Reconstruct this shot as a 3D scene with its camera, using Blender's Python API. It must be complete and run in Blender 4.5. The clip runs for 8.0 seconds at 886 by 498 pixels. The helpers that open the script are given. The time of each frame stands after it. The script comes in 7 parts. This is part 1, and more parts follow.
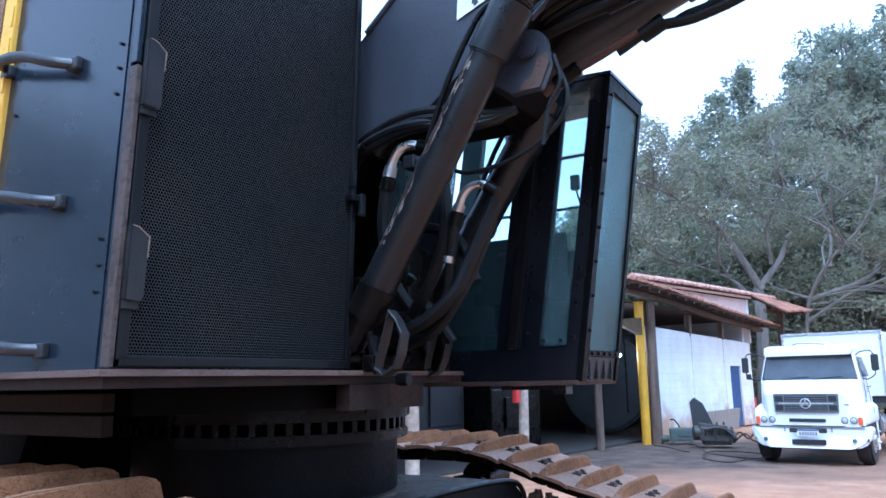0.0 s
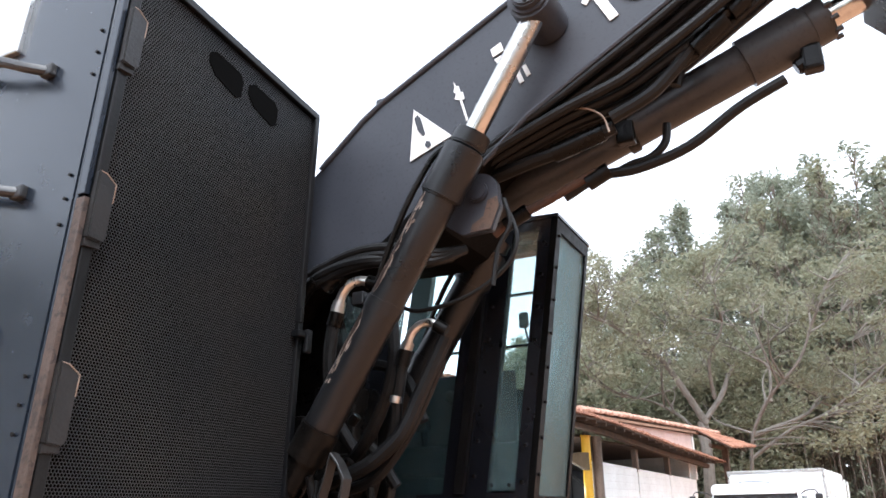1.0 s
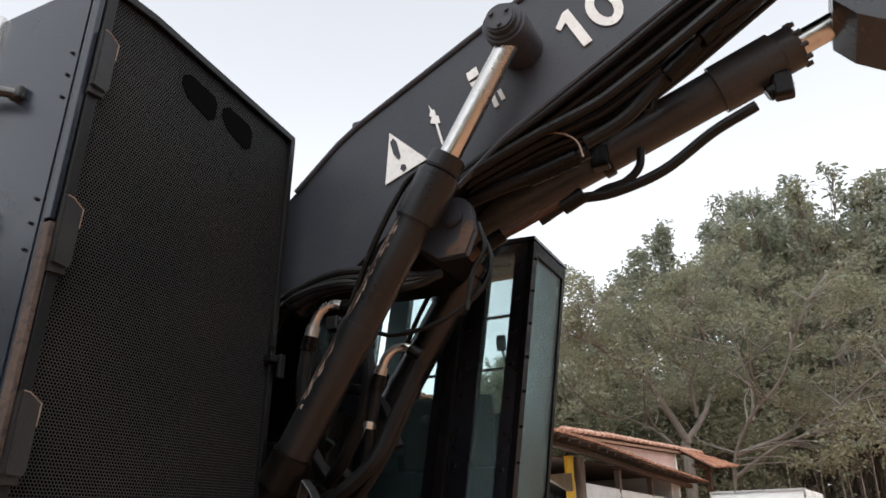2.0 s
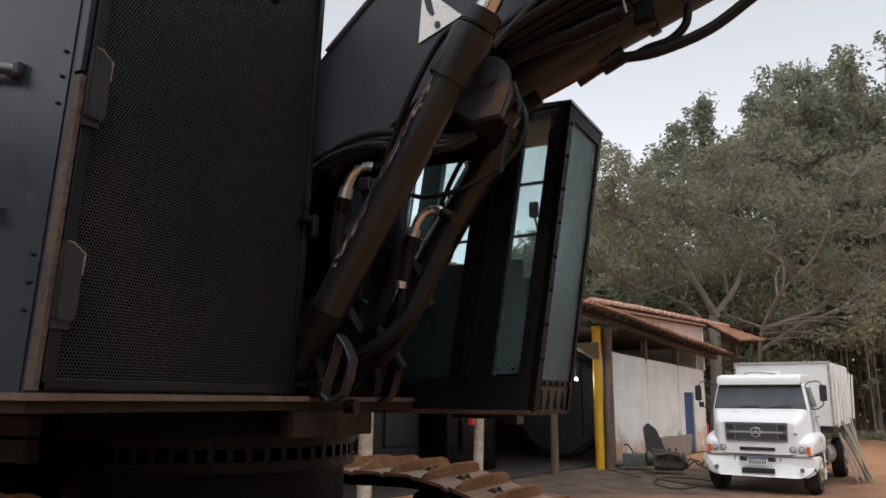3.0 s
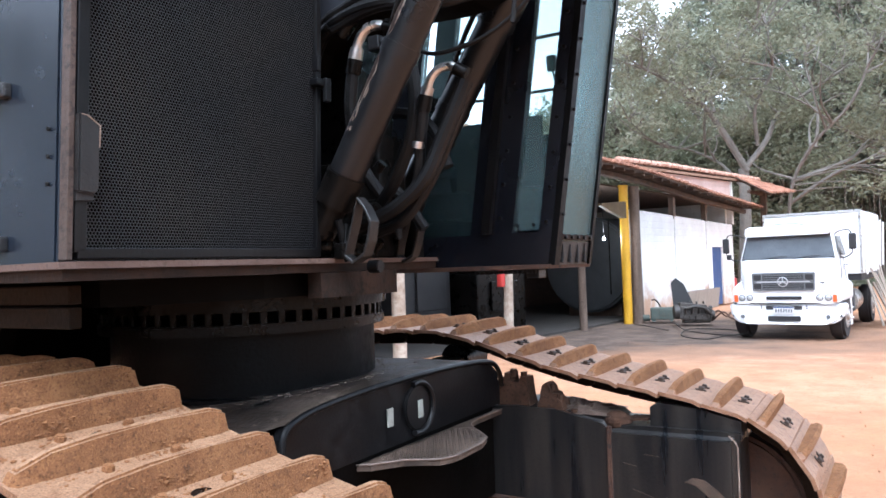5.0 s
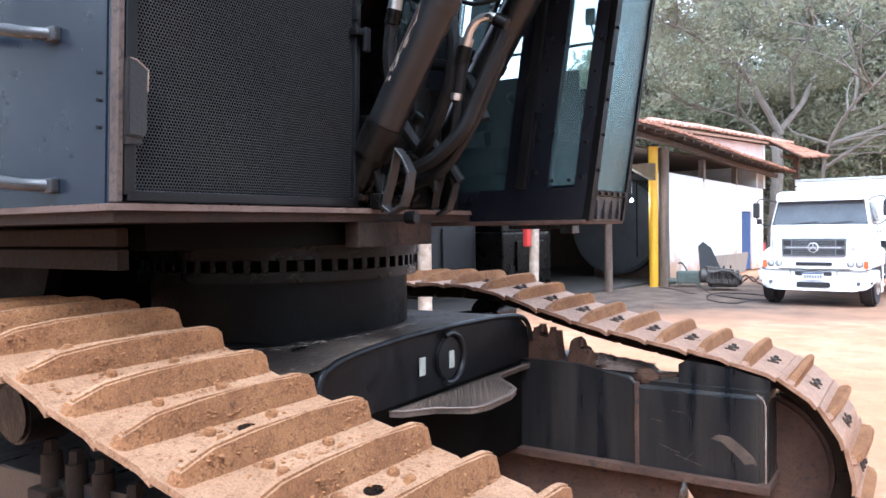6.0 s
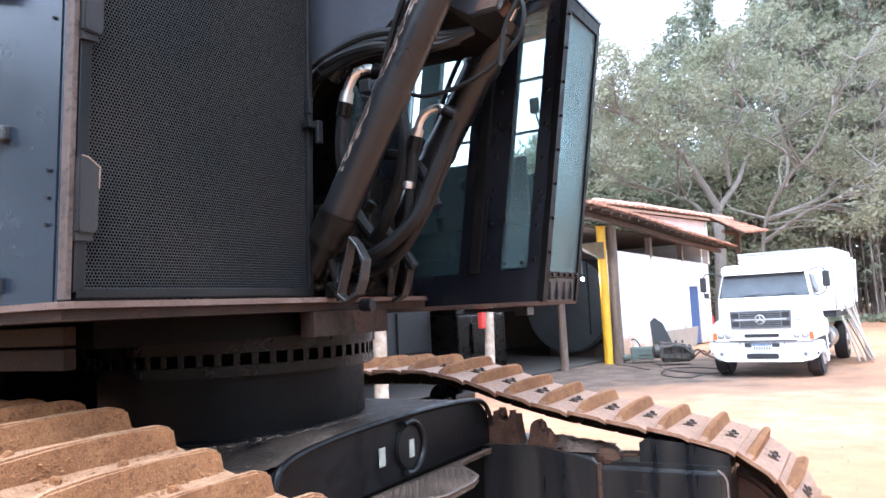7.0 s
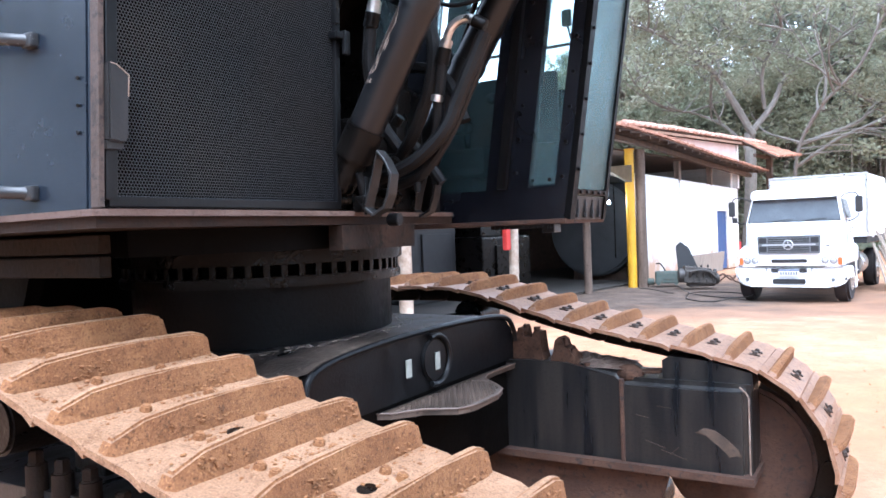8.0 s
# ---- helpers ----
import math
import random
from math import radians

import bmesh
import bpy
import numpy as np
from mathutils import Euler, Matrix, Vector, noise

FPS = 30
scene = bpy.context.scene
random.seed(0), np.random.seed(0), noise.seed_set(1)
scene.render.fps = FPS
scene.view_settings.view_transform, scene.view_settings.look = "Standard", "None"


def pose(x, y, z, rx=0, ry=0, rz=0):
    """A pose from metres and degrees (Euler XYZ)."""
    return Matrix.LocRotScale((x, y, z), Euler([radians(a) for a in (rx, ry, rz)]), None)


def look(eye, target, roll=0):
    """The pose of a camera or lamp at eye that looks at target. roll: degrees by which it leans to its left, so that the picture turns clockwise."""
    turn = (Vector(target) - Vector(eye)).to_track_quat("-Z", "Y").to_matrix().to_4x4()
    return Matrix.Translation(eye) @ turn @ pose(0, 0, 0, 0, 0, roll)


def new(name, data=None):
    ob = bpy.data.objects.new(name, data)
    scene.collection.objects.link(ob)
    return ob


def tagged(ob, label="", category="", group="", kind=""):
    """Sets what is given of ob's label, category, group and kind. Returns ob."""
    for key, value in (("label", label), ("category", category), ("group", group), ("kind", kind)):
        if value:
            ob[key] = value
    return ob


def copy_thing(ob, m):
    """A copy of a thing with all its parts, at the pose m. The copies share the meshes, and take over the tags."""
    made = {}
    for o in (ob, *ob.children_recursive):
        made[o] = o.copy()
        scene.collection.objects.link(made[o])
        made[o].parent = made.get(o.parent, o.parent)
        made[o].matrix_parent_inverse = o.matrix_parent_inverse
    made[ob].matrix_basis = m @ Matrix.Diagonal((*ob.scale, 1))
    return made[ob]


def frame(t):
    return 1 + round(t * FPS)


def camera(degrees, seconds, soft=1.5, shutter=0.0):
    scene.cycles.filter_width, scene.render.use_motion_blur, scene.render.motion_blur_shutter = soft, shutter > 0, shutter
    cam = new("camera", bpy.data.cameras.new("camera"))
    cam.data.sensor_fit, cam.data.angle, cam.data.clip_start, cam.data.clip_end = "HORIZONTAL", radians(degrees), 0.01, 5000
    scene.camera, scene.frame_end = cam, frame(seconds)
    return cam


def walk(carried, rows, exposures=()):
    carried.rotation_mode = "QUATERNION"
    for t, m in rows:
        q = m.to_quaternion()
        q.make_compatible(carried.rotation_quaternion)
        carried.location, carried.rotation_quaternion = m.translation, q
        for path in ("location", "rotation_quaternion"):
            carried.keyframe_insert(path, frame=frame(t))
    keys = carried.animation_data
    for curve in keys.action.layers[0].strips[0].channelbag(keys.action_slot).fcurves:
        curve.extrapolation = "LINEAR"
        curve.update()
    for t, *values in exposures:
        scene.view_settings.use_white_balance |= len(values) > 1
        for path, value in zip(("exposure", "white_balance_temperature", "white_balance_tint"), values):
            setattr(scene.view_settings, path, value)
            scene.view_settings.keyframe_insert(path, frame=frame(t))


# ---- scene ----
cam = camera(61.33, 8.0, soft=1.6)
PATH = [
    (0.0, pose(-0.075, -0.064, 1.689, 100.07, 0.99, -0.25)),
    (0.5, pose(-0.101, -0.054, 1.705, 104.98, -0.79, 0.02)),
    (1.0, pose(-0.080, -0.049, 1.738, 109.68, 0.64, -4.48)),
    (1.2, pose(-0.063, -0.068, 1.756, 110.67, 0.94, -5.59)),
    (2.3, pose(-0.042, -0.042, 1.759, 111.13, 0.99, -5.65)),
    (2.5, pose(-0.040, -0.058, 1.751, 109.21, 0.67, -5.01)),
    (3.0, pose(-0.042, -0.022, 1.726, 101.42, -0.44, -3.45)),
    (3.5, pose(-0.020, -0.005, 1.725, 99.81, 2.05, -4.56)),
    (4.0, pose(-0.000, -0.004, 1.721, 99.84, 3.05, -5.70)),
    (4.5, pose(0.000, -0.000, 1.700, 94.36, 2.57, -3.40)),
    (5.0, pose(-0.009, -0.034, 1.688, 91.39, 2.05, -1.10)),
    (5.2, pose(-0.013, -0.033, 1.674, 89.78, 2.24, -2.51)),
    (6.3, pose(-0.059, -0.063, 1.661, 88.30, 0.87, 1.80)),
    (6.5, pose(-0.057, -0.058, 1.671, 90.42, 2.18, 0.88)),
    (7.0, pose(-0.060, -0.069, 1.669, 94.62, 2.82, -2.75)),
    (7.5, pose(-0.075, -0.067, 1.656, 90.65, 2.37, -0.63)),
    (8.0, pose(-0.071, -0.066, 1.640, 88.79, 2.16, -0.87)),
]
EXPOSURES = [(0.0, 1.75, 4250, 8), (0.5, 2.15, 5200, 10), (1.0, 2.1, 5800, 10), (1.2, 1.95, 6000, 10), (2.3, 0.95, 6300, 10), (2.5, 0.9, 6300, 10), (3.0, 0.63, 6300, 10), (3.5, 1.15, 6000, 10), (4.5, 1.92, 5500, 10), (5.2, 2.28, 5250, 10), (6.3, 2.58, 5150, 10), (7.0, 2.72, 5150, 10), (8.0, 2.6, 5050, 10)]
walk(cam, PATH, EXPOSURES)

# world: an overcast sky
SUN_EL, SUN_AZ = radians(60), radians(180)
world = bpy.data.worlds.new("overcast_sky")
scene.world = world
world.use_nodes = True
wn, wl = world.node_tree.nodes, world.node_tree.links
sky = wn.new("ShaderNodeTexSky")
sky.sky_type, sky.sun_disc = "NISHITA", False
sky.sun_elevation, sky.sun_rotation = SUN_EL, SUN_AZ
sky.air_density, sky.dust_density, sky.ozone_density = 1.0, 1.2, 1.0
pale = wn.new("ShaderNodeHueSaturation")
pale.inputs["Saturation"].default_value = 0.1
wl.new(sky.outputs["Color"], pale.inputs["Color"])
wl.new(pale.outputs["Color"], wn["Background"].inputs["Color"])
wn["Background"].inputs["Strength"].default_value = 0.15
sun = new("sun", bpy.data.lights.new("sun", "SUN"))
sun.data.energy, sun.data.angle, sun.data.color = 0.85, radians(30), (1.0, 0.96, 0.9)
sun.matrix_world = look((0, 0, 60), (-30 * math.sin(SUN_AZ), -30 * math.cos(SUN_AZ), 60 - 30 * math.tan(SUN_EL)))


# ---------------------------------------------------------------- materials
def nodes_of(name):
    m = bpy.data.materials.new(name)
    m.use_nodes = True
    return m, m.node_tree.nodes, m.node_tree.links, m.node_tree.nodes["Principled BSDF"]


def noise_node(n, l, coord, scale, detail=5.0, rough=0.6, stretch=None):
    t = n.new("ShaderNodeTexNoise")
    t.inputs["Scale"].default_value, t.inputs["Detail"].default_value, t.inputs["Roughness"].default_value = scale, detail, rough
    if stretch:
        mp = n.new("ShaderNodeMapping")
        mp.inputs["Scale"].default_value = stretch
        l.new(coord, mp.inputs["Vector"])
        coord = mp.outputs["Vector"]
    l.new(coord, t.inputs["Vector"])
    return t.outputs["Fac"]


def ramp_node(n, l, fac, lo, hi):
    r = n.new("ShaderNodeMapRange")
    r.inputs["From Min"].default_value, r.inputs["From Max"].default_value = lo, hi
    l.new(fac, r.inputs["Value"])
    return r.outputs["Result"]


def mix_node(n, l, fac, a, b):
    x = n.new("ShaderNodeMix")
    x.data_type = "RGBA"
    for sock, v in ((x.inputs["Factor"], fac), (x.inputs["A"], a), (x.inputs["B"], b)):
        if isinstance(v, (int, float)):
            sock.default_value = v
        elif isinstance(v, tuple):
            sock.default_value = (*v, 1)
        else:
            l.new(v, sock)
    return x.outputs["Result"]


def mat(name, c1, c2, rough=0.6, metal=0.0, scale=3.0, bump=0.2, wear=None, wear_at=(0.58, 0.7), fine=60.0, stretch=None, rough2=None, space="Object", spec=0.5):
    """Two colours mixed by broad patches and fine grain, wear of a third colour in spots, fine relief."""
    m, n, l, p = nodes_of(name)
    co = n.new("ShaderNodeTexCoord").outputs["Object"]
    if space == "World":
        co = n.new("ShaderNodeNewGeometry").outputs["Position"]
    broad = ramp_node(n, l, noise_node(n, l, co, scale, stretch=stretch), 0.35, 0.68)
    grain = noise_node(n, l, co, fine, 3.0)
    col = mix_node(n, l, broad, c1, c2)
    dark = tuple(v * 0.7 for v in c1)
    col = mix_node(n, l, ramp_node(n, l, grain, 0.55, 0.8), col, dark)
    if wear:
        w = ramp_node(n, l, noise_node(n, l, co, scale * 4.3, 7.0, 0.7), *wear_at)
        col = mix_node(n, l, w, col, wear)
    l.new(col, p.inputs["Base Color"])
    r = n.new("ShaderNodeMapRange")
    r.inputs["To Min"].default_value, r.inputs["To Max"].default_value = rough, rough2 if rough2 is not None else min(1, rough + 0.2)
    l.new(broad, r.inputs["Value"])
    l.new(r.outputs["Result"], p.inputs["Roughness"])
    p.inputs["Metallic"].default_value = metal
    p.inputs["Specular IOR Level"].default_value = spec
    if bump:
        b = n.new("ShaderNodeBump")
        b.inputs["Strength"].default_value, b.inputs["Distance"].default_value = bump, 0.01
        l.new(grain, b.inputs["Height"])
        l.new(b.outputs["Normal"], p.inputs["Normal"])
    return m


BLACK = mat("black_paint", (0.005, 0.006, 0.009), (0.008, 0.009, 0.013), 0.2, 0.0, 1.6, 0.03, (0.03, 0.032, 0.035), (0.7, 0.85), 90, rough2=0.34, spec=0.5)
HOUSE = mat("blue_black_house_paint", (0.0105, 0.0150, 0.0235), (0.0125, 0.0175, 0.0265), 0.2, 0.0, 9.0, 0.02, (0.10, 0.105, 0.11), (0.765, 0.81), 90, rough2=0.28)
HINGE = mat("worn_grey_black_steel", (0.007, 0.0068, 0.007), (0.013, 0.0118, 0.0112), 0.4, 0.0, 12.0, 0.2, (0.12, 0.10, 0.085), (0.68, 0.78), 70)
BLACK_WORN = mat("worn_black_paint", (0.0032, 0.0034, 0.004), (0.007, 0.0065, 0.0065), 0.3, 0.0, 3.0, 0.12, (0.05, 0.042, 0.036), (0.7, 0.8), 80, spec=0.3)
BOOM = mat("boom_black_paint", (0.025, 0.028, 0.036), (0.046, 0.049, 0.059), 0.36, 0.0, 1.2, 0.04, (0.035, 0.035, 0.037), (0.7, 0.85), 70, spec=0.4)
DUSTY_BLACK = mat("dust_streaked_black_paint", (0.007, 0.008, 0.010), (0.029, 0.025, 0.021), 0.24, 0.0, 3.5, 0.12, (0.075, 0.05, 0.034), (0.64, 0.78), 70, (4.0, 1.0, 0.3), spec=0.4, rough2=0.5)
GREASE = mat("oily_black_steel", (0.0018, 0.0016, 0.0015), (0.006, 0.005, 0.0042), 0.2, 0.0, 6.0, 0.28, (0.028, 0.02, 0.014), (0.62, 0.74), 45, spec=0.18, rough2=0.5)
CYL = mat("grey_black_cylinder_paint", (0.0048, 0.0052, 0.0064), (0.0088, 0.0088, 0.0095), 0.24, 0.0, 4.0, 0.08, (0.05, 0.028, 0.018), (0.71, 0.75), 80, spec=0.42)
CYL_BROWN = mat("brown_worn_cylinder_paint", (0.026, 0.027, 0.029), (0.052, 0.053, 0.055), 0.3, 0.0, 3.0, 0.1, (0.10, 0.05, 0.028), (0.66, 0.74), 80, spec=0.35)
RUST = mat("rusty_steel", (0.05, 0.024, 0.015), (0.10, 0.053, 0.033), 0.75, 0.1, 6.0, 0.4, (0.03, 0.022, 0.018), (0.55, 0.65), 70)
RUST_DARK = mat("oily_brown_plate", (0.011, 0.007, 0.0048), (0.025, 0.0155, 0.010), 0.6, 0.0, 3.0, 0.3, (0.012, 0.0095, 0.008), (0.56, 0.68), 50, spec=0.15)
RUST_PALE = mat("pale_chipped_edge", (0.30, 0.235, 0.19), (0.15, 0.09, 0.06), 0.7, 0.0, 18.0, 0.3, (0.07, 0.045, 0.03), (0.58, 0.68), 80)
# Specks are dirt; the near-black also carries shade around the slewing drum.
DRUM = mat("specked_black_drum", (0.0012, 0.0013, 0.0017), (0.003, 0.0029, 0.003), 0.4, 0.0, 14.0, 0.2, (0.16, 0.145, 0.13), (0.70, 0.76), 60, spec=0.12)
# Near-black that holds the shade under the machine, deck and boom.
SHADE_BLACK = mat("shade_black_underside", (0.0012, 0.0011, 0.001), (0.0032, 0.0026, 0.0022), 0.5, 0.0, 5.0, 0.15, (0.012, 0.008, 0.006), (0.64, 0.76), 50, spec=0.06)
SPECKED = mat("specked_black_paint", (0.0022, 0.0025, 0.0032), (0.0055, 0.0055, 0.006), 0.3, 0.0, 16.0, 0.12, (0.17, 0.15, 0.13), (0.685, 0.75), 70, spec=0.22)
CHROME = mat("chrome_rod", (0.65, 0.64, 0.62), (0.55, 0.53, 0.5), 0.12, 1.0, 4.0, 0.0, None, (0, 1), 40)
STEEL = mat("bright_fitting_steel", (0.72, 0.71, 0.69), (0.5, 0.48, 0.45), 0.24, 1.0, 9.0, 0.1, (0.3, 0.25, 0.2), (0.66, 0.74), 60)
RUBBER = mat("rubber_hose", (0.0032, 0.0032, 0.0036), (0.009, 0.0085, 0.008), 0.36, 0.0, 8.0, 0.25, (0.05, 0.042, 0.034), (0.69, 0.78), 120, spec=0.24)


def mud_mat(name, c1, c2, c3, rough=0.8):
    """Dried mud: broad patches, crumbs of a darker soil, grit and lumps as relief."""
    m, n, l, p = nodes_of(name)
    co = n.new("ShaderNodeTexCoord").outputs["Object"]
    at = n.new("ShaderNodeNewGeometry").outputs["Position"]
    broad = ramp_node(n, l, noise_node(n, l, at, 6.0, 6.0, 0.65), 0.36, 0.66)
    crumbs = noise_node(n, l, at, 38.0, 6.0, 0.75)
    grit = noise_node(n, l, at, 170.0, 3.0, 0.7)
    col = mix_node(n, l, broad, c1, c2)
    col = mix_node(n, l, ramp_node(n, l, crumbs, 0.52, 0.68), col, c3)
    col = mix_node(n, l, ramp_node(n, l, grit, 0.56, 0.74), col, tuple(min(0.7, 1.35 * v) for v in c2))
    col = mix_node(n, l, ramp_node(n, l, grit, 0.44, 0.30), col, tuple(0.6 * v for v in c3))
    l.new(col, p.inputs["Base Color"])
    p.inputs["Roughness"].default_value, p.inputs["Specular IOR Level"].default_value = rough, 0.3
    normal = None
    for height, strength, deep in ((crumbs, 0.8, 0.012), (grit, 0.6, 0.004)):
        b = n.new("ShaderNodeBump")
        b.inputs["Strength"].default_value, b.inputs["Distance"].default_value = strength, deep
        l.new(height, b.inputs["Height"])
        if normal:
            l.new(normal, b.inputs["Normal"])
        normal = b.outputs["Normal"]
    l.new(normal, p.inputs["Normal"])
    return m


MUD = mud_mat("orange_brown_caked_mud", (0.20, 0.086, 0.033), (0.31, 0.148, 0.06), (0.107, 0.044, 0.017))
MUD_DRY_LIT = mud_mat("dry_mud_lit_flats", (0.25, 0.132, 0.066), (0.355, 0.21, 0.12), (0.152, 0.075, 0.036), 0.7)
MUD_WORN = mat("muddy_worn_steel", (0.25, 0.122, 0.062), (0.37, 0.23, 0.15), 0.45, 0.0, 9.0, 0.4, (0.12, 0.066, 0.04), (0.52, 0.66), 50)
YELLOW = mat("yellow_paint", (0.75, 0.44, 0.04), (0.68, 0.38, 0.03), 0.5, 0.0, 3.0, 0.1, (0.25, 0.13, 0.03), (0.66, 0.74), 60)
POLE_YELLOW = mat("yellow_pole_paint", (0.62, 0.34, 0.012), (0.5, 0.27, 0.012), 0.5, 0.0, 2.0, 0.1, (0.25, 0.15, 0.04), (0.66, 0.76), 40)
WHITE_MARK = mat("white_marking_paint", (0.8, 0.8, 0.78), (0.7, 0.7, 0.68), 0.6, 0.0, 8.0, 0.0, (0.25, 0.25, 0.25), (0.68, 0.76), 50)
# Near-black fill: the unlit depth of gaps and vents is in the colour.
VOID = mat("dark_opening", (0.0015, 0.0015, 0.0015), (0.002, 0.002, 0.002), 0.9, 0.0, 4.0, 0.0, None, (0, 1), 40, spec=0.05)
DUSTY_BROWN = mat("brown_dusted_steel", (0.055, 0.04, 0.032), (0.15, 0.105, 0.08), 0.4, 0.0, 6.0, 0.4, (0.02, 0.017, 0.015), (0.58, 0.7), 60)
HANDLE = mat("handle_black_plastic", (0.015, 0.015, 0.016), (0.03, 0.03, 0.03), 0.35, 0.0, 8.0, 0.1, (0.25, 0.25, 0.25), (0.62, 0.72), 90)
WHITEWASH = mat("whitewashed_wall", (0.76, 0.75, 0.72), (0.64, 0.615, 0.575), 0.9, 0.0, 1.1, 1.0, (0.42, 0.29, 0.20), (0.62, 0.76), 12)


def splash(m):
    """Red mud splashed and wicked up from the yard: a ragged stain on the foot of the wall."""
    n, l, p = m.node_tree.nodes, m.node_tree.links, m.node_tree.nodes["Principled BSDF"]
    was = p.inputs["Base Color"].links[0].from_socket
    co = n.new("ShaderNodeNewGeometry").outputs["Position"]
    sep = n.new("ShaderNodeSeparateXYZ")
    l.new(co, sep.inputs[0])
    h = n.new("ShaderNodeMath")
    h.operation = "MULTIPLY_ADD"
    h.inputs[1].default_value = -0.28
    l.new(sep.outputs["Z"], h.inputs[0])
    l.new(noise_node(n, l, co, 1.3, 7.0, 0.65), h.inputs[2])
    l.new(mix_node(n, l, ramp_node(n, l, h.outputs[0], 0.27, 0.5), was, (0.46, 0.29, 0.19)), p.inputs["Base Color"])


def courses(m):
    """Courses of rough blocks showing through the whitewash as relief."""
    n, l, p = m.node_tree.nodes, m.node_tree.links, m.node_tree.nodes["Principled BSDF"]
    co = n.new("ShaderNodeTexCoord").outputs["Object"]
    turn = n.new("ShaderNodeMapping")
    turn.inputs["Rotation"].default_value = (radians(90), 0, 0)
    l.new(co, turn.inputs["Vector"])
    b = n.new("ShaderNodeTexBrick")
    b.inputs["Scale"].default_value, b.inputs["Mortar Size"].default_value, b.inputs["Mortar Smooth"].default_value = 1.0, 0.012, 0.6
    b.inputs["Brick Width"].default_value, b.inputs["Row Height"].default_value = 0.4, 0.2
    l.new(turn.outputs["Vector"], b.inputs["Vector"])
    was = p.inputs["Base Color"].links[0].from_socket
    l.new(mix_node(n, l, b.outputs["Fac"], was, mix_node(n, l, 0.14, was, (0.4, 0.34, 0.29))), p.inputs["Base Color"])
    bump = n.new("ShaderNodeBump")
    bump.inputs["Strength"].default_value, bump.inputs["Distance"].default_value, bump.invert = 0.5, 0.008, True
    l.new(b.outputs["Fac"], bump.inputs["Height"])
    l.new(p.inputs["Normal"].links[0].from_socket, bump.inputs["Normal"])
    l.new(bump.outputs["Normal"], p.inputs["Normal"])


splash(WHITEWASH)
courses(WHITEWASH)
PINK = mat("pink_plaster", (0.62, 0.47, 0.42), (0.55, 0.40, 0.34), 0.9, 0.0, 1.5, 0.3, None, (0, 1), 20)
TILE = mat("red_clay_tile", (0.21, 0.088, 0.052), (0.34, 0.165, 0.10), 0.8, 0.0, 2.2, 0.4, (0.12, 0.07, 0.05), (0.6, 0.72), 30)
WOOD_DARK = mat("dark_timber", (0.06, 0.04, 0.03), (0.12, 0.08, 0.055), 0.85, 0.0, 5.0, 0.4, None, (0, 1), 30)
BOARD = mat("grey_pale_boards", (0.24, 0.20, 0.16), (0.34, 0.29, 0.24), 0.85, 0.0, 4.0, 0.3, None, (0, 1), 30, (6, 6, 0.4))
BLUE_DOOR = mat("blue_painted_door", (0.025, 0.055, 0.15), (0.04, 0.078, 0.19), 0.6, 0.0, 3.0, 0.1, None, (0, 1), 30)
TRUCK_WHITE = mat("white_truck_paint", (0.80, 0.81, 0.82), (0.76, 0.77, 0.78), 0.25, 0.0, 0.8, 0.0, None, (0, 1), 40)
TRUCK_BOX = mat("white_box_panel", (0.76, 0.76, 0.74), (0.70, 0.70, 0.68), 0.5, 0.0, 1.2, 0.05, None, (0, 1), 40)
GRILLE = mat("dark_grille_plastic", (0.10, 0.105, 0.11), (0.14, 0.145, 0.15), 0.5, 0.0, 6.0, 0.1, None, (0, 1), 60)
DARK = mat("dark_plastic", (0.012, 0.012, 0.013), (0.022, 0.022, 0.023), 0.5, 0.0, 6.0, 0.1, None, (0, 1), 60)
TYRE = mat("tyre_rubber", (0.018, 0.0135, 0.016), (0.035, 0.03, 0.027), 0.85, 0.0, 6.0, 0.3, None, (0, 1), 60)
GREY_TANK = mat("grey_painted_tank", (0.06, 0.064, 0.067), (0.04, 0.043, 0.046), 0.42, 0.2, 1.2, 0.1, (0.04, 0.035, 0.03), (0.62, 0.75), 30)
RED = mat("red_paint", (0.5, 0.04, 0.03), (0.4, 0.03, 0.025), 0.5, 0.0, 4.0, 0.1, None, (0, 1), 40)
ORANGE_LAMP = mat("orange_indicator_lens", (0.7, 0.14, 0.03), (0.6, 0.10, 0.02), 0.25, 0.0, 6.0, 0.0, None, (0, 1), 60)
SEAT = mat("dark_seat_cloth", (0.012, 0.014, 0.017), (0.022, 0.025, 0.029), 0.9, 0.0, 5.0, 0.3, None, (0, 1), 90)
BARK = mat("pale_grey_bark", (0.125, 0.112, 0.095), (0.20, 0.18, 0.155), 0.9, 0.0, 1.6, 0.6, (0.085, 0.072, 0.055), (0.58, 0.7), 12)
BARK_THIN = mat("plantation_bark", (0.13, 0.105, 0.085), (0.22, 0.185, 0.155), 0.9, 0.0, 1.0, 0.4, (0.10, 0.08, 0.06), (0.6, 0.7), 10)


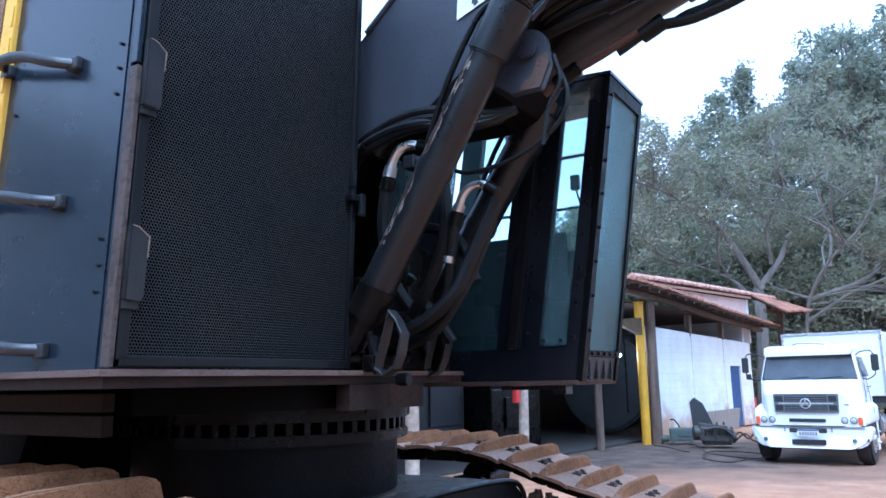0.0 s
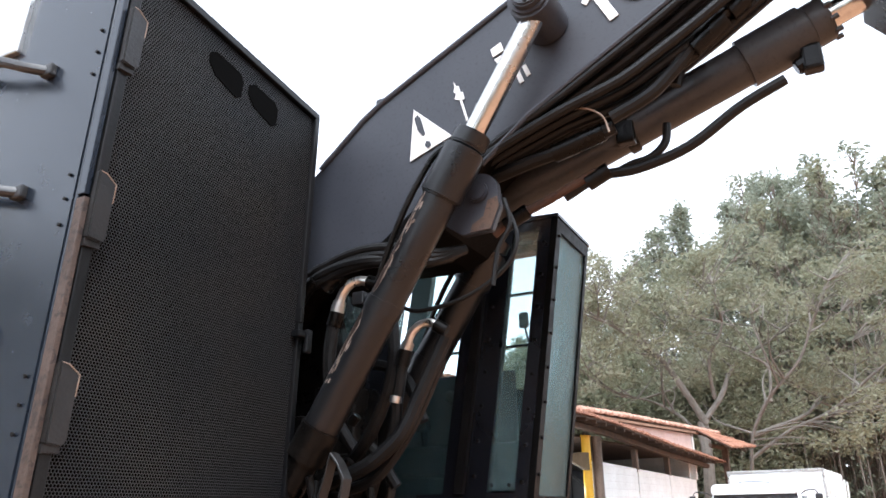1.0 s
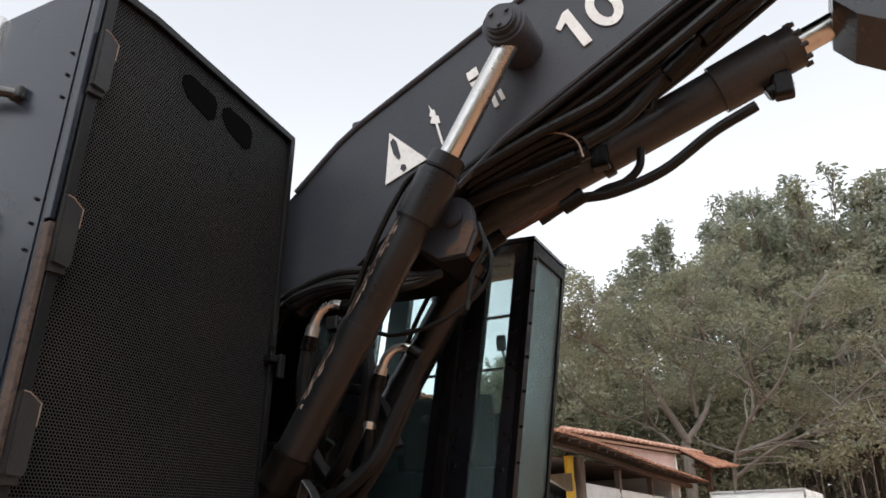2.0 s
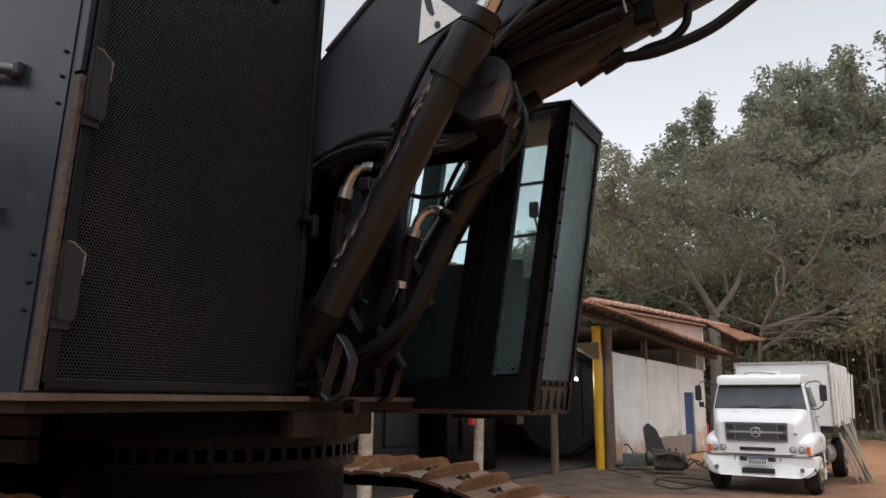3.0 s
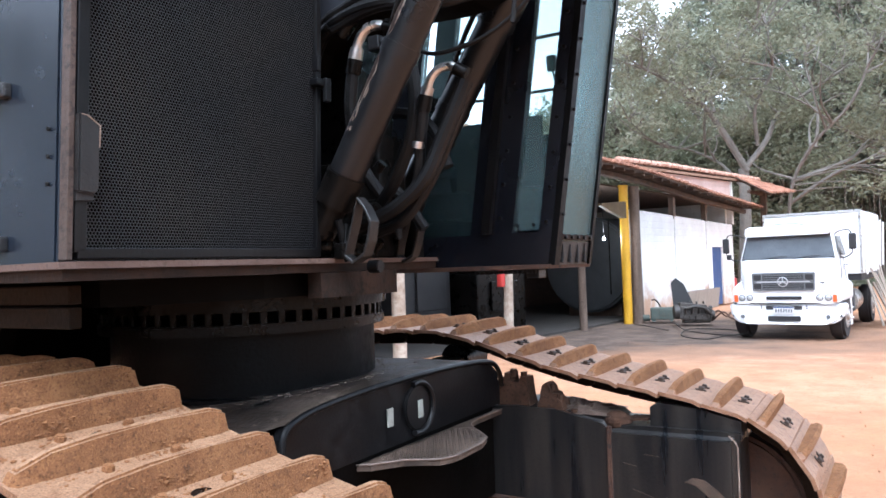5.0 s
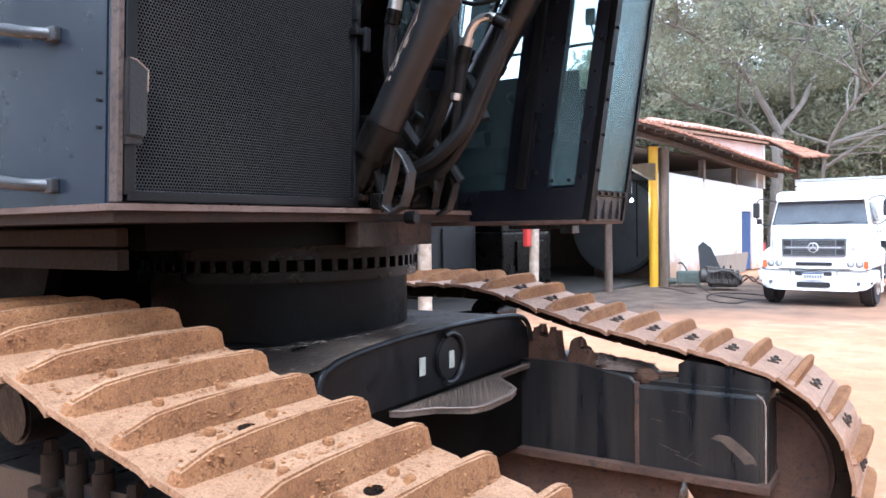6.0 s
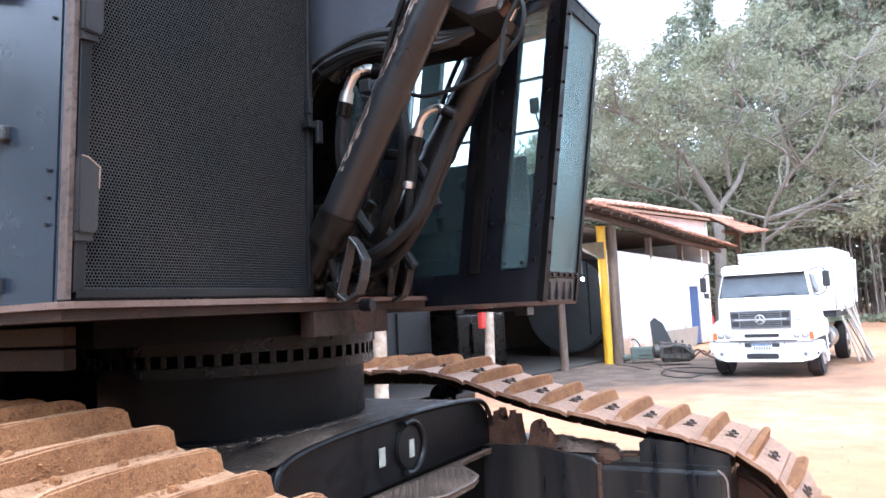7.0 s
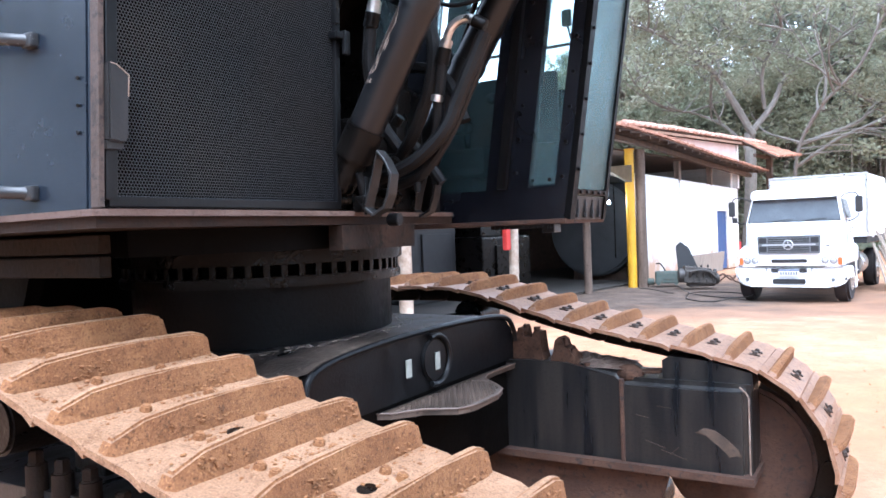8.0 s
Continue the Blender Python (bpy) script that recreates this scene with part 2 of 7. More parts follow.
def leaf_mat(name, c1, c2, c3):
    m, n, l, p = nodes_of(name)
    g = n.new("ShaderNodeNewGeometry")
    col = mix_node(n, l, g.outputs["Random Per Island"], c1, c2)
    patch = ramp_node(n, l, noise_node(n, l, g.outputs["Position"], 0.35), 0.42, 0.62)
    col = mix_node(n, l, patch, col, c3)
    l.new(col, p.inputs["Base Color"])
    p.inputs["Roughness"].default_value = 0.5
    p.inputs["Specular IOR Level"].default_value = 0.35
    thin = n.new("ShaderNodeBsdfTranslucent")
    l.new(col, thin.inputs["Color"])
    both = n.new("ShaderNodeMixShader")
    both.inputs["Fac"].default_value = 0.5
    l.new(p.outputs[0], both.inputs[1])
    l.new(thin.outputs[0], both.inputs[2])
    l.new(both.outputs[0], n["Material Output"].inputs["Surface"])
    return m


# Lifted and greyed past real leaf colour; distance haze is put into the tones.
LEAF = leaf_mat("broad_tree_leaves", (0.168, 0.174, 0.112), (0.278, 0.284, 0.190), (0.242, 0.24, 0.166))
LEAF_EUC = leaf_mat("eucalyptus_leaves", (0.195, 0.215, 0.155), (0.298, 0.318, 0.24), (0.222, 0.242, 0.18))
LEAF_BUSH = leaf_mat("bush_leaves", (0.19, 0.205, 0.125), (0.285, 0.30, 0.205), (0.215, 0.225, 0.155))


def glass_mat(name, tint, gloss=1.45, haze=0.0, dust=(0.25, 0.35, 0.36), streak=0.0, soft=0.03):
    """A thin pane: tinted, clear, glossy by Fresnel, under a film of dust and painted-in reflection; streak adds
    run-down smears.
    """
    m, n, l, p = nodes_of(name)
    n.remove(p)
    clear = n.new("ShaderNodeBsdfTransparent")
    clear.inputs["Color"].default_value = (*tint, 1)
    shine = n.new("ShaderNodeBsdfGlossy")
    shine.inputs["Roughness"].default_value = soft
    fres = n.new("ShaderNodeFresnel")
    fres.inputs["IOR"].default_value = gloss
    pane = n.new("ShaderNodeMixShader")
    l.new(fres.outputs[0], pane.inputs["Fac"])
    l.new(clear.outputs[0], pane.inputs[1])
    l.new(shine.outputs[0], pane.inputs[2])
    out = pane
    if haze:
        film = n.new("ShaderNodeBsdfDiffuse")
        film.inputs["Color"].default_value = (*dust, 1)
        co = n.new("ShaderNodeTexCoord").outputs["Object"]
        amount = n.new("ShaderNodeMapRange")
        amount.inputs["From Min"].default_value, amount.inputs["From Max"].default_value = 0.35, 0.72
        amount.inputs["To Min"].default_value, amount.inputs["To Max"].default_value = haze * 0.75, haze * (1.25 + streak)
        l.new(noise_node(n, l, co, 5.0, 5.0, 0.6, (1.0, 1.4, 0.5)), amount.inputs["Value"])
        out = n.new("ShaderNodeMixShader")
        l.new(amount.outputs["Result"], out.inputs["Fac"])
        l.new(pane.outputs[0], out.inputs[1])
        l.new(film.outputs[0], out.inputs[2])
    l.new(out.outputs[0], n["Material Output"].inputs["Surface"])
    return m


CAB_GLASS = glass_mat("greenish_cab_glass", (0.93, 0.985, 0.98), haze=0.17, dust=(0.24, 0.36, 0.37))
CLEAR_GLASS = glass_mat("clean_greenish_cab_glass", (0.91, 0.97, 0.97), haze=0.05, dust=(0.2, 0.34, 0.36))
POLY = glass_mat("hazed_polycarbonate", (0.50, 0.60, 0.60), 1.08, haze=0.2, dust=(0.20, 0.28, 0.28), streak=1.2, soft=0.2)
# Grey-green that paints the glass reflection onto the far rear pillar.
PILLAR_SHEEN = mat("grey_green_glass_sheen", (0.10, 0.14, 0.14), (0.15, 0.19, 0.19), 0.6, 0.0, 5.0, 0.1, None, (0, 1), 60)
# Lifted grey: reflected trees and sky are put into the base colour.
TRUCK_GLASS = mat("dark_windscreen", (0.05, 0.058, 0.066), (0.075, 0.085, 0.095), 0.06, 0.0, 2.0, 0.0, None, (0, 1), 40, rough2=0.1)


def mesh_sheet_mat(axis="Y"):
    """Black perforated sheet: round holes in staggered rows 10 mm apart."""
    m, n, l, p = nodes_of("black_perforated_sheet")
    co = n.new("ShaderNodeTexCoord").outputs["Object"]
    sep = n.new("ShaderNodeSeparateXYZ")
    l.new(co, sep.inputs[0])

    def op(kind, a, b=None):
        x = n.new("ShaderNodeMath")
        x.operation = kind
        for k, v in enumerate((a, b)):
            if v is None:
                continue
            if isinstance(v, (int, float)):
                x.inputs[k].default_value = v
            else:
                l.new(v, x.inputs[k])
        return x.outputs[0]

    u, v = op("MULTIPLY", sep.outputs[axis], 1 / 0.0102), op("MULTIPLY", sep.outputs["Z"], 1 / (0.0102 * 1.732))
    rings = []
    for shift in (0.0, 0.5):
        a = op("SUBTRACT", op("FRACT", op("ADD", u, shift)), 0.5)
        b = op("MULTIPLY", op("SUBTRACT", op("FRACT", op("ADD", v, shift)), 0.5), 1.732)
        rings.append(op("SQRT", op("ADD", op("MULTIPLY", a, a), op("MULTIPLY", b, b))))
    hole = ramp_node(n, l, op("MINIMUM", *rings), 0.36, 0.46)
    dust = ramp_node(n, l, noise_node(n, l, co, 2.2), 0.4, 0.7)
    metal = mix_node(n, l, dust, (0.017, 0.018, 0.021), (0.034, 0.030, 0.027))
    l.new(mix_node(n, l, hole, (0.003, 0.003, 0.003), metal), p.inputs["Base Color"])
    p.inputs["Roughness"].default_value = 0.42
    l.new(op("MULTIPLY", hole, 0.4), p.inputs["Specular IOR Level"])
    b = n.new("ShaderNodeBump")
    b.inputs["Strength"].default_value, b.inputs["Distance"].default_value = 0.6, 0.003
    l.new(hole, b.inputs["Height"])
    l.new(b.outputs["Normal"], p.inputs["Normal"])
    return m


MESH_SHEET = mesh_sheet_mat()


def yellow_perforated_mat():
    m = mesh_sheet_mat("X")
    m.name = "dusty_yellow_perforated_sheet"
    for x in m.node_tree.nodes:
        if x.bl_idname == "ShaderNodeMix":
            if x.inputs["B"].is_linked:
                x.inputs["A"].default_value = (0.06, 0.035, 0.02, 1)
            else:
                x.inputs["A"].default_value, x.inputs["B"].default_value = (0.45, 0.25, 0.12, 1), (0.55, 0.36, 0.2, 1)
    return m


YELLOW_SHEET = yellow_perforated_mat()


def ground_mat():
    m, n, l, p = nodes_of("red_dirt_yard")
    co = n.new("ShaderNodeNewGeometry").outputs["Position"]
    broad = ramp_node(n, l, noise_node(n, l, co, 0.25, 6.0), 0.38, 0.64)
    mid = ramp_node(n, l, noise_node(n, l, co, 1.6, 6.0, 0.65), 0.4, 0.66)
    fine = noise_node(n, l, co, 22.0, 6.0, 0.7)
    col = mix_node(n, l, broad, (0.45, 0.225, 0.115), (0.53, 0.305, 0.185))
    col = mix_node(n, l, mid, col, (0.37, 0.185, 0.10))
    col = mix_node(n, l, ramp_node(n, l, fine, 0.5, 0.75), col, (0.32, 0.18, 0.10))
    # oily grey apron in front of the workshop
    d = n.new("ShaderNodeVectorMath")
    d.operation = "DISTANCE"
    d.inputs[1].default_value = (5.4, 18.6, 0)
    l.new(co, d.inputs[0])
    wob = n.new("ShaderNodeMath")
    wob.operation = "MULTIPLY_ADD"
    wob.inputs[1].default_value = 7.0
    l.new(noise_node(n, l, co, 0.5, 6.0), wob.inputs[0])
    l.new(d.outputs["Value"], wob.inputs[2])
    stain = ramp_node(n, l, wob.outputs[0], 11.0, 6.6)
    col = mix_node(n, l, stain, col, mix_node(n, l, mid, (0.075, 0.055, 0.044), (0.15, 0.108, 0.082)))
    l.new(col, p.inputs["Base Color"])
    p.inputs["Roughness"].default_value = 0.9
    p.inputs["Specular IOR Level"].default_value = 0.25
    b = n.new("ShaderNodeBump")
    b.inputs["Strength"].default_value, b.inputs["Distance"].default_value = 0.7, 0.05
    l.new(fine, b.inputs["Height"])
    l.new(b.outputs["Normal"], p.inputs["Normal"])
    return m


GROUND = ground_mat()


def lamp_mat():
    m, n, l, p = nodes_of("lit_bulb")
    p.inputs["Emission Color"].default_value, p.inputs["Emission Strength"].default_value = (1, 0.97, 0.9, 1), 12
    return m


BULB = lamp_mat()


# ---------------------------------------------------------------- mesh tools
def bx(bm, c, size, rot=None, bevel=0.0):
    """A box about c, of that size, turned by rot, with bevelled edges."""
    m = Matrix.Translation(c) @ (rot.to_4x4() if rot else Matrix()) @ Matrix.Diagonal((*size, 1))
    vs = bmesh.ops.create_cube(bm, size=1, matrix=m)["verts"]
    if bevel:
        es = list({e for v in vs for e in v.link_edges})
        bmesh.ops.bevel(bm, geom=es, offset=bevel, segments=2, affect="EDGES", profile=0.6)


def cyl(bm, p0, p1, r0, r1=None, seg=20, bevel=0.0):
    p0, p1 = Vector(p0), Vector(p1)
    d = p1 - p0
    m = Matrix.Translation((p0 + p1) / 2) @ d.to_track_quat("Z", "Y").to_matrix().to_4x4()
    vs = bmesh.ops.create_cone(bm, cap_ends=True, segments=seg, radius1=r0, radius2=r0 if r1 is None else r1, depth=d.length, matrix=m)["verts"]
    for v in vs:
        for fc in v.link_faces:
            fc.smooth = len(fc.verts) == 4
    if bevel:
        es = [e for e in {e for v in vs for e in v.link_edges} if any(len(fc.verts) > 4 for fc in e.link_faces)]
        bmesh.ops.bevel(bm, geom=es, offset=bevel, segments=2, affect="EDGES")


def prism(bm, pts, h0, h1, to):
    """A polygon of points (a, b) drawn out from h0 to h1; to(a, b, h) lays them into the place."""
    lo = [bm.verts.new(to(a, b, h0)) for a, b in pts]
    hi = [bm.verts.new(to(a, b, h1)) for a, b in pts]
    n = len(pts)
    bm.faces.new(lo[::-1])
    bm.faces.new(hi)
    for k in range(n):
        bm.faces.new((lo[k], lo[(k + 1) % n], hi[(k + 1) % n], hi[k]))


def smooth_line(pts, steps=6):
    pts = [Vector(p) for p in pts]
    ext = [pts[0] * 2 - pts[1], *pts, pts[-1] * 2 - pts[-2]]
    out = []
    for k in range(1, len(ext) - 2):
        a, b, c, d = ext[k - 1 : k + 3]
        for s in range(steps):
            t = s / steps
            out.append(0.5 * (2 * b + (c - a) * t + (2 * a - 5 * b + 4 * c - d) * t * t + (3 * b - a - 3 * c + d) * t**3))
    return out + [pts[-1]]


def tube(bm, pts, r, seg=10, steps=6, r_end=None):
    """A round tube along a smooth line through the points."""
    line = smooth_line(pts, steps) if steps > 1 else [Vector(p) for p in pts]
    rings, side = [], None
    for k, p in enumerate(line):
        d = (line[min(k + 1, len(line) - 1)] - line[max(k - 1, 0)]).normalized()
        if side is None:
            side = d.orthogonal().normalized()
        side = (side - d * side.dot(d)).normalized()
        up = d.cross(side)
        rr = r if r_end is None else r + (r_end - r) * k / (len(line) - 1)
        rings.append([bm.verts.new(p + (side * math.cos(a) + up * math.sin(a)) * rr) for a in [2 * math.pi * j / seg for j in range(seg)]])
    for a, b in zip(rings, rings[1:]):
        for j in range(seg):
            bm.faces.new((a[j], a[(j + 1) % seg], b[(j + 1) % seg], b[j])).smooth = True
    bm.faces.new(rings[0][::-1])
    bm.faces.new(rings[-1])


def mesh_of(name, bm, material):
    bmesh.ops.recalc_face_normals(bm, faces=bm.faces)
    for e in bm.edges:
        if len(e.link_faces) == 2 and e.calc_face_angle(0) > 0.6:
            e.smooth = False
    me = bpy.data.meshes.new(name)
    bm.to_mesh(me)
    bm.free()
    for m in material if isinstance(material, (list, tuple)) else (material,):
        me.materials.append(m)
    return me


def part(name, bm, material, parent=None, label="", at=None):
    ob = new(name, mesh_of(name, bm, material))
    if parent:
        ob.parent = parent
    if at:
        ob.matrix_basis = at
    return tagged(ob, label)


def share(ob, parent, at):
    """Another object on the same mesh."""
    o = new(ob.name.split(".")[0], ob.data)
    o.parent = parent
    o.matrix_basis = at
    return o


def thing(name, m, label, category, group="", kind=""):
    e = new(name)
    e.empty_display_size = 0.3
    e.matrix_basis = m
    return tagged(e, label, category, group, kind)


def one(name, bm, material, label, category="", kind="", group="", at=None):
    return tagged(part(name, bm, material, None, "", at), label, category, group, kind)


B = bmesh.new


# ---------------------------------------------------------------- the yard
bm = B()
bmesh.ops.create_grid(bm, x_segments=90, y_segments=90, size=45)
for v in bm.verts:
    v.co.y += 30
    far = max(0, math.hypot(v.co.x - 3, v.co.y - 8) - 14)
    dip = 0.085 * math.exp(-((v.co.x - 8.2) ** 2 + (v.co.y - 16.6) ** 2) / 14)
    v.co.z = -0.03 - dip + 0.05 * noise.noise(Vector((v.co.x * 0.25, v.co.y * 0.25, 0))) * min(1, far / 10)
edge = [e for e in bm.edges if e.is_boundary]
ring = bmesh.ops.extrude_edge_only(bm, edges=edge)["geom"]
for v in ring:
    if isinstance(v, bmesh.types.BMVert):
        v.co.x, v.co.y, v.co.z = v.co.x * 40, 30 + (v.co.y - 30) * 40, -0.03
for fc in bm.faces:
    fc.smooth = True
one("ground", bm, GROUND, "trodden red dirt yard, oily grey near the workshop", "ground", "structure")

bm = B()
rng = random.Random(4)
for k in range(800):
    a, d = rng.uniform(-0.2, 0.75), rng.uniform(4.5, 22) ** 1.0
    x, y, r = d * math.sin(a), d * math.cos(a), rng.uniform(0.004, 0.015)
    bmesh.ops.create_icosphere(bm, subdivisions=1, radius=r, matrix=Matrix.Translation((x, y, -0.02 + r * 0.3)) @ Matrix.Diagonal((1, rng.uniform(0.6, 1.3), 0.6, 1)))
one("gravel", bm, GROUND, "small loose stones and clods on red dirt", "gravel", "stuff")

# the workshop: its long front runs along S, the yard lies on the side of OUT
SHED = pose(5.45, 20.3, 0, 0, 0, 51)


def sbox(bm, x0, x1, y0, y1, z0, z1, bevel=0.0):
    bx(bm, ((x0 + x1) / 2, (y0 + y1) / 2, (z0 + z1) / 2), (x1 - x0, y1 - y0, z1 - z0), None, bevel)


def setting(name, bm, material, label, kind="structure"):
    return one(name, bm, material, label, name.split("_")[0], kind, "", SHED)


# front wall with the door opening and the open strip under the eave
bm = B()
for x0, x1, z0, z1 in ((0.45, 7.0, 0, 3.06), (8.1, 9.38, 0, 2.9), (7.0, 8.1, 2.06, 2.93)):
    to_y = lambda a, b, h: (a, h, b)
    prism(bm, [(x0, z0), (x1, z0), (x1, 3.12 - 0.026 * x1), (x0, 3.12 - 0.026 * x0)], 0.0, 0.18, to_y)
setting("wall_front", bm, WHITEWASH, "whitewashed rough brick wall stained red near the ground")
bm = B()
sbox(bm, 9.2, 9.38, 0.181, 7.0, 0, 4.3)
setting("wall_end", bm, WHITEWASH, "whitewashed end wall of the workshop")
# back and side wall are dark timber: the bay's shade is in their colour
bm = B()
sbox(bm, -12.0, 9.3, 7.0, 7.2, 0, 5.2)
setting("wall_back", bm, WOOD_DARK, "boarded back wall of the workshop, bay shade in its dark colour")
bm = B()
sbox(bm, -12.2, -12.0, 0.2, 7.2, 0, 5.2)
setting("wall_side", bm, WOOD_DARK, "boarded side wall of the workshop, bay shade in its dark colour")
bm = B()
sbox(bm, -11.9, 9.1, 0.5, 6.9, -0.05, 0.012)
setting("floor", bm, mat("oily_concrete", (0.035, 0.031, 0.028), (0.06, 0.052, 0.045), 0.7, 0, 1.0, 0.3), "oil-dark concrete workshop floor")
bm = B()
sbox(bm, 7.02, 8.08, 0.05, 0.1, 0.02, 2.05)
for z in (0.4, 1.1, 1.75):
    sbox(bm, 7.06, 8.04, 0.03, 0.05, z, z + 0.09)
setting("door_1", bm, BLUE_DOOR, "closed blue painted plank door")

# the sagging line of the low eave, and the eave of the high roof
EAVE_X = (-12.4, -3.6, -1.4, 0.4, 2.6, 5.2, 7.6, 10.5)
EAVE_Z = (4.16, 4.05, 4.03, 3.97, 3.85, 3.69, 3.6, 3.47)


def low_z(x, y):
    return float(np.interp(x, EAVE_X, EAVE_Z)) + 0.11 * (y + 0.7)


def high_z(x, y):
    return 4.28 + min(0.05, 0.014 * (x + 0.8)) + 0.0275 * (x + 0.8) + 0.2 * (y + 0.1)


def porch_z(x, y):
    return 4.68 + 0.40 * (y + 0.1) - 0.07 * (13.2 - x) * min(1.0, max(0.0, (-0.1 - y) / 1.25))


def tile_roof(name, label, x0, x1, y0, y1, zf, courses, rafters=True, strips=24):
    """Boarded roof deck, courses of barrel tiles lapped down the slope, rafters with visible ends and an eave beam."""
    bm = B()
    rows = []
    for k in range(strips + 1):
        x = x0 + (x1 - x0) * k / strips
        rows.append([bm.verts.new((x, y, zf(x, y) + d)) for y, d in ((y0, 0.0), (y1, 0.0), (y1, 0.03), (y0, 0.03))])
    for p, q in zip(rows, rows[1:]):
        for j in range(4):
            bm.faces.new((p[j], q[j], q[(j + 1) % 4], p[(j + 1) % 4]))
    bm.faces.new(rows[0])
    bm.faces.new(rows[-1][::-1])
    roof = setting(name, bm, WOOD_DARK, label)
    bm = B()
    n_tiles = int((x1 - x0) / 0.19)
    for k in range(n_tiles):
        x = x0 + (k + 0.5) * (x1 - x0) / n_tiles
        jit = rng.uniform(-0.05, 0.03)
        for r in range(courses):
            ya, yb = y0 - 0.06 + jit + (y1 - y0) * r / courses, y0 + (y1 - y0) * (r + 1.12) / courses
            rings = []
            for yy, lift, rad in ((ya, 0.05 + rng.uniform(-0.008, 0.008), 0.095), (yb, 0.025, 0.082)):
                zz = zf(x, yy) + lift
                rings.append([bm.verts.new((x + rad * math.cos(a), yy, zz + rad * math.sin(a) * 0.8)) for a in (math.pi * j / 5 for j in range(6))])
            for j in range(5):
                bm.faces.new((rings[0][j], rings[0][j + 1], rings[1][j + 1], rings[1][j])).smooth = True
            bm.faces.new(rings[0])
    tagged(part("tiles", bm, TILE, roof, "weathered red barrel tiles"), kind="stuff")
    if rafters:
        n_r = int((x1 - x0) / 0.62)
        for k in range(n_r):
            bm = B()
            x = x0 + 0.25 + k * 0.62
            yy = min(y1, y0 + 2.5)
            prism(bm, [(y0 + 0.03, zf(x, y0 + 0.03) - 0.005), (yy, zf(x, yy) - 0.005), (yy, zf(x, yy) - 0.09), (y0 + 0.03, zf(x, y0 + 0.03) - 0.09)], -0.035, 0.035, lambda a, b, h: (x + h, a, b))
            part("rafter", bm, WOOD_DARK, roof)
    return roof


low = tile_roof("roof_low", "low sagging red clay tile roof over the bay", -12.4, 10.5, -0.75, 0.0, low_z, 2)
bm = B()
rows = []
for k in range(25):
    x = -12.3 + 22.4 * k / 24
    z = low_z(x, -0.25) - 0.1
    rows.append([bm.verts.new(p) for p in ((x, -0.33, z - 0.13), (x, -0.18, z - 0.13), (x, -0.18, z), (x, -0.33, z))])
for p, q in zip(rows, rows[1:]):
    for j in range(4):
        bm.faces.new((p[j], q[j], q[(j + 1) % 4], p[(j + 1) % 4]))
bm.faces.new(rows[0])
bm.faces.new(rows[-1][::-1])
part("eave_beam", bm, WOOD_DARK, low, "weathered sagging eave beam")
tile_roof("roof_bay", "red clay tile roof over the open bay", -12.4, -0.82, 0.02, 7.3, low_z, 8, False)
high = tile_roof("roof_high", "higher red clay tile roof with pale orange edge", -0.8, 13.0, -0.1, 7.3, high_z, 10)
bm = B()
prism(bm, [(-0.75, high_z(-0.75, 0) - 0.1), (12.95, high_z(12.95, 0) - 0.1), (12.95, high_z(12.95, 0) - 0.02), (-0.75, high_z(-0.75, 0) - 0.02)], -0.16, -0.13, lambda a, b, h: (a, h, b))
part("fascia_board", bm, mat("orange_fascia_paint", (0.21, 0.12, 0.075), (0.28, 0.17, 0.11), 0.8, 0, 2.0, 0.2), high, "pale orange painted fascia board")
bm = B()
for k in range(32):
    # a bedded row of half-round cap tiles along the edge of the high roof; overexposed light is in their colour
    x, jit = -0.6 + k * 0.42, rng.uniform(-0.012, 0.012)
    rings = []
    for xx, rad in ((x, 0.10), (x + 0.45, 0.085)):
        c = Vector((xx, -0.08 + jit, high_z(xx, -0.08) + 0.10 + jit))
        rings.append([bm.verts.new(c + Vector((0, rad * math.cos(q), rad * math.sin(q)))) for q in (math.pi * (j - 1) / 6 for j in range(9))])
    for j in range(8):
        bm.faces.new((rings[0][j], rings[1][j], rings[1][j + 1], rings[0][j + 1])).smooth = True
    for r_ in rings:
        bm.faces.new(r_)
part("cap_tiles", bm, mat("overexposed_cap_tile", (0.42, 0.24, 0.17), (0.55, 0.36, 0.28), 0.85, 0.0, 3.0, 0.4, (0.25, 0.13, 0.09), (0.58, 0.7), 30), high, "pale orange cap tiles, overexposure put into their colour")
tile_roof("roof_porch", "small red clay tile roof at the workshop corner", 9.5, 13.2, -1.35, -0.2, porch_z, 3)
bm = B()
prism(bm, [(-0.8, 4.12), (0.4, 4.06), (5.2, 3.79), (9.36, 3.63), (9.36, 4.5), (-0.8, 4.22)], 0.02, 0.17, lambda a, b, h: (a, h, b))
setting("wall_upper", bm, PINK, "faded pink plaster strip between two roofs")
bm = B()
sbox(bm, 9.38, 9.56, -0.02, 0.2, 2.9, 4.5)
setting("trim_column", bm, WHITEWASH, "whitewashed corner column under the high roof")
bm = B()
sbox(bm, 11.4, 11.6, -0.7, -0.5, 0, 4.3)
setting("trim_post", bm, WOOD_DARK, "dark timber post carrying the overhanging roof corner")
bm = B()
sbox(bm, 9.58, 11.9, -0.64, -0.54, 4.02, 4.14)
setting("trim_beam", bm, WOOD_DARK, "dark timber cross beam at the roof corner")
# added sheet below the roofs that keeps the bay dark
bm = B()
sbox(bm, -11.9, 9.1, 0.2, 6.9, 3.70, 3.74)
setting("ceiling", bm, WOOD_DARK, "dark boarded sheet added under the workshop roof to darken the bay")


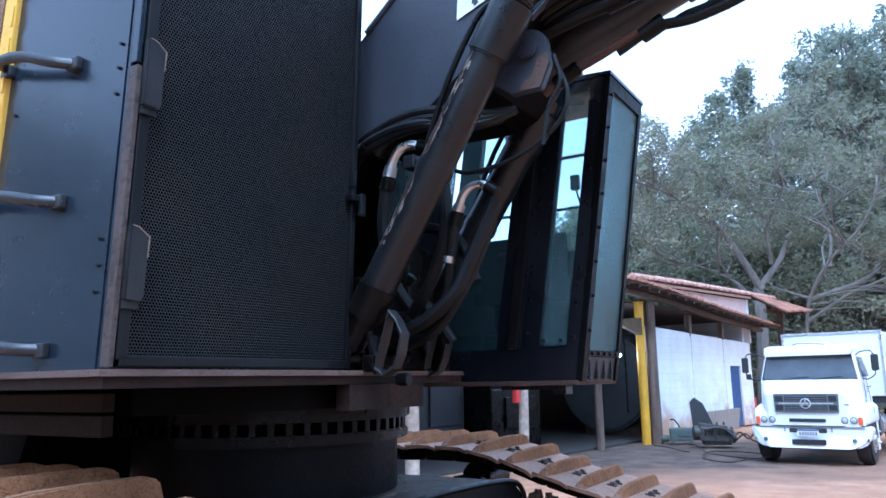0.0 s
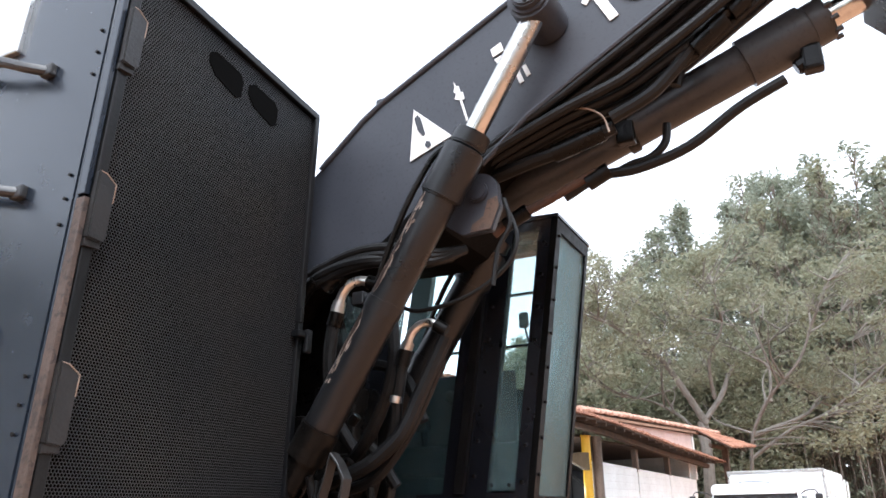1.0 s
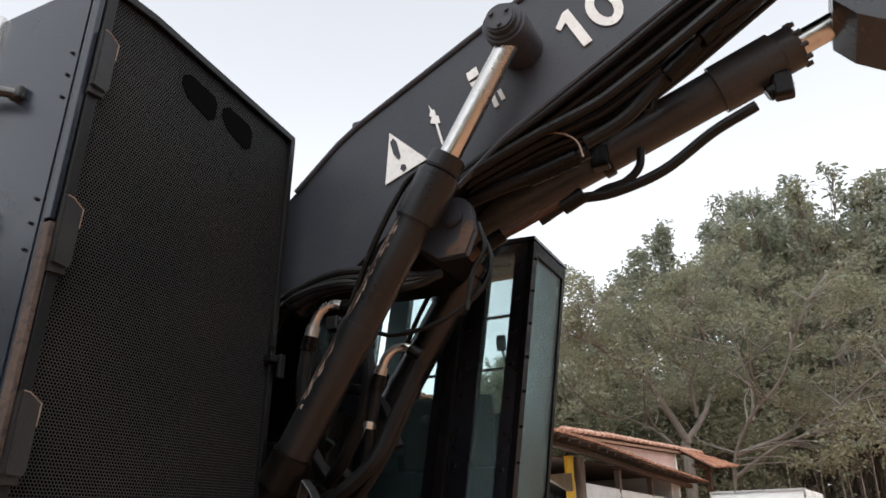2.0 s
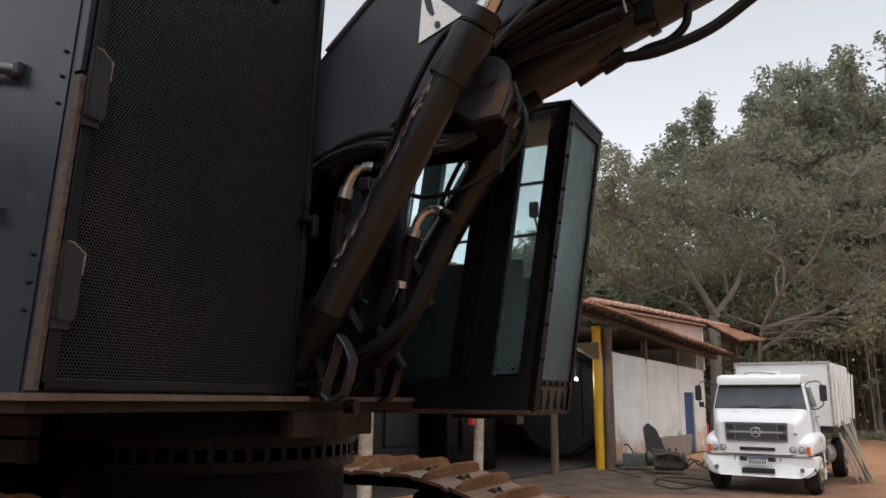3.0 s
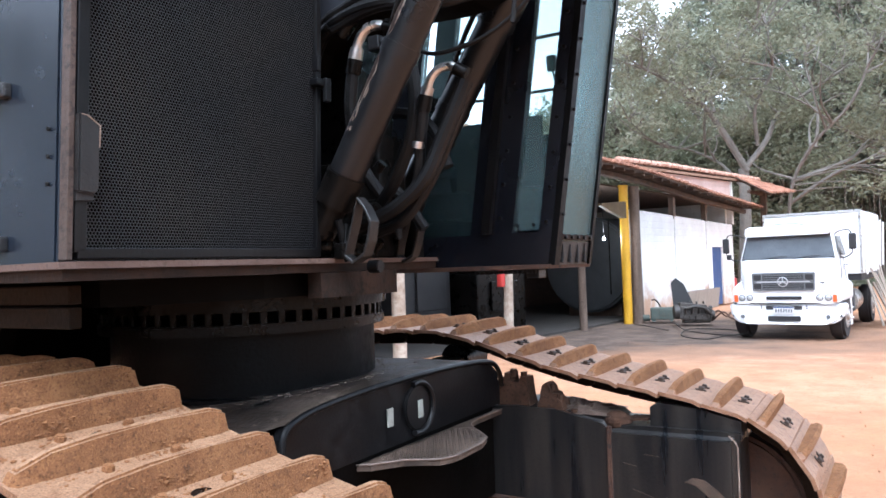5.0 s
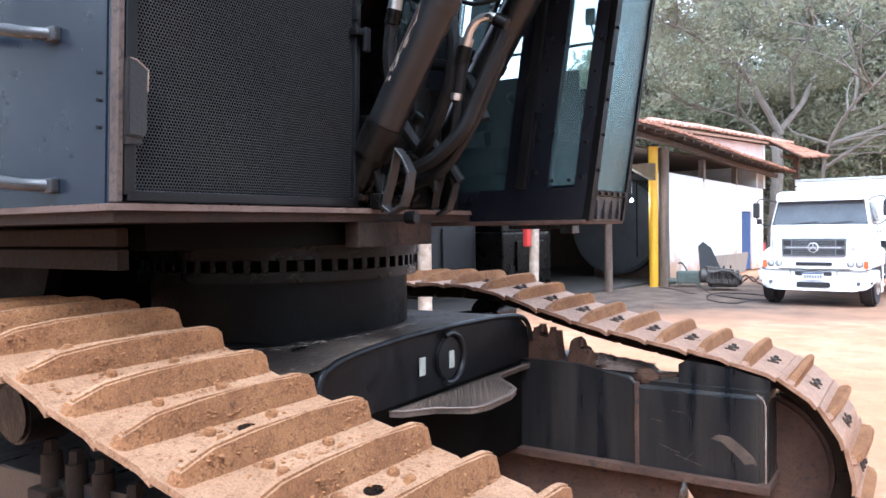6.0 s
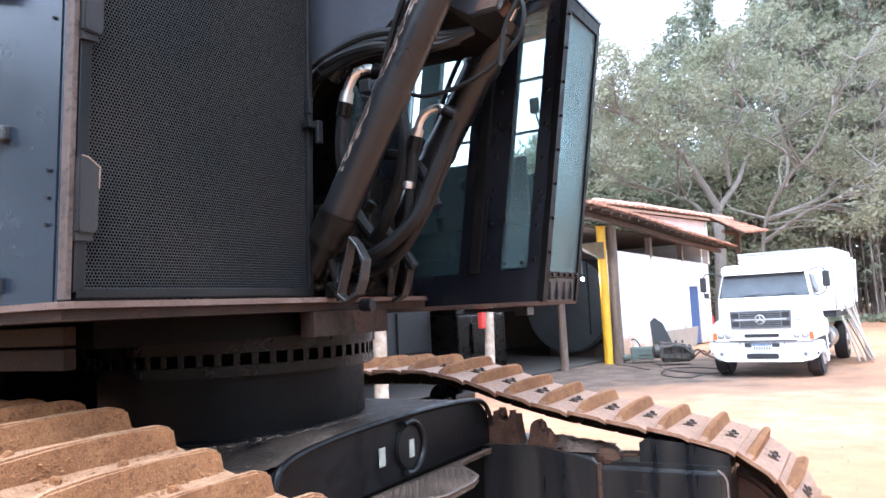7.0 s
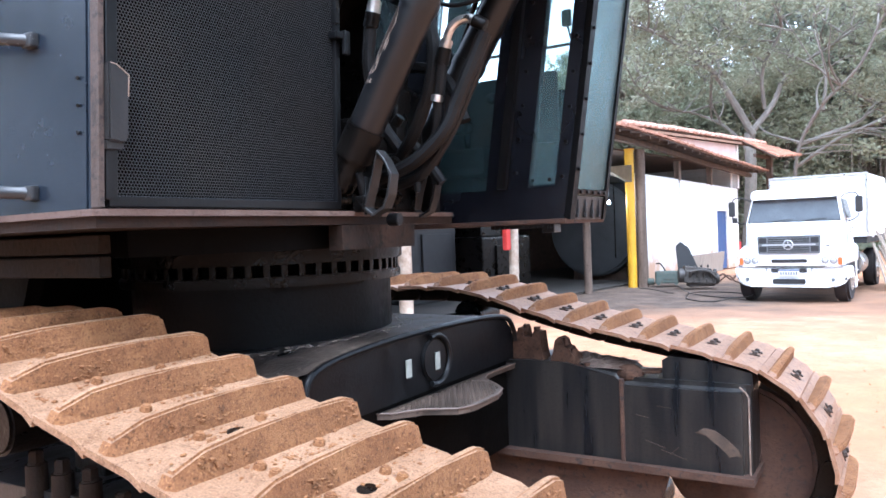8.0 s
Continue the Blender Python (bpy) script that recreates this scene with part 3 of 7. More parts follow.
def post(x, y, h, r, material, label, name="timber_post"):
    bm = B()
    p = smooth_line([(0, 0, -0.1), (rng.uniform(-0.03, 0.03), rng.uniform(-0.03, 0.03), h * 0.5), (0, 0, h)], 5)
    tube(bm, p, r, 12, 1, r * 0.9)
    return one(name, bm, material, label, "post", "", "", SHED @ Matrix.Translation((x, y, 0)))


POST = mat("brown_weathered_post", (0.085, 0.058, 0.042), (0.18, 0.13, 0.098), 0.9, 0.0, 4.0, 0.6, (0.045, 0.03, 0.022), (0.56, 0.68), 26, (1.6, 1.6, 0.2))
post(0.33, -0.1, 3.74, 0.155, POST, "stout weathered timber post at the wall corner")
post(-2.05, 0.36, 3.6, 0.105, POST, "weathered round timber post beside the bay")
post(-5.64, 0.3, 3.6, 0.11, mat("whitewashed_post", (0.50, 0.43, 0.35), (0.28, 0.21, 0.155), 0.9, 0, 5, 0.5, (0.16, 0.11, 0.08), (0.58, 0.7)), "peeling whitewashed timber post at the bay")
post(-9.2, 0.3, 3.6, 0.13, bpy.data.materials["whitewashed_post"], "weathered round timber post beside the bay")
for x in (3.55, 6.5):
    bm = B()
    sbox(bm, x - 0.09, x + 0.09, -0.02, 0.14, 2.93, 3.6)
    setting("trim_stud", bm, POST, "short timber stud between wall and roof")
bm = B()
sbox(bm, 3.5, 3.6, -0.03, 0.0, 0.3, 3.0)
sbox(bm, 6.42, 6.5, -0.025, 0.0, 0.3, 2.93)
setting("trim_batten", bm, WHITEWASH, "whitewashed upright batten on the wall")
bm = B()
cyl(bm, (0, 0, -0.1), (0, 0, 3.72), 0.122, None, 24, 0.01)
cyl(bm, (0, 0, 3.72), (0, 0, 3.76), 0.15, None, 24, 0.008)
one("yellow_pole", bm, POLE_YELLOW, "thick yellow painted steel pole at the open bay", "pole", "", "", SHED @ Matrix.Translation((0.06, 0.09, 0)))

bm = B()
prism(bm, [(-1.6, 3.12), (-1.1, 3.0), (-0.6, 2.9), (-0.25, 2.84), (-0.1, 2.84), (-0.1, 3.3), (-0.5, 3.28), (-1.1, 3.22), (-1.6, 3.18)], -0.05, 0.05, lambda a, b, h: (a, h, b))
setting("trim_bracket", bm, mat("dusty_yellow_beam", (0.10, 0.062, 0.02), (0.07, 0.045, 0.02), 0.7, 0, 3.0, 0.2, (0.12, 0.09, 0.06), (0.6, 0.72)), "dusty yellow steel bracket beside the pole")
# inside the bay
bm = B()
cyl(bm, (0, 0, 0), (2.6, 0, 0), 1.46, None, 48, 0.07)
tank = thing("storage_tank", SHED @ Matrix.Translation((1.5, 2.0, 1.6)), "large grey horizontal steel tank inside the workshop", "tank")
part("shell", bm, GREY_TANK, tank)
for x in (0.5, 2.1):
    bm = B()
    bx(bm, (x, 0, -1.38), (0.16, 1.8, 0.42))
    part("leg", bm, WOOD_DARK, tank)
for y in (-0.75, 0.2):
    bm = B()
    bx(bm, (-0.006, y, 0.2), (0.012, 0.03, 2.2))
    part("seam", bm, GREASE, tank)
for x, y, z in ((-1.15, 0.4, 2.94), (0.0, 0.7, 2.32)):
    lampo = thing("bulb_lamp", SHED @ Matrix.Translation((x, y, z)), "bare lit bulb hanging on a cable", "lamp", "hanging bulbs")
    bm = B()
    bmesh.ops.create_uvsphere(bm, u_segments=12, v_segments=8, radius=0.042)
    part("bulb", bm, BULB, lampo)
    glow = new("bulb_light", bpy.data.lights.new("bulb_light", "POINT"))
    glow.data.energy, glow.data.shadow_soft_size, glow.data.color = 10, 0.042, (1.0, 0.97, 0.9)
    glow.matrix_basis = SHED @ Matrix.Translation((x, y - 0.06, z))
    bm = B()
    cyl(bm, (0, 0, 0.04), (0, 0, 0.12), 0.03, None, 10)
    cyl(bm, (0, 0, 0.12), (0, 0, 3.9 - z), 0.008, None, 6)
    part("cable", bm, DARK, lampo)
# plain dark boxes added for the machine silhouettes inside the bay
for x, y, w, d, h, m in ((-3.4, 2.5, 2.2, 1.2, 1.5, GREASE), (-5.6, 3.2, 1.8, 1.3, 1.9, DARK), (-2.6, 4.6, 1.6, 0.8, 2.1, WOOD_DARK)):
    bm = B()
    bx(bm, (0, 0, h / 2), (w, d, h), None, 0.05)
    bx(bm, (0.1, -d / 2 - 0.03, h * 0.6), (w * 0.6, 0.06, h * 0.5), None, 0.02)
    bx(bm, (-w * 0.2, 0, h + 0.12), (w * 0.4, d * 0.7, 0.24), None, 0.03)
    one("silhouette_box", bm, m, "plain dark box for a machine silhouette deep in the workshop shade", "cabinet", "", "", SHED @ Matrix.Translation((x, y, 0.012)))
bm = B()
bx(bm, (0, 0, 0), (0.16, 0.12, 0.75), None, 0.03)
cyl(bm, (0, 0, 0.37), (0, 0, 0.6), 0.02, None, 8)
one("red_extinguisher", bm, RED, "red cylinder hanging on the whitewashed post", "extinguisher", "", "", SHED @ Matrix.Translation((-5.98, 0.22, 1.6)))


# ---------------------------------------------------------------- the tracked forestry machine
# its own axes: x ahead, y to its left, z up, from the centre of its slewing ring on the ground
MACHINE = pose(-0.867, 3.493, 0, 0, 0, -32)
machine = thing("forestry_excavator", MACHINE, "black tracked forestry excavator with muddy tracks, parked in a yard", "excavator")


def mp(name, bm, material, label="", parent=None):
    return part(name, bm, material, parent or machine, label)


def lean(bm):
    """The house leans a little to its left, as the machine stands."""
    for v in bm.verts:
        v.co.y += 0.045 * max(0, v.co.z - 1.735)
    return bm


YZ = lambda f0: (lambda a, b, h: (f0 + h, a, b))

GUIDE_RUST = mat("red_brown_clogged_rust", (0.04, 0.021, 0.0135), (0.085, 0.046, 0.029), 0.8, 0.0, 14.0, 0.5, (0.02, 0.013, 0.01), (0.55, 0.66), 60, spec=0.2)
RUST_BROWN = mat("brown_rust_block", (0.014, 0.008, 0.0055), (0.034, 0.019, 0.0125), 0.6, 0.0, 6.0, 0.3, (0.012, 0.009, 0.007), (0.55, 0.66), 60, spec=0.2)
DECK_EDGE = mat("pale_rust_deck_edge", (0.075, 0.042, 0.03), (0.125, 0.085, 0.068), 0.6, 0.0, 6.0, 0.3, (0.06, 0.035, 0.025), (0.58, 0.68), 60)
# tracks ------------------------------------------------------------
IDLER, SPROCKET, RADIUS = (1.87, 0.49), (-1.9, 0.49), 0.44


def chain_line(lift):
    """The line of the shoe plates, closed: over the sagging top run, round the idler, along the ground, round the sprocket."""
    top = [(-1.9, 0.93), (-1.4, 1.06), (-0.9, 1.21), (-0.35, 1.315), (0.25, 1.335), (0.55, 1.31), (0.75, 1.245), (0.95, 1.19), (1.15, 1.143), (1.35, 1.105), (1.55, 1.07), (1.75, 1.035)]
    pts = [(a, b - 0.015 + lift * min(1, (1.9 - abs(a)) / 0.8)) for a, b in top]
    pts = [(p.x, p.z) for p in smooth_line([(a, 0, b) for a, b in pts], 6)]
    for k in range(1, 13):
        a = math.pi / 2 - math.pi * k / 12
        pts.append((IDLER[0] + RADIUS * math.cos(a) + 0.02, IDLER[1] + (RADIUS + 0.05 * max(0, math.sin(a))) * math.sin(a)))
    for k in range(1, 20):
        pts.append((IDLER[0] + (SPROCKET[0] - IDLER[0]) * k / 20, 0.05))
    for k in range(0, 12):
        a = -math.pi / 2 - math.pi * k / 12
        pts.append((SPROCKET[0] + RADIUS * math.cos(a), SPROCKET[1] + RADIUS * math.sin(a)))
    return pts


SHOE_W, PITCH = 0.64, 0.2
bm = B()
prism(bm, [(-0.098, 0.0), (0.06, 0.0), (0.102, -0.012), (0.102, 0.006), (0.06, 0.018), (-0.098, 0.018)], -SHOE_W / 2, SHOE_W / 2, lambda a, b, h: (a, h, b))
# the single high grouser, with rounded, worn ends
prof = [(-SHOE_W / 2 + 0.005, 0.012), (-SHOE_W / 2 + 0.02, 0.048), (-SHOE_W / 2 + 0.10, 0.078), (-0.1, 0.089), (0.08, 0.09), (SHOE_W / 2 - 0.07, 0.088), (SHOE_W / 2 - 0.02, 0.072), (SHOE_W / 2 - 0.008, 0.012)]
lo, hi = [], []
for a, b in prof:
    lo.append((bm.verts.new((-0.066, a, 0.01)), bm.verts.new((-0.056, a, b)), bm.verts.new((-0.031, a, b + 0.002)), bm.verts.new((-0.008, a, 0.01))))
for p, q in zip(lo, lo[1:]):
    for j in range(3):
        bm.faces.new((p[j], q[j], q[j + 1], p[j + 1]))
bm.faces.new(lo[0])
bm.faces.new(lo[-1][::-1])
bmesh.ops.bevel(bm, geom=[e for e in bm.edges if e.verts[0].co.z > 0.03 and e.verts[1].co.z > 0.03], offset=0.006, segments=2, affect="EDGES")
shoe_mesh = mesh_of("track_shoe", bm, MUD)
shoe_mesh.materials.append(MUD_DRY_LIT)
# flats and tops get paler mud; light from above is in the colour
for pg in shoe_mesh.polygons:
    pg.material_index = 1 if pg.center.z < 0.019 or pg.normal.z > 0.7 else 0
shoe_worn = shoe_mesh.copy()
shoe_worn.materials[0] = MUD_WORN
shoe_worn.materials[1] = MUD
# the far track's grousers are worn lower and rustier
for v in shoe_worn.vertices:
    if v.co.z > 0.02:
        v.co.z = 0.02 + (v.co.z - 0.02) * 0.74
for pg in shoe_worn.polygons:
    pg.material_index = 1 if pg.center.z > 0.026 else 0
bm = B()
for s in (-0.09, 0.09):
    bx(bm, (0.0, s, -0.045), (0.19, 0.035, 0.085), None, 0.012)
cyl(bm, (-0.1, -0.13, -0.05), (-0.1, 0.13, -0.05), 0.028, None, 10)
link_mesh = mesh_of("chain_link", bm, RUST_DARK)
bm = B()
for d in (-0.042, 0.042):
    cyl(bm, (0.045, d, 0.015), (0.045, d, 0.034), 0.014, 0.012, 6, 0.002)
    bx(bm, (0.045, d, 0.019), (0.05, 0.022, 0.006), Matrix.Rotation(radians(20), 3, "Z"), 0.001)
bx(bm, (0.045, 0, 0.02), (0.014, 0.08, 0.009), None, 0.002)
bolt_mesh = mesh_of("bolt_plate", bm, mat("brown_oily_nut", (0.035, 0.023, 0.017), (0.07, 0.046, 0.033), 0.6, 0.0, 30.0, 0.2))
bm = B()
for d in (0.018, 0.066):
    cyl(bm, (d, 0, 0.012), (d, 0, 0.034), 0.017, 0.013, 8, 0.003)
nub_mesh = mesh_of("shoe_bolt", bm, MUD)
bm = B()
prism(bm, [(0.04 + 0.02 * math.cos(2 * math.pi * k / 14), 0.03 * math.sin(2 * math.pi * k / 14)) for k in range(14)], 0.017, 0.0195, lambda a, b, h: (a, b, h))
hole_mesh = mesh_of("clean_out_hole", bm, GREASE)
# clods of mud on the plates
rm = random.Random(11)
clods = []
for k in range(4):
    bm = B()
    seeds = [(rm.uniform(0.0, 0.08), rm.uniform(-0.28, 0.28)) for _ in range(6)]
    patches = [(rm.uniform(0.02, 0.055), rm.uniform(-0.2, 0.26)) for _ in range(3)]
    for j in range(170):
        if j % 3:
            sx, sy_ = rm.choice(seeds)
            x, y, r = sx + rm.gauss(0, 0.016), sy_ + rm.gauss(0, 0.04), rm.choice((0.0015, 0.002, 0.003, 0.003, 0.004, 0.006))
            x, y, z = min(0.095, max(-0.004, x)), min(0.3, max(-0.3, y)), 0.017 + r * 0.2
        else:
            sz, sy_ = rm.choice(patches)
            z, y, r = min(0.07, max(0.02, sz + rm.gauss(0, 0.012))), min(0.28, max(-0.24, sy_ + rm.gauss(0, 0.035))), rm.choice((0.002, 0.003, 0.004, 0.006))
            x = -0.008 - 0.023 * (z - 0.01) / 0.08
        bmesh.ops.create_icosphere(bm, subdivisions=1, radius=r, matrix=Matrix.Translation((x, y, z)) @ Matrix.Diagonal((rm.uniform(0.7, 1.2), rm.uniform(0.8, 1.8), rm.uniform(0.5, 0.9), 1)))
    for v in bm.verts:
        v.co += Vector((noise.noise(v.co * 90), noise.noise(v.co * 85 + Vector((5, 0, 0))), noise.noise(v.co * 80))) * 0.003
    clods.append(mesh_of("mud", bm, MUD))


def track(side, first, lift, plates):
    y = side * ((1.03 if side > 0 else 0.98) + SHOE_W / 2)
    pts = [Vector((a, 0, b)) for a, b in chain_line(lift)]
    loop = pts + [pts[0]]
    cum = [0.0]
    for a, b in zip(loop, loop[1:]):
        cum.append(cum[-1] + (b - a).length)
    n = round(cum[-1] / PITCH)
    step = cum[-1] / n
    k0 = min(range(len(pts)), key=lambda k: abs(pts[k].x - first) + (10 if pts[k].z < 0.9 else 0))
    start = cum[k0] + (first - pts[k0].x)

    def at(s):
        s %= cum[-1]
        k = max(j for j in range(len(cum) - 1) if cum[j] <= s)
        return loop[k].lerp(loop[k + 1], (s - cum[k]) / max(1e-6, cum[k + 1] - cum[k]))

    for k in range(n):
        s = start + k * step
        a, b = at(s - step / 2), at(s + step / 2)
        d = (b - a).normalized()
        m = Matrix.Translation((a + b) / 2 + Vector((0, y, 0))) @ Matrix((d, (0, 1, 0), d.cross(Vector((0, 1, 0))))).transposed().to_4x4()
        m = m @ pose(0, rm.uniform(-0.004, 0.004), 0, rm.uniform(-0.6, 0.6), 0, rm.uniform(-0.4, 0.4))
        o = new("track_shoe", plates)
        o.parent, o.matrix_basis = machine, m
        q = new("chain_link", link_mesh)
        q.parent = o
        if plates is shoe_worn:
            bt = new("shoe_bolt", bolt_mesh)
            bt.parent, bt.matrix_basis = o, Matrix.Translation((0.0, -0.02, 0.003))
        if plates is shoe_mesh:
            for sd in (-0.1, 0.1):
                bt = new("shoe_bolt", nub_mesh)
                bt.parent, bt.matrix_basis = o, Matrix.Translation((0, sd, 0))
            if k % 2:
                bt = new("clean_out_hole", hole_mesh)
                bt.parent = o
            c = tagged(new("mud", clods[k % 4]), kind="stuff")
            c.parent = o


track(-1, 0.54, 0.03, shoe_mesh)
track(1, 0.735, 0.0, shoe_worn)

for side in (-1, 1):
    y = side * 1.35
    inner = side * 1.02
    bm = B()
    # side frame: a deep box beam with a rounded, dirt-caked top and a chamfered slider box at its front
    prism(bm, [(-1.55, 0.48), (1.40, 0.48), (1.40, 0.895), (1.36, 0.925), (1.1, 0.95), (0.9, 0.955), (0.4, 0.93), (-1.5, 0.89), (-1.6, 0.8)], 0, 0.36, lambda a, b, h: (a, inner + side * (h - 0.02), b))
    bmesh.ops.bevel(bm, geom=[e for e in bm.edges if min(v.co.z for v in e.verts) > 0.85 and abs(e.verts[0].co.y - e.verts[1].co.y) < 0.01], offset=0.03, segments=3, affect="EDGES")
    mp("track_frame", bm, DUSTY_BLACK, "scuffed dusty black track frame beam")
    bm = B()
    prism(bm, [(1.403, 0.48), (1.985, 0.48), (1.985, 0.895), (1.403, 0.895)], 0, 0.36, lambda a, b, h: (a, inner + side * (h - 0.035), b))
    bmesh.ops.bevel(bm, geom=[e for e in bm.edges if (min(v.co.z for v in e.verts) > 0.85 or min(v.co.x for v in e.verts) > 1.95) and abs(e.verts[0].co.y - e.verts[1].co.y) < 0.01], offset=0.035, segments=3, affect="EDGES")
    mp("slider_box", bm, DUSTY_BLACK, "scuffed black slider box with a chamfered edge")
    bm = B()
    tube(bm, [(1.98, inner - side * 0.036, z) for z in (0.49, 0.62, 0.75, 0.84)] + [(1.97, inner - side * 0.033, 0.862), (1.94, inner - side * 0.02, 0.885)], 0.004, 6, 1)
    mp("pale_edge", bm, RUST_PALE, "thin pale line along the box edge")
    if side > 0:
        bm = B()
        scar = [(1.74, 0.66), (1.78, 0.685), (1.83, 0.68), (1.88, 0.645), (1.93, 0.60), (1.945, 0.565), (1.92, 0.57), (1.89, 0.56), (1.87, 0.585), (1.82, 0.625), (1.79, 0.65)]
        prism(bm, scar, 0, 0.0015, lambda a, b, h: (a, inner - 0.0355 - h, b))
        scraped = mat("dull_brown_scrape", (0.05, 0.036, 0.026), (0.085, 0.058, 0.04), 0.6, 0.0, 20.0, 0.2)
        mp("scrape", bm, scraped, "brown scrape down to bare metal")
        for a, b, c, d in ((1.50, 0.60, 1.60, 0.57), (1.58, 0.56, 1.70, 0.525), (1.46, 0.72, 1.52, 0.71), (1.62, 0.54, 1.66, 0.58), (1.56, 0.77, 1.63, 0.765)):
            bm = B()
            bx(bm, ((a + c) / 2, inner - 0.036, (b + d) / 2), (math.hypot(c - a, d - b), 0.0012, 0.003), Matrix.Rotation(-math.atan2(d - b, c - a), 3, "Y"))
            mp("scrape", bm, scraped, "thin brown scratch")
    bm = B()
    prism(bm, [(-1.6, 0.448), (2.0, 0.448), (2.0, 0.482), (-1.6, 0.482)], 0, 0.42, lambda a, b, h: (a, inner + side * (h - 0.075), b))
    mp("frame_flange", bm, RUST)
    bm = B()
    prism(bm, [(-1.3, 0.1), (1.5, 0.1), (1.6, 0.43), (-1.4, 0.43)], 0, 0.03, lambda a, b, h: (a, inner + side * (h + 0.02), b))
    mp("roller_guard", bm, RUST)
    bm = B()
    bx(bm, (1.392, inner - side * 0.03, 0.685), (0.022, 0.03, 0.41), None, 0.006)
    mp("weld_seam", bm, RUST)
    bm = B()
    prism(bm, [(1.58, 0.86), (1.99, 0.86), (1.99, 0.945), (1.8, 0.99), (1.62, 1.005), (1.58, 0.985)], 0, 0.14, lambda a, b, h: (a, inner + side * (h + 0.02), b))
    mp("slide_block", bm, DUSTY_BLACK)
    bm = B()
    cyl(bm, (1.87, y - 0.1, 0.49), (1.87, y + 0.1, 0.49), 0.36, None, 36, 0.02)
    cyl(bm, (1.87, y - 0.16, 0.49), (1.87, y + 0.16, 0.49), 0.12, None, 20, 0.02)
    mp("idler_wheel", bm, RUST)
    bm = B()
    cyl(bm, (-1.9, y - 0.05, 0.49), (-1.9, y + 0.05, 0.49), 0.34, None, 36, 0.02)
    for k in range(21):
        a = 2 * math.pi * k / 21
        bx(bm, (-1.9 + 0.35 * math.cos(a), y, 0.49 + 0.35 * math.sin(a)), (0.06, 0.08, 0.05), Matrix.Rotation(-a, 3, "Y"))
    mp("sprocket", bm, RUST)
    for x in (-0.55, 0.4):
        bm = B()
        cyl(bm, (x, y - 0.13, 1.15), (x, y + 0.13, 1.15), 0.09, None, 20, 0.01)
        bx(bm, (x, y - side * 0.2, 1.0), (0.16, 0.1, 0.34), None, 0.01)
        mp("carrier_roller", bm, GREASE)
    for k in range(8):
        bm = B()
        x = -1.4 + k * 0.4
        cyl(bm, (x, y - 0.14, 0.2), (x, y + 0.14, 0.2), 0.11, None, 18, 0.01)
        cyl(bm, (x, y - 0.2, 0.2), (x, y + 0.2, 0.2), 0.05, None, 12)
        mp("bottom_roller", bm, GREASE)
    # bolted brackets where the frame carries the chain, clogged with dried mud
    for prof_ in ([(0.77, 0.9), (0.785, 1.075), (0.815, 1.09), (0.828, 1.122), (0.855, 1.118), (0.865, 1.075), (0.905, 1.07), (0.915, 1.105), (0.948, 1.10), (0.958, 0.99), (0.99, 0.9)], [(1.0, 0.9), (1.02, 1.0), (1.035, 1.06), (1.058, 1.078), (1.078, 1.055), (1.085, 1.03), (1.11, 1.025), (1.118, 1.0), (1.14, 0.985), (1.15, 0.95), (1.19, 0.93), (1.2, 0.9)]):
        bm = B()
        prism(bm, prof_, 0.0, 0.1, lambda a, b, h: (a, inner + side * (h - 0.005), b))
        for a, b in prof_[1:-1:3]:
            cyl(bm, (a + 0.01, inner + side * 0.02, b - 0.02), (a + 0.01, inner + side * 0.02, b + 0.018), 0.017, None, 6)
        bmesh.ops.triangulate(bm, faces=[f_ for f_ in bm.faces if len(f_.verts) > 6])
        bmesh.ops.subdivide_edges(bm, edges=[e for e in bm.edges if e.calc_length() > 0.05], cuts=1)
        for v in bm.verts:
            v.co += Vector((noise.noise(v.co * 27), noise.noise(v.co * 24 + Vector((7, 0, 0))), noise.noise(v.co * 29 + Vector((0, 9, 0))))) * 0.007
        mp("chain_guide", bm, GUIDE_RUST, "rusty mud-clogged chain guide")
    bm = B()
    bmesh.ops.create_uvsphere(bm, u_segments=16, v_segments=10, radius=1, matrix=Matrix.Translation((1.41, inner + side * 0.05, 0.9)) @ Matrix.Diagonal((0.075, 0.06, 0.05, 1)))
    bx(bm, (1.5, inner + side * 0.08, 0.915), (0.14, 0.1, 0.012), Matrix.Rotation(radians(-6), 3, "Y"), 0.003)
    mp("grease_cover", bm, GUIDE_RUST)
    if side > 0:
        bm = B()
        bmesh.ops.create_grid(bm, x_segments=22, y_segments=10, size=0.5)
        for v in bm.verts:
            u, w = v.co.x, v.co.y
            h = max(0, 1 - (2 * abs(u)) ** 2) * max(0, 1 - (2 * abs(w)) ** 4)
            v.co = (1.12 + u * 0.56, inner + 0.14 + w * 0.28, 0.93 + 0.055 * h * (0.6 + noise.noise(Vector((u * 9, w * 9, 0)))))
        mp("caked_dirt", bm, DUSTY_BROWN, "caked brown dirt on the frame")
    # guards and studs along the outer side of the frame
    for x, top in ((0.39, 1.05), (0.52, 1.04), (0.65, 1.035), (0.79, 0.985)) if side < 0 else ():
        bm = B()
        cyl(bm, (x, side * 1.36, top - 0.18), (x, side * 1.36, top - 0.035), 0.032, 0.03, 14, 0.006)
        cyl(bm, (x, side * 1.36, top - 0.04), (x, side * 1.36, top), 0.024, 0.022, 6, 0.004)
        bx(bm, (x, side * 1.36, top - 0.17), (0.11, 0.1, 0.06), None, 0.012)
        mp("guard_stud", bm, RUST_DARK)

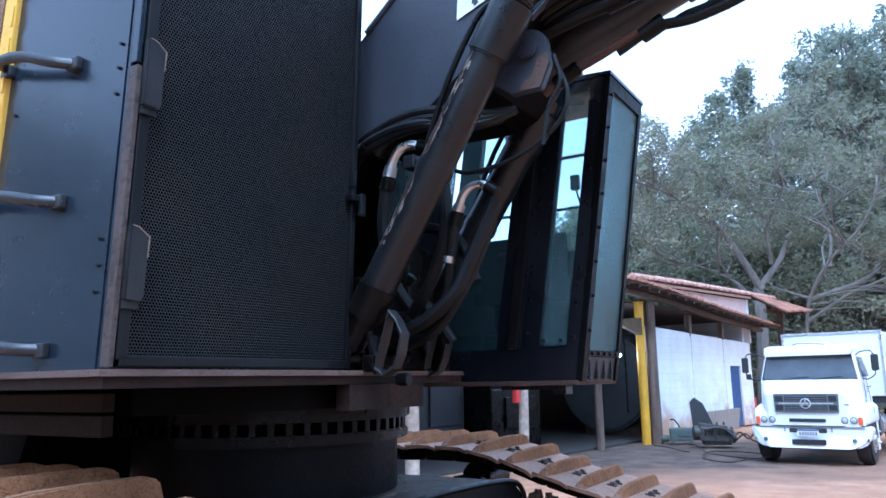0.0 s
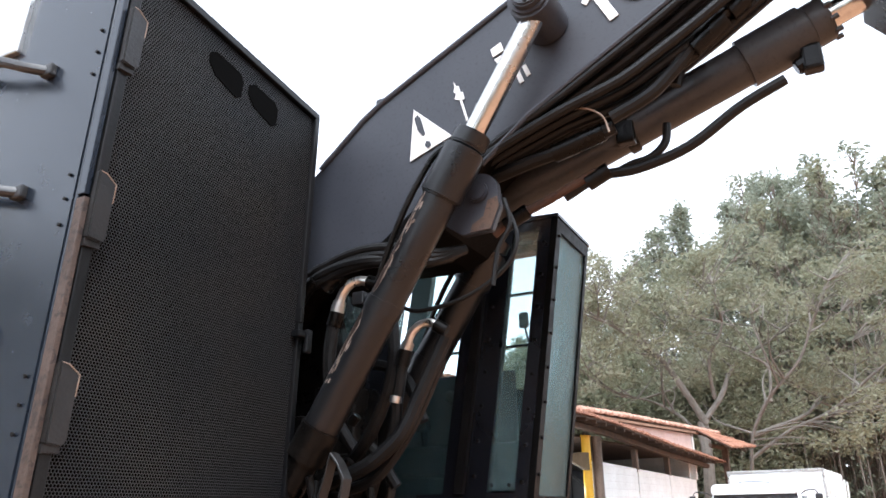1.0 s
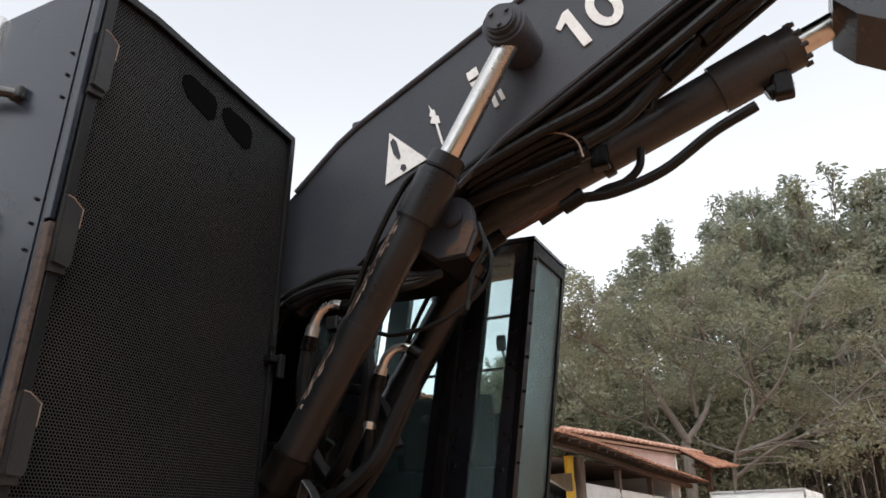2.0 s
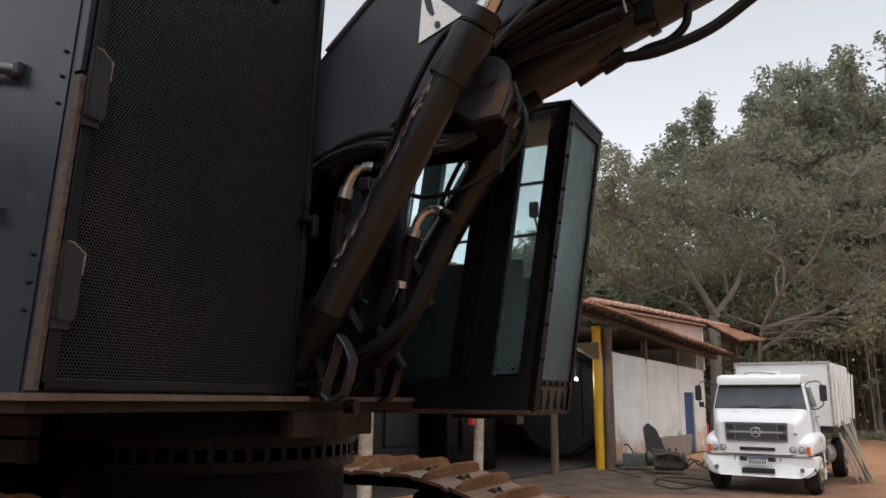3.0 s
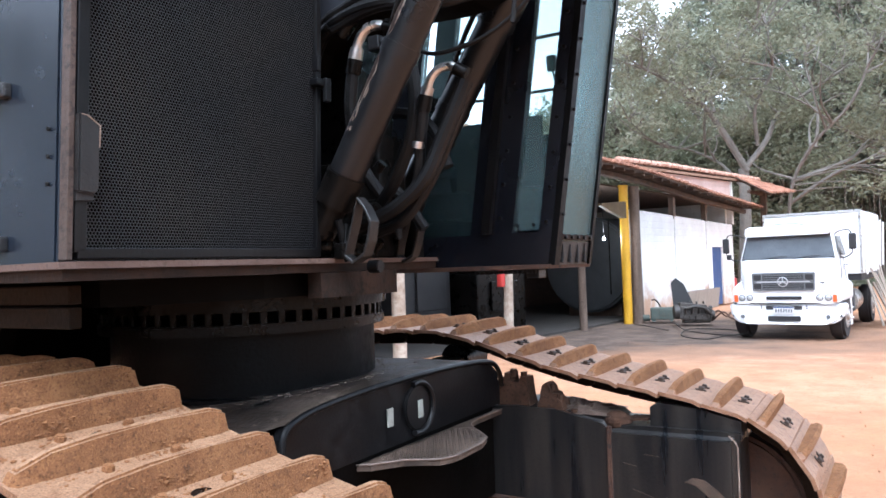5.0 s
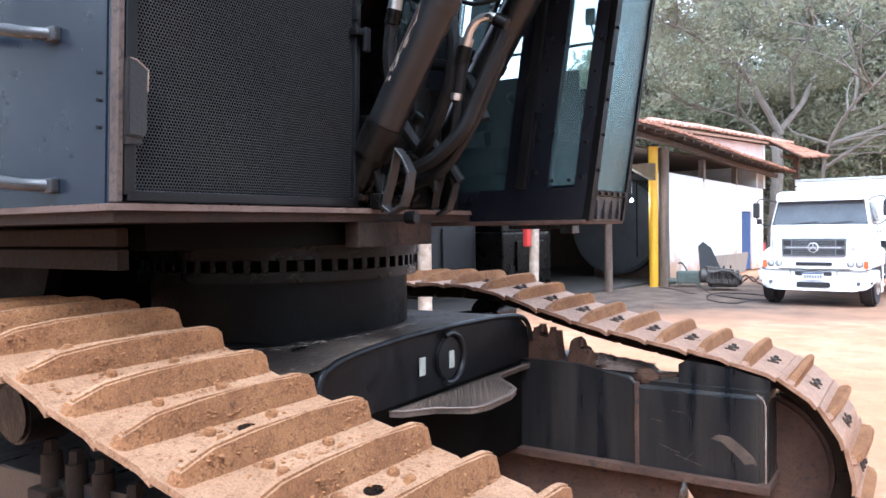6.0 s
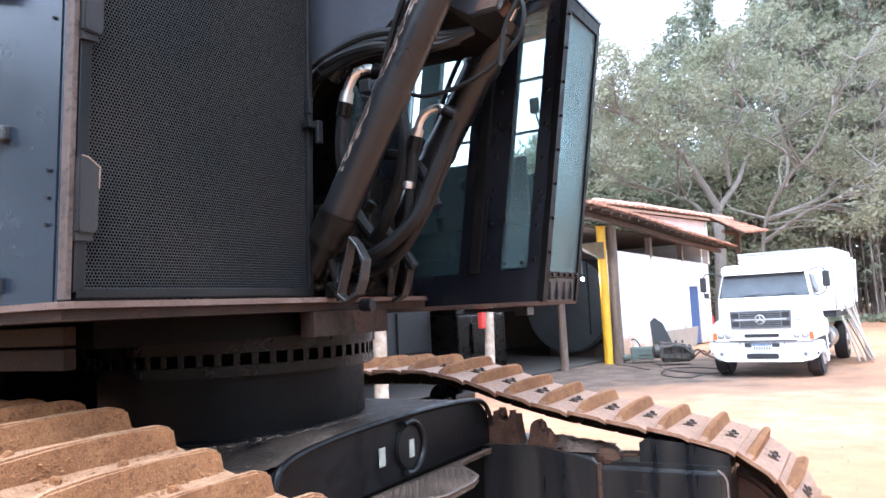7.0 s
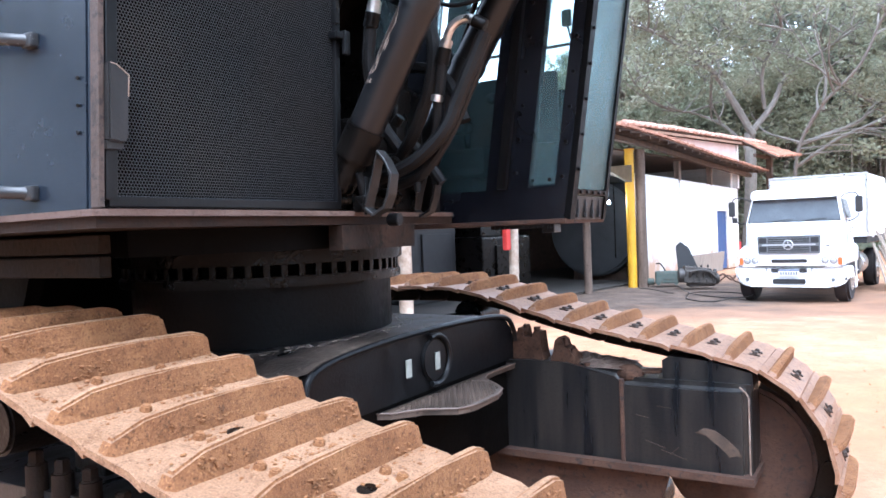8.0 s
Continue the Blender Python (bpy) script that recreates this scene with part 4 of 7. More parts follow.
# carbody -----------------------------------------------------------
bm = B()
ply = [(-0.66, 1.05), (-0.648, 1.12), (-0.615, 1.158), (-0.53, 1.183), (-0.39, 1.2), (-0.1, 1.216), (0.3, 1.22), (0.7, 1.21), (0.9, 1.185), (0.985, 1.12), (1.0, 1.05), (1.0, 0.96), (-0.55, 0.95), (-0.66, 0.93)]
prism(bm, ply, -1.6, 0.0, YZ(0.8))
mp("carbody", bm, SPECKED, "black carbody with a sloping dusty top")
bm = B()
prism(bm, [(-1.0, 0.9), (-0.655, 0.94), (-0.655, 1.145), (-1.0, 1.09)], -1.5, -0.08, YZ(0.8))
mp("carbody_arm", bm, BLACK_WORN)
bm = B()
tube(bm, [(0.812, a, b + 0.002) for a, b in ply[0:11]], 0.013, 8, 3)
mp("top_lip", bm, SPECKED)
bm = B()
# curved steel collar on the face with two pale stickers
tube(bm, [(0.818, 0.19 + 0.115 * math.cos(radians(q)), 1.085 + 0.108 * math.sin(radians(q))) for q in range(110, -111, -20)], 0.013, 8, 3)
cyl(bm, (0.79, 0.19, 1.085), (0.815, 0.19, 1.085), 0.095, None, 28, 0.006)
mp("collar", bm, BLACK_WORN)
for a, w in ((-0.012, 0.04), (0.2, 0.036)):
    bm = B()
    bx(bm, (0.808 if a < 0.1 else 0.82, a, 1.078), (0.006, w, 0.075), None, 0.001)
    mp("sticker", bm, mat("dulled_sticker", (0.30, 0.31, 0.27), (0.22, 0.22, 0.19), 0.6, 0.0, 30.0, 0.0) if a < 0.1 else bpy.data.materials["dulled_sticker"], "small pale rectangular sticker")
bm = B()
foot = [(0.6, -0.3), (0.72, -0.24), (0.83, -0.185), (0.91, -0.07), (0.98, -0.035), (1.037, -0.006), (1.062, 0.05), (1.068, 0.1), (1.063, 0.295), (1.031, 0.404), (0.97, 0.47), (0.853, 0.578), (0.815, 0.66), (0.808, 0.74), (0.808, 1.0), (0.6, 1.0)]
prism(bm, foot, 0.905, 0.93, lambda a, b, h: (a, b, h))
STEP = mat("oily_brown_tread_steel", (0.036, 0.025, 0.018), (0.105, 0.072, 0.052), 0.45, 0.0, 7.0, 0.3, (0.015, 0.012, 0.01), (0.58, 0.7), 60)
step = mp("step_plate", bm, STEP, "black step plate with a raised tread pattern")
bm = B()
tube(bm, [(a, b, 0.929) for a, b in foot[1:-1]], 0.005, 6, 1)
part("worn_rim", bm, DUSTY_BROWN, step, "rim worn to brown steel")


def inside(a, b, ring):
    hit = False
    for (x0, y0), (x1, y1) in zip(ring, ring[1:] + ring[:1]):
        if (y0 > b) != (y1 > b) and a < x0 + (x1 - x0) * (b - y0) / (y1 - y0):
            hit = not hit
    return hit


bm = B()
for i in range(16):
    for j in range(24):
        a, b = 0.815 + i * 0.016, -0.1 + j * 0.026
        if inside(a + 0.02, b, foot) and inside(a, b - 0.02, foot) and inside(a, b + 0.02, foot):
            bx(bm, (a, b, 0.932), (0.013, 0.0055, 0.006), Matrix.Rotation(radians(45 if (i + j) % 2 else -45), 3, "Z"))
part("tread", bm, STEP, step)
bm = B()
top = [(-0.98, 1.1), (-0.75, 1.13), *ply[2:9]]
lo_ = [bm.verts.new((0.79 if a > -0.63 else 0.72, a, b + 0.008)) for a, b in top]
hi_ = [bm.verts.new((-0.8, a, b + 0.008)) for a, b in top]
for k in range(len(top) - 1):
    bm.faces.new((lo_[k], lo_[k + 1], hi_[k + 1], hi_[k]))
bmesh.ops.solidify(bm, geom=bm.faces[:], thickness=0.003)
mp("dust_layer", bm, mat("oil_and_dust", (0.02, 0.018, 0.017), (0.15, 0.113, 0.088), 0.26, 0.0, 4.5, 0.5, (0.26, 0.21, 0.17), (0.585, 0.7), 45, (1.0, 0.55, 1.0), rough2=0.6), "grey dust and oil on the carbody top")
bm = B()
rd = random.Random(41)
for k in range(260):
    # dry crumbs caught where the drum meets the plate, and strewn over it
    q, far = rd.uniform(0, 2 * math.pi), 0.628 + abs(rd.gauss(0, 0.03 if k < 200 else 0.1))
    x, y = far * math.cos(q), far * math.sin(q)
    if x > 0.77 or not -0.6 < y < 0.9:
        continue
    z = float(np.interp(y, [p[0] for p in top], [p[1] for p in top])) + 0.008
    s_ = rd.uniform(0.003, 0.009)
    bmesh.ops.create_icosphere(bm, subdivisions=1, radius=s_, matrix=Matrix.Translation((x, y, z)) @ Matrix.Rotation(q + rd.uniform(-0.6, 0.6), 4, "Z") @ Matrix.Diagonal((rd.uniform(0.6, 1.2), rd.uniform(1.0, 2.6), 0.5, 1)))
tagged(mp("dirt_litter", bm, mat("pale_dry_crumbs", (0.17, 0.14, 0.115), (0.10, 0.066, 0.048), 0.9, 0.0, 40.0, 0.3), "pale crumbs of dried dirt"), kind="stuff")
# the shade under the carbody is put into this box's colour
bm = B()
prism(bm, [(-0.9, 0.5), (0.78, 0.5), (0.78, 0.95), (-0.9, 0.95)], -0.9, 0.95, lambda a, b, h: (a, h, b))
mp("belly", bm, SHADE_BLACK)

# slewing ring ------------------------------------------------------
bm = B()
cyl(bm, (0, 0, 1.16), (0, 0, 1.46), 0.59, None, 64)
cyl(bm, (0, 0, 1.19), (0, 0, 1.205), 0.63, None, 64)
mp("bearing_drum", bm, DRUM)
bm = B()
cyl(bm, (0, 0, 1.45), (0, 0, 1.492), 0.64, None, 64, 0.006)
cyl(bm, (0, 0, 1.54), (0, 0, 1.60), 0.65, None, 64, 0.006)
mp("slew_ring", bm, GREASE)
# solid disc between the rings; the gap's shade is put into its colour
bm = B()
cyl(bm, (0, 0, 1.491), (0, 0, 1.541), 0.58, None, 64)
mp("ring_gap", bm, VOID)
bm = B()
bx(bm, (0, 0, 0.025), (0.03, 0.026, 0.05), None, 0.003)
bolt_ring = mesh_of("ring_bolt", bm, GREASE)
for k in range(56):
    a = 2 * math.pi * k / 56
    o = new("ring_bolt", bolt_ring)
    o.parent, o.matrix_basis = machine, Matrix.Translation((0.612 * math.cos(a), 0.612 * math.sin(a), 1.49)) @ pose(0, 0, 0, 0, 0, math.degrees(a))

# added blocks between the tracks; the shade under the machine is in their colour
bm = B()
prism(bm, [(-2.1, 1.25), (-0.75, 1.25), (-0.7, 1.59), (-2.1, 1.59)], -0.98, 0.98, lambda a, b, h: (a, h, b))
mp("rear_shade_block", bm, SHADE_BLACK)
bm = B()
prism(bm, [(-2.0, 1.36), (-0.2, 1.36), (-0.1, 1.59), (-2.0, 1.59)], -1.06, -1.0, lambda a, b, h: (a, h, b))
mp("side_shade_panel", bm, SHADE_BLACK)
# deck --------------------------------------------------------------
bm = B()
prism(bm, [(-2.3, -1.44), (0.835, -1.44), (0.845, -1.40), (0.845, -0.34), (0.80, -0.30), (0.80, 0.42), (-2.3, 0.42)], 1.717, 1.735, lambda a, b, h: (a, b, h))
mp("deck_plate", bm, DECK_EDGE, "rust-edged deck plate")
bm = B()
prism(bm, [(-2.3, -1.425), (0.825, -1.425), (0.825, -0.34), (0.79, -0.30), (0.79, 0.42), (-2.3, 0.42)], 1.686, 1.7165, lambda a, b, h: (a, b, h))
mp("deck_rim", bm, RUST_BROWN)
# swing frame tone is near-black for the shade below the deck
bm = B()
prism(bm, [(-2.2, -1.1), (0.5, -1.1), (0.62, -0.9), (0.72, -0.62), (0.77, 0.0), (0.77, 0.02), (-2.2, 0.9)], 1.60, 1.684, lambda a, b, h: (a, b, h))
mp("swing_frame", bm, SHADE_BLACK, "near-black swing frame under the deck, shade put into its colour")
bm = B()
prism(bm, [(0.772, -0.45), (0.835, -0.45), (0.835, 0.03), (0.772, 0.03)], 1.592, 1.684, lambda a, b, h: (a, b, h))
mp("front_block", bm, mat("stained_rust_block", (0.007, 0.005, 0.004), (0.045, 0.024, 0.015), 0.55, 0.0, 4.0, 0.4, (0.006, 0.005, 0.0045), (0.5, 0.62), 50, spec=0.2), "brown oily steel block under the deck edge")
bm = B()
bx(bm, (-0.06, -1.2, 1.645), (1.18, 0.04, 0.056), None, 0.005)
bx(bm, (-0.06, -1.2, 1.576), (1.18, 0.04, 0.064), None, 0.005)
mp("belly_cover", bm, RUST_DARK, "brown dusty belly cover")
# engine house ------------------------------------------------------
bm = B()
prism(bm, [(-1.405, 1.735), (-0.41, 1.735), (-0.41, 3.345), (-1.19, 3.435), (-1.405, 3.435)], -2.9, -0.03, YZ(0.8))
bmesh.ops.bevel(bm, geom=[e for e in bm.edges if abs(e.verts[0].co.y + 1.405) < 0.001 and abs(e.verts[1].co.y + 1.405) < 0.001 and abs(e.verts[0].co.z - e.verts[1].co.z) > 1], offset=0.012, segments=3, affect="EDGES")
lean(bm)
mp("house_body", bm, HOUSE, "smooth blue-black painted engine house")
bm = B()
prism(bm, [(-1.36, 1.765), (-0.435, 1.765), (-0.435, 3.315), (-1.19, 3.405), (-1.36, 3.405)], 0, 0.006, YZ(0.782))
lean(bm)
sheet = mp("mesh_panel", bm, MESH_SHEET, "black perforated steel grille panel")
bm = B()


def rail(y0, z0, y1, z1, w):
    """One bar of the grille's frame."""
    d = Vector((0, y1 - y0, z1 - z0))
    rot = Matrix(((1, 0, 0), (0, d.z / d.length, d.y / d.length), (0, -d.y / d.length, d.z / d.length)))
    bx(bm, (0.79, (y0 + y1) / 2, (z0 + z1) / 2), (0.03, w, d.length), rot, 0.004)


rail(-1.362, 1.76, -1.362, 3.41, 0.036)
rail(-0.422, 1.76, -0.422, 3.335, 0.026)
rail(-1.37, 1.757, -0.412, 1.757, 0.03)
rail(-1.36, 3.42, -1.18, 3.42, 0.03)
rail(-1.19, 3.42, -0.412, 3.333, 0.03)
lean(bm)
part("panel_frame", bm, BLACK_WORN, sheet)
bm = B()
bx(bm, (0.79, -1.394, 2.16), (0.034, 0.018, 0.84), None, 0.003)
lean(bm)
mp("corner_strip", bm, mat("rubbed_corner_steel", (0.045, 0.028, 0.02), (0.085, 0.06, 0.048), 0.55, 0.0, 9.0, 0.3, (0.02, 0.014, 0.011), (0.5, 0.62), 70), "rubbed rusty corner strip")
for z in (2.015, 2.56, 3.13):
    # a folded cover with a clipped corner, a lip along its free edge, and the strap it is welded to
    bm = B()
    prism(bm, [(-1.385, z - 0.1), (-1.34, z - 0.105), (-1.326, z - 0.092), (-1.325, z + 0.078), (-1.362, z + 0.102), (-1.385, z + 0.105)], 0, 0.024, YZ(0.803))
    bmesh.ops.bevel(bm, geom=list(bm.edges), offset=0.004, segments=2, affect="EDGES")
    lean(bm)
    cover = part("hinge_cover", bm, HINGE, sheet, "worn folded steel hinge cover")
    bm = B()
    tube(bm, [(0.8255, -1.327, z + 0.02), (0.8265, -1.326, z + 0.077), (0.8265, -1.362, z + 0.1), (0.8255, -1.38, z + 0.102)], 0.0022, 6, 1)
    lean(bm)
    part("cover_edge", bm, RUST_PALE, cover, "paint worn off the edge")
    bm = B()
    prism(bm, [(-1.385, z - 0.122), (-1.335, z - 0.12), (-1.335, z - 0.104), (-1.385, z - 0.1)], 0, 0.014, YZ(0.803))
    lean(bm)
    part("strap", bm, HINGE, cover)
bm = B()
bx(bm, (0.786, -1.394, 3.01), (0.028, 0.018, 0.84), None, 0.002)
lean(bm)
mp("corner_skin", bm, HOUSE)
# two dark openings under the sloping top
for y0, y1 in ((-1.03, -0.855), (-0.825, -0.655)):
    bm = B()
    z = lambda y: 3.40 - (y + 1.33) * 0.11
    prism(bm, [(y0, z(y0) - 0.075), (y0 + 0.03, z(y0) - 0.055), (y1 - 0.02, z(y1) - 0.055), (y1, z(y1) - 0.08), (y1 - 0.005, z(y1) - 0.15), (y1 - 0.03, z(y1) - 0.165), (y0 + 0.035, z(y0) - 0.15), (y0, z(y0) - 0.11)], 0, 0.004, YZ(0.787))
    lean(bm)
    part("vent_opening", bm, VOID, sheet)
bm = B()
bx(bm, (0.81, -0.425, 2.385), (0.04, 0.07, 0.028), None, 0.006)
bx(bm, (0.83, -0.405, 2.36), (0.02, 0.03, 0.09), None, 0.006)
bx(bm, (0.80, -0.43, 2.46), (0.03, 0.02, 0.06), None, 0.004)
lean(bm)
part("latch", bm, BLACK_WORN, sheet)
# side panel furniture
for z, rise in ((1.793, 0.02), (2.216, 0.04), (2.645, 0.065), (3.07, 0.08)):
    bm = B()
    y = -1.405
    tube(bm, [(0.14, y, z + rise), (0.17, y - 0.05, z + rise + 0.006), (0.25, y - 0.072, z + rise * 0.8 + 0.008), (0.36, y - 0.074, z + rise * 0.5 + 0.006), (0.47, y - 0.058, z + 0.004), (0.53, y, z)], 0.0165, 10, 5)
    for v in bm.verts:
        v.co.z = z + (v.co.z - z) * 1.08
    for x, dz in ((0.145, rise), (0.522, 0.0)):
        bx(bm, (x, y - 0.012, z + dz), (0.05, 0.026, 0.042), None, 0.007)
    lean(bm)
    mp("grab_handle", bm, HANDLE, "bowed black grab handle with worn ends")
bm = B()
cyl(bm, (0, -0.009, 0), (0, 0, 0), 0.0055, None, 8)
rivet_mesh = mesh_of("rivet", bm, GREASE)
for x, z in [(0.73, z) for z in (1.94, 2.012, 2.085, 2.506, 2.585, 2.66, 3.0, 3.08, 3.16)] + [(0.205, z) for z in (2.05, 2.55, 3.075)]:
    o = new("rivet", rivet_mesh)
    o.parent, o.matrix_basis = machine, Matrix.Translation((x, -1.403 + 0.045 * (z - 1.735), z))
bm = B()
bx(bm, (0.22, -1.412, 3.33), (0.2, 0.025, 0.24), None, 0.006)
lean(bm)
mp("lamp_plate", bm, STEEL, "pale aluminium plate")
bm = B()
bx(bm, (0.112, -1.409, 2.6), (0.07, 0.03, 1.65), None, 0.006)
for k in range(14):
    bx(bm, (0.138, -1.426, 1.85 + k * 0.118), (0.012, 0.006, 0.075), None, 0.002)
lean(bm)
mp("hinge_strip", bm, YELLOW, "yellow slotted hinge strip")
bm = B()
bx(bm, (-0.88, -1.409, 2.6), (1.9, 0.03, 1.64), None, 0.004)
lean(bm)
o = mp("rear_grille", bm, YELLOW_SHEET, "dusty orange perforated rear side panel")

# boom --------------------------------------------------------------
BY = -0.23
outline = [(0.15, 2.3), (0.3, 2.78), (0.74, 3.15), (0.95, 3.33), (1.045, 3.392), (1.15, 3.445), (1.78, 3.757), (3.3, 4.5), (3.5, 4.25), (2.354, 3.53), (1.7, 3.16), (1.5, 3.0), (1.42, 2.92), (1.375, 2.86), (1.31, 2.785), (1.216, 2.748), (1.12, 2.742), (0.92, 2.75), (0.76, 2.71), (0.6, 2.6), (0.42, 2.2)]
bm = B()
prism(bm, outline, BY, -BY, lambda a, b, h: (a, h, b))
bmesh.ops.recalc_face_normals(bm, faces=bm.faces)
# faces turned down get near-black: shade is painted by facing
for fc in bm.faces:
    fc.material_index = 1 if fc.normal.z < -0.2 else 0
boom = mp("boom", bm, (BOOM, SHADE_BLACK), "satin black box-section boom, shade painted on its underside")
bm = B()
for y in (BY, -BY):
    tube(bm, [(a, y, b) for a, b in outline[2:8]], 0.014, 8, 1)
    tube(bm, [(a, y, b) for a, b in outline[8:12]], 0.012, 8, 1)
part("edge_weld", bm, BOOM, boom)
bm = B()
bx(bm, (1.03, BY + 0.05, 3.405), (0.05, 0.08, 0.05), None, 0.012)
part("lifting_eye", bm, BOOM, boom)
# added flat plate whose near-black stands for shade on the boom nose
bm = B()
prism(bm, [(1.05, 2.748), (1.12, 2.744), (1.216, 2.75), (1.308, 2.787), (1.373, 2.862), (1.418, 2.922), (1.38, 2.97), (1.2, 2.86)], 0, 0.012, lambda a, b, h: (a, BY - h, b))
part("shade_plate", bm, SHADE_BLACK, boom, "near-black plate added for the shade on the boom nose")
# pin boss of the lift cylinders
for s in (-1, 1):
    bm = B()
    cyl(bm, (1.795, s * 0.225, 3.52), (1.795, s * 0.44, 3.52), 0.085, None, 32, 0.012)
    cyl(bm, (1.795, s * 0.43, 3.52), (1.795, s * 0.47, 3.52), 0.06, None, 24, 0.008)
    for k in range(3):
        a = 2 * math.pi * k / 3 + 0.5
        cyl(bm, (1.795 + 0.035 * math.cos(a), s * 0.465, 3.52 + 0.035 * math.sin(a)), (1.795 + 0.035 * math.cos(a), s * 0.48, 3.52 + 0.035 * math.sin(a)), 0.009, None, 8)
    part("pin_boss", bm, BOOM, boom)
# painted signs on the near side of the boom
MK = BY - 0.003


def mark(name, pts, label=""):
    bm = B()
    prism(bm, pts, 0, 0.004, lambda a, b, h: (a, MK - h, b))
    part(name, bm, WHITE_MARK, boom, label)


def dark_mark(name, pts):
    bm = B()
    prism(bm, pts, 0.0045, 0.0065, lambda a, b, h: (a, MK - h, b))
    part(name, bm, BOOM, boom)


FLAKE = mat("pale_flaking_rim", (0.48, 0.40, 0.34), (0.30, 0.21, 0.16), 0.6, 0.0, 18.0, 0.3, (0.12, 0.08, 0.06), (0.6, 0.7), 80)
CHIP_BROWN = mat("bare_brown_steel", (0.035, 0.021, 0.015), (0.075, 0.045, 0.034), 0.5, 0.0, 14.0, 0.3, (0.012, 0.010, 0.009), (0.56, 0.66), 70)
# lift cylinders ----------------------------------------------------
for s, a, b, rb_ in ((-1, Vector((0.745, -0.37, 1.785)), Vector((1.82, -0.37, 3.518)), 0.066), (1, Vector((0.55, 0.37, 1.80)), Vector((1.56, 0.37, 3.34)), 0.074)):
    y = s * 0.37
    d = (b - a).normalized()
    lift = thing("lift_cylinder", Matrix(), "", "")
    lift.parent = machine
    bm = B()
    L = (b - a).length
    cyl(bm, a + d * (L * 0.09), a + d * (L * 0.70), rb_, None, 32)
    cyl(bm, a + d * (L * 0.60), a + d * (L * 0.70), rb_ + 0.014, None, 32, 0.008)
    cyl(bm, a + d * (L * 0.705), a + d * (L * 0.735), rb_ + 0.003, None, 24, 0.006)
    part("barrel", bm, CYL, lift, "brown-black cylinder barrel with chipped paint")
    bm = B()
    cyl(bm, (a.x, y - 0.07, a.z), (a.x, y + 0.07, a.z), 0.042, None, 24, 0.01)
    cyl(bm, a + d * (L * 0.02), a + d * (L * 0.1), rb_ - 0.012, None, 28, 0.01)
    cyl(bm, a + d * (L * 0.085), a + d * (L * 0.15), rb_ + 0.007, None, 32, 0.006)
    part("foot_boss", bm, GREASE, lift)
    bm = B()
    cyl(bm, a + d * (L * 0.735), b, 0.042, None, 24)
    part("rod", bm, CHROME, lift, "bright chrome rod")
    bm = B()
    cyl(bm, a + d * (L * 0.37), a + d * (L * 0.397), rb_ + 0.005, None, 32, 0.004)
    side = d.cross(Vector((0, 1, 0))).normalized()
    c = a + d * (L * 0.383)
    bx(bm, c - Vector((0.09, 0, -0.04)), (0.05, 0.07, 0.05), None, 0.006)
    part("clamp", bm, CYL, lift)
    bm = B()
    off = Vector((-0.062, -0.036, 0.034))
    tube(bm, [a + d * (L * 0.42) + off * 0.8, a + d * (L * 0.5) + off * 1.1, a + d * (L * 0.58) + off * 1.25, a + d * (L * 0.66) + off * 1.2, a + d * (L * 0.69) + off * 0.9], 0.0115, 8, 4)
    part("oil_pipe", bm, GREASE, lift)
    if s < 0:
        bm = B()
        up = Vector((0, 1, 0)).cross(d).normalized()
        rc = random.Random(17)
        for k in range(34):
            # chips along one line of the barrel, each an irregular flake lying on the round
            ang, t = radians(206 + rc.gauss(0, 8)), L * rc.choice((rc.uniform(0.22, 0.30), rc.uniform(0.50, 0.59), rc.uniform(0.51, 0.59)))
            n_ = (up * math.sin(ang) + Vector((0, 1, 0)) * math.cos(ang)).normalized()
            n_.y = -abs(n_.y)
            c_ = a + d * t + n_ * (rb_ + 0.0005)
            w_ = d.cross(n_)
            h_, v_ = rc.uniform(0.006, 0.03), rc.uniform(0.002, 0.007)
            ring_ = [bm.verts.new(c_ + d * h_ * math.cos(q) * rc.uniform(0.6, 1.1) + w_ * v_ * math.sin(q) * rc.uniform(0.5, 1.2)) for q in (2 * math.pi * j / 9 for j in range(9))]
            bm.faces.new(ring_)
        bmesh.ops.solidify(bm, geom=bm.faces[:], thickness=0.0015)
        tagged(part("chipped_paint", bm, FLAKE, lift), kind="stuff")
        for t0, t1, wide in ((0.27, 0.365, 17), (0.40, 0.475, 18), (0.46, 0.515, 11), (0.525, 0.56, 8)):
            # long bare strips, brown inside a pale ragged rim of flaking paint
            for spread, lift_, what in ((1.0, 0.0008, FLAKE), (0.74, 0.0014, CHIP_BROWN)):
                bm = B()
                rows = []
                for k in range(15):
                    f_ = k / 14
                    swell = math.sin(math.pi * min(1, max(0, f_))) ** 0.5 * spread
                    mid_ = 208 + 3 * math.sin(9 * f_ + t0 * 40)
                    row = []
                    for sgn in (-1, 0, 1):
                        ang = radians(mid_ + sgn * wide * swell * rc.uniform(0.65, 1.1))
                        n_ = (up * math.sin(ang) + Vector((0, 1, 0)) * math.cos(ang)).normalized()
                        row.append(bm.verts.new(a + d * (L * (t0 + (t1 - t0) * (0.5 + (f_ - 0.5) * (0.86 + 0.14 * spread)))) + n_ * (rb_ + lift_)))
                    rows.append(row)
                for p, q in zip(rows, rows[1:]):
                    for j in (0, 1):
                        bm.faces.new((p[j], p[j + 1], q[j + 1], q[j]))
                bmesh.ops.solidify(bm, geom=bm.faces[:], thickness=0.0004)
                tagged(part("bare_strip", bm, what, lift), kind="stuff")

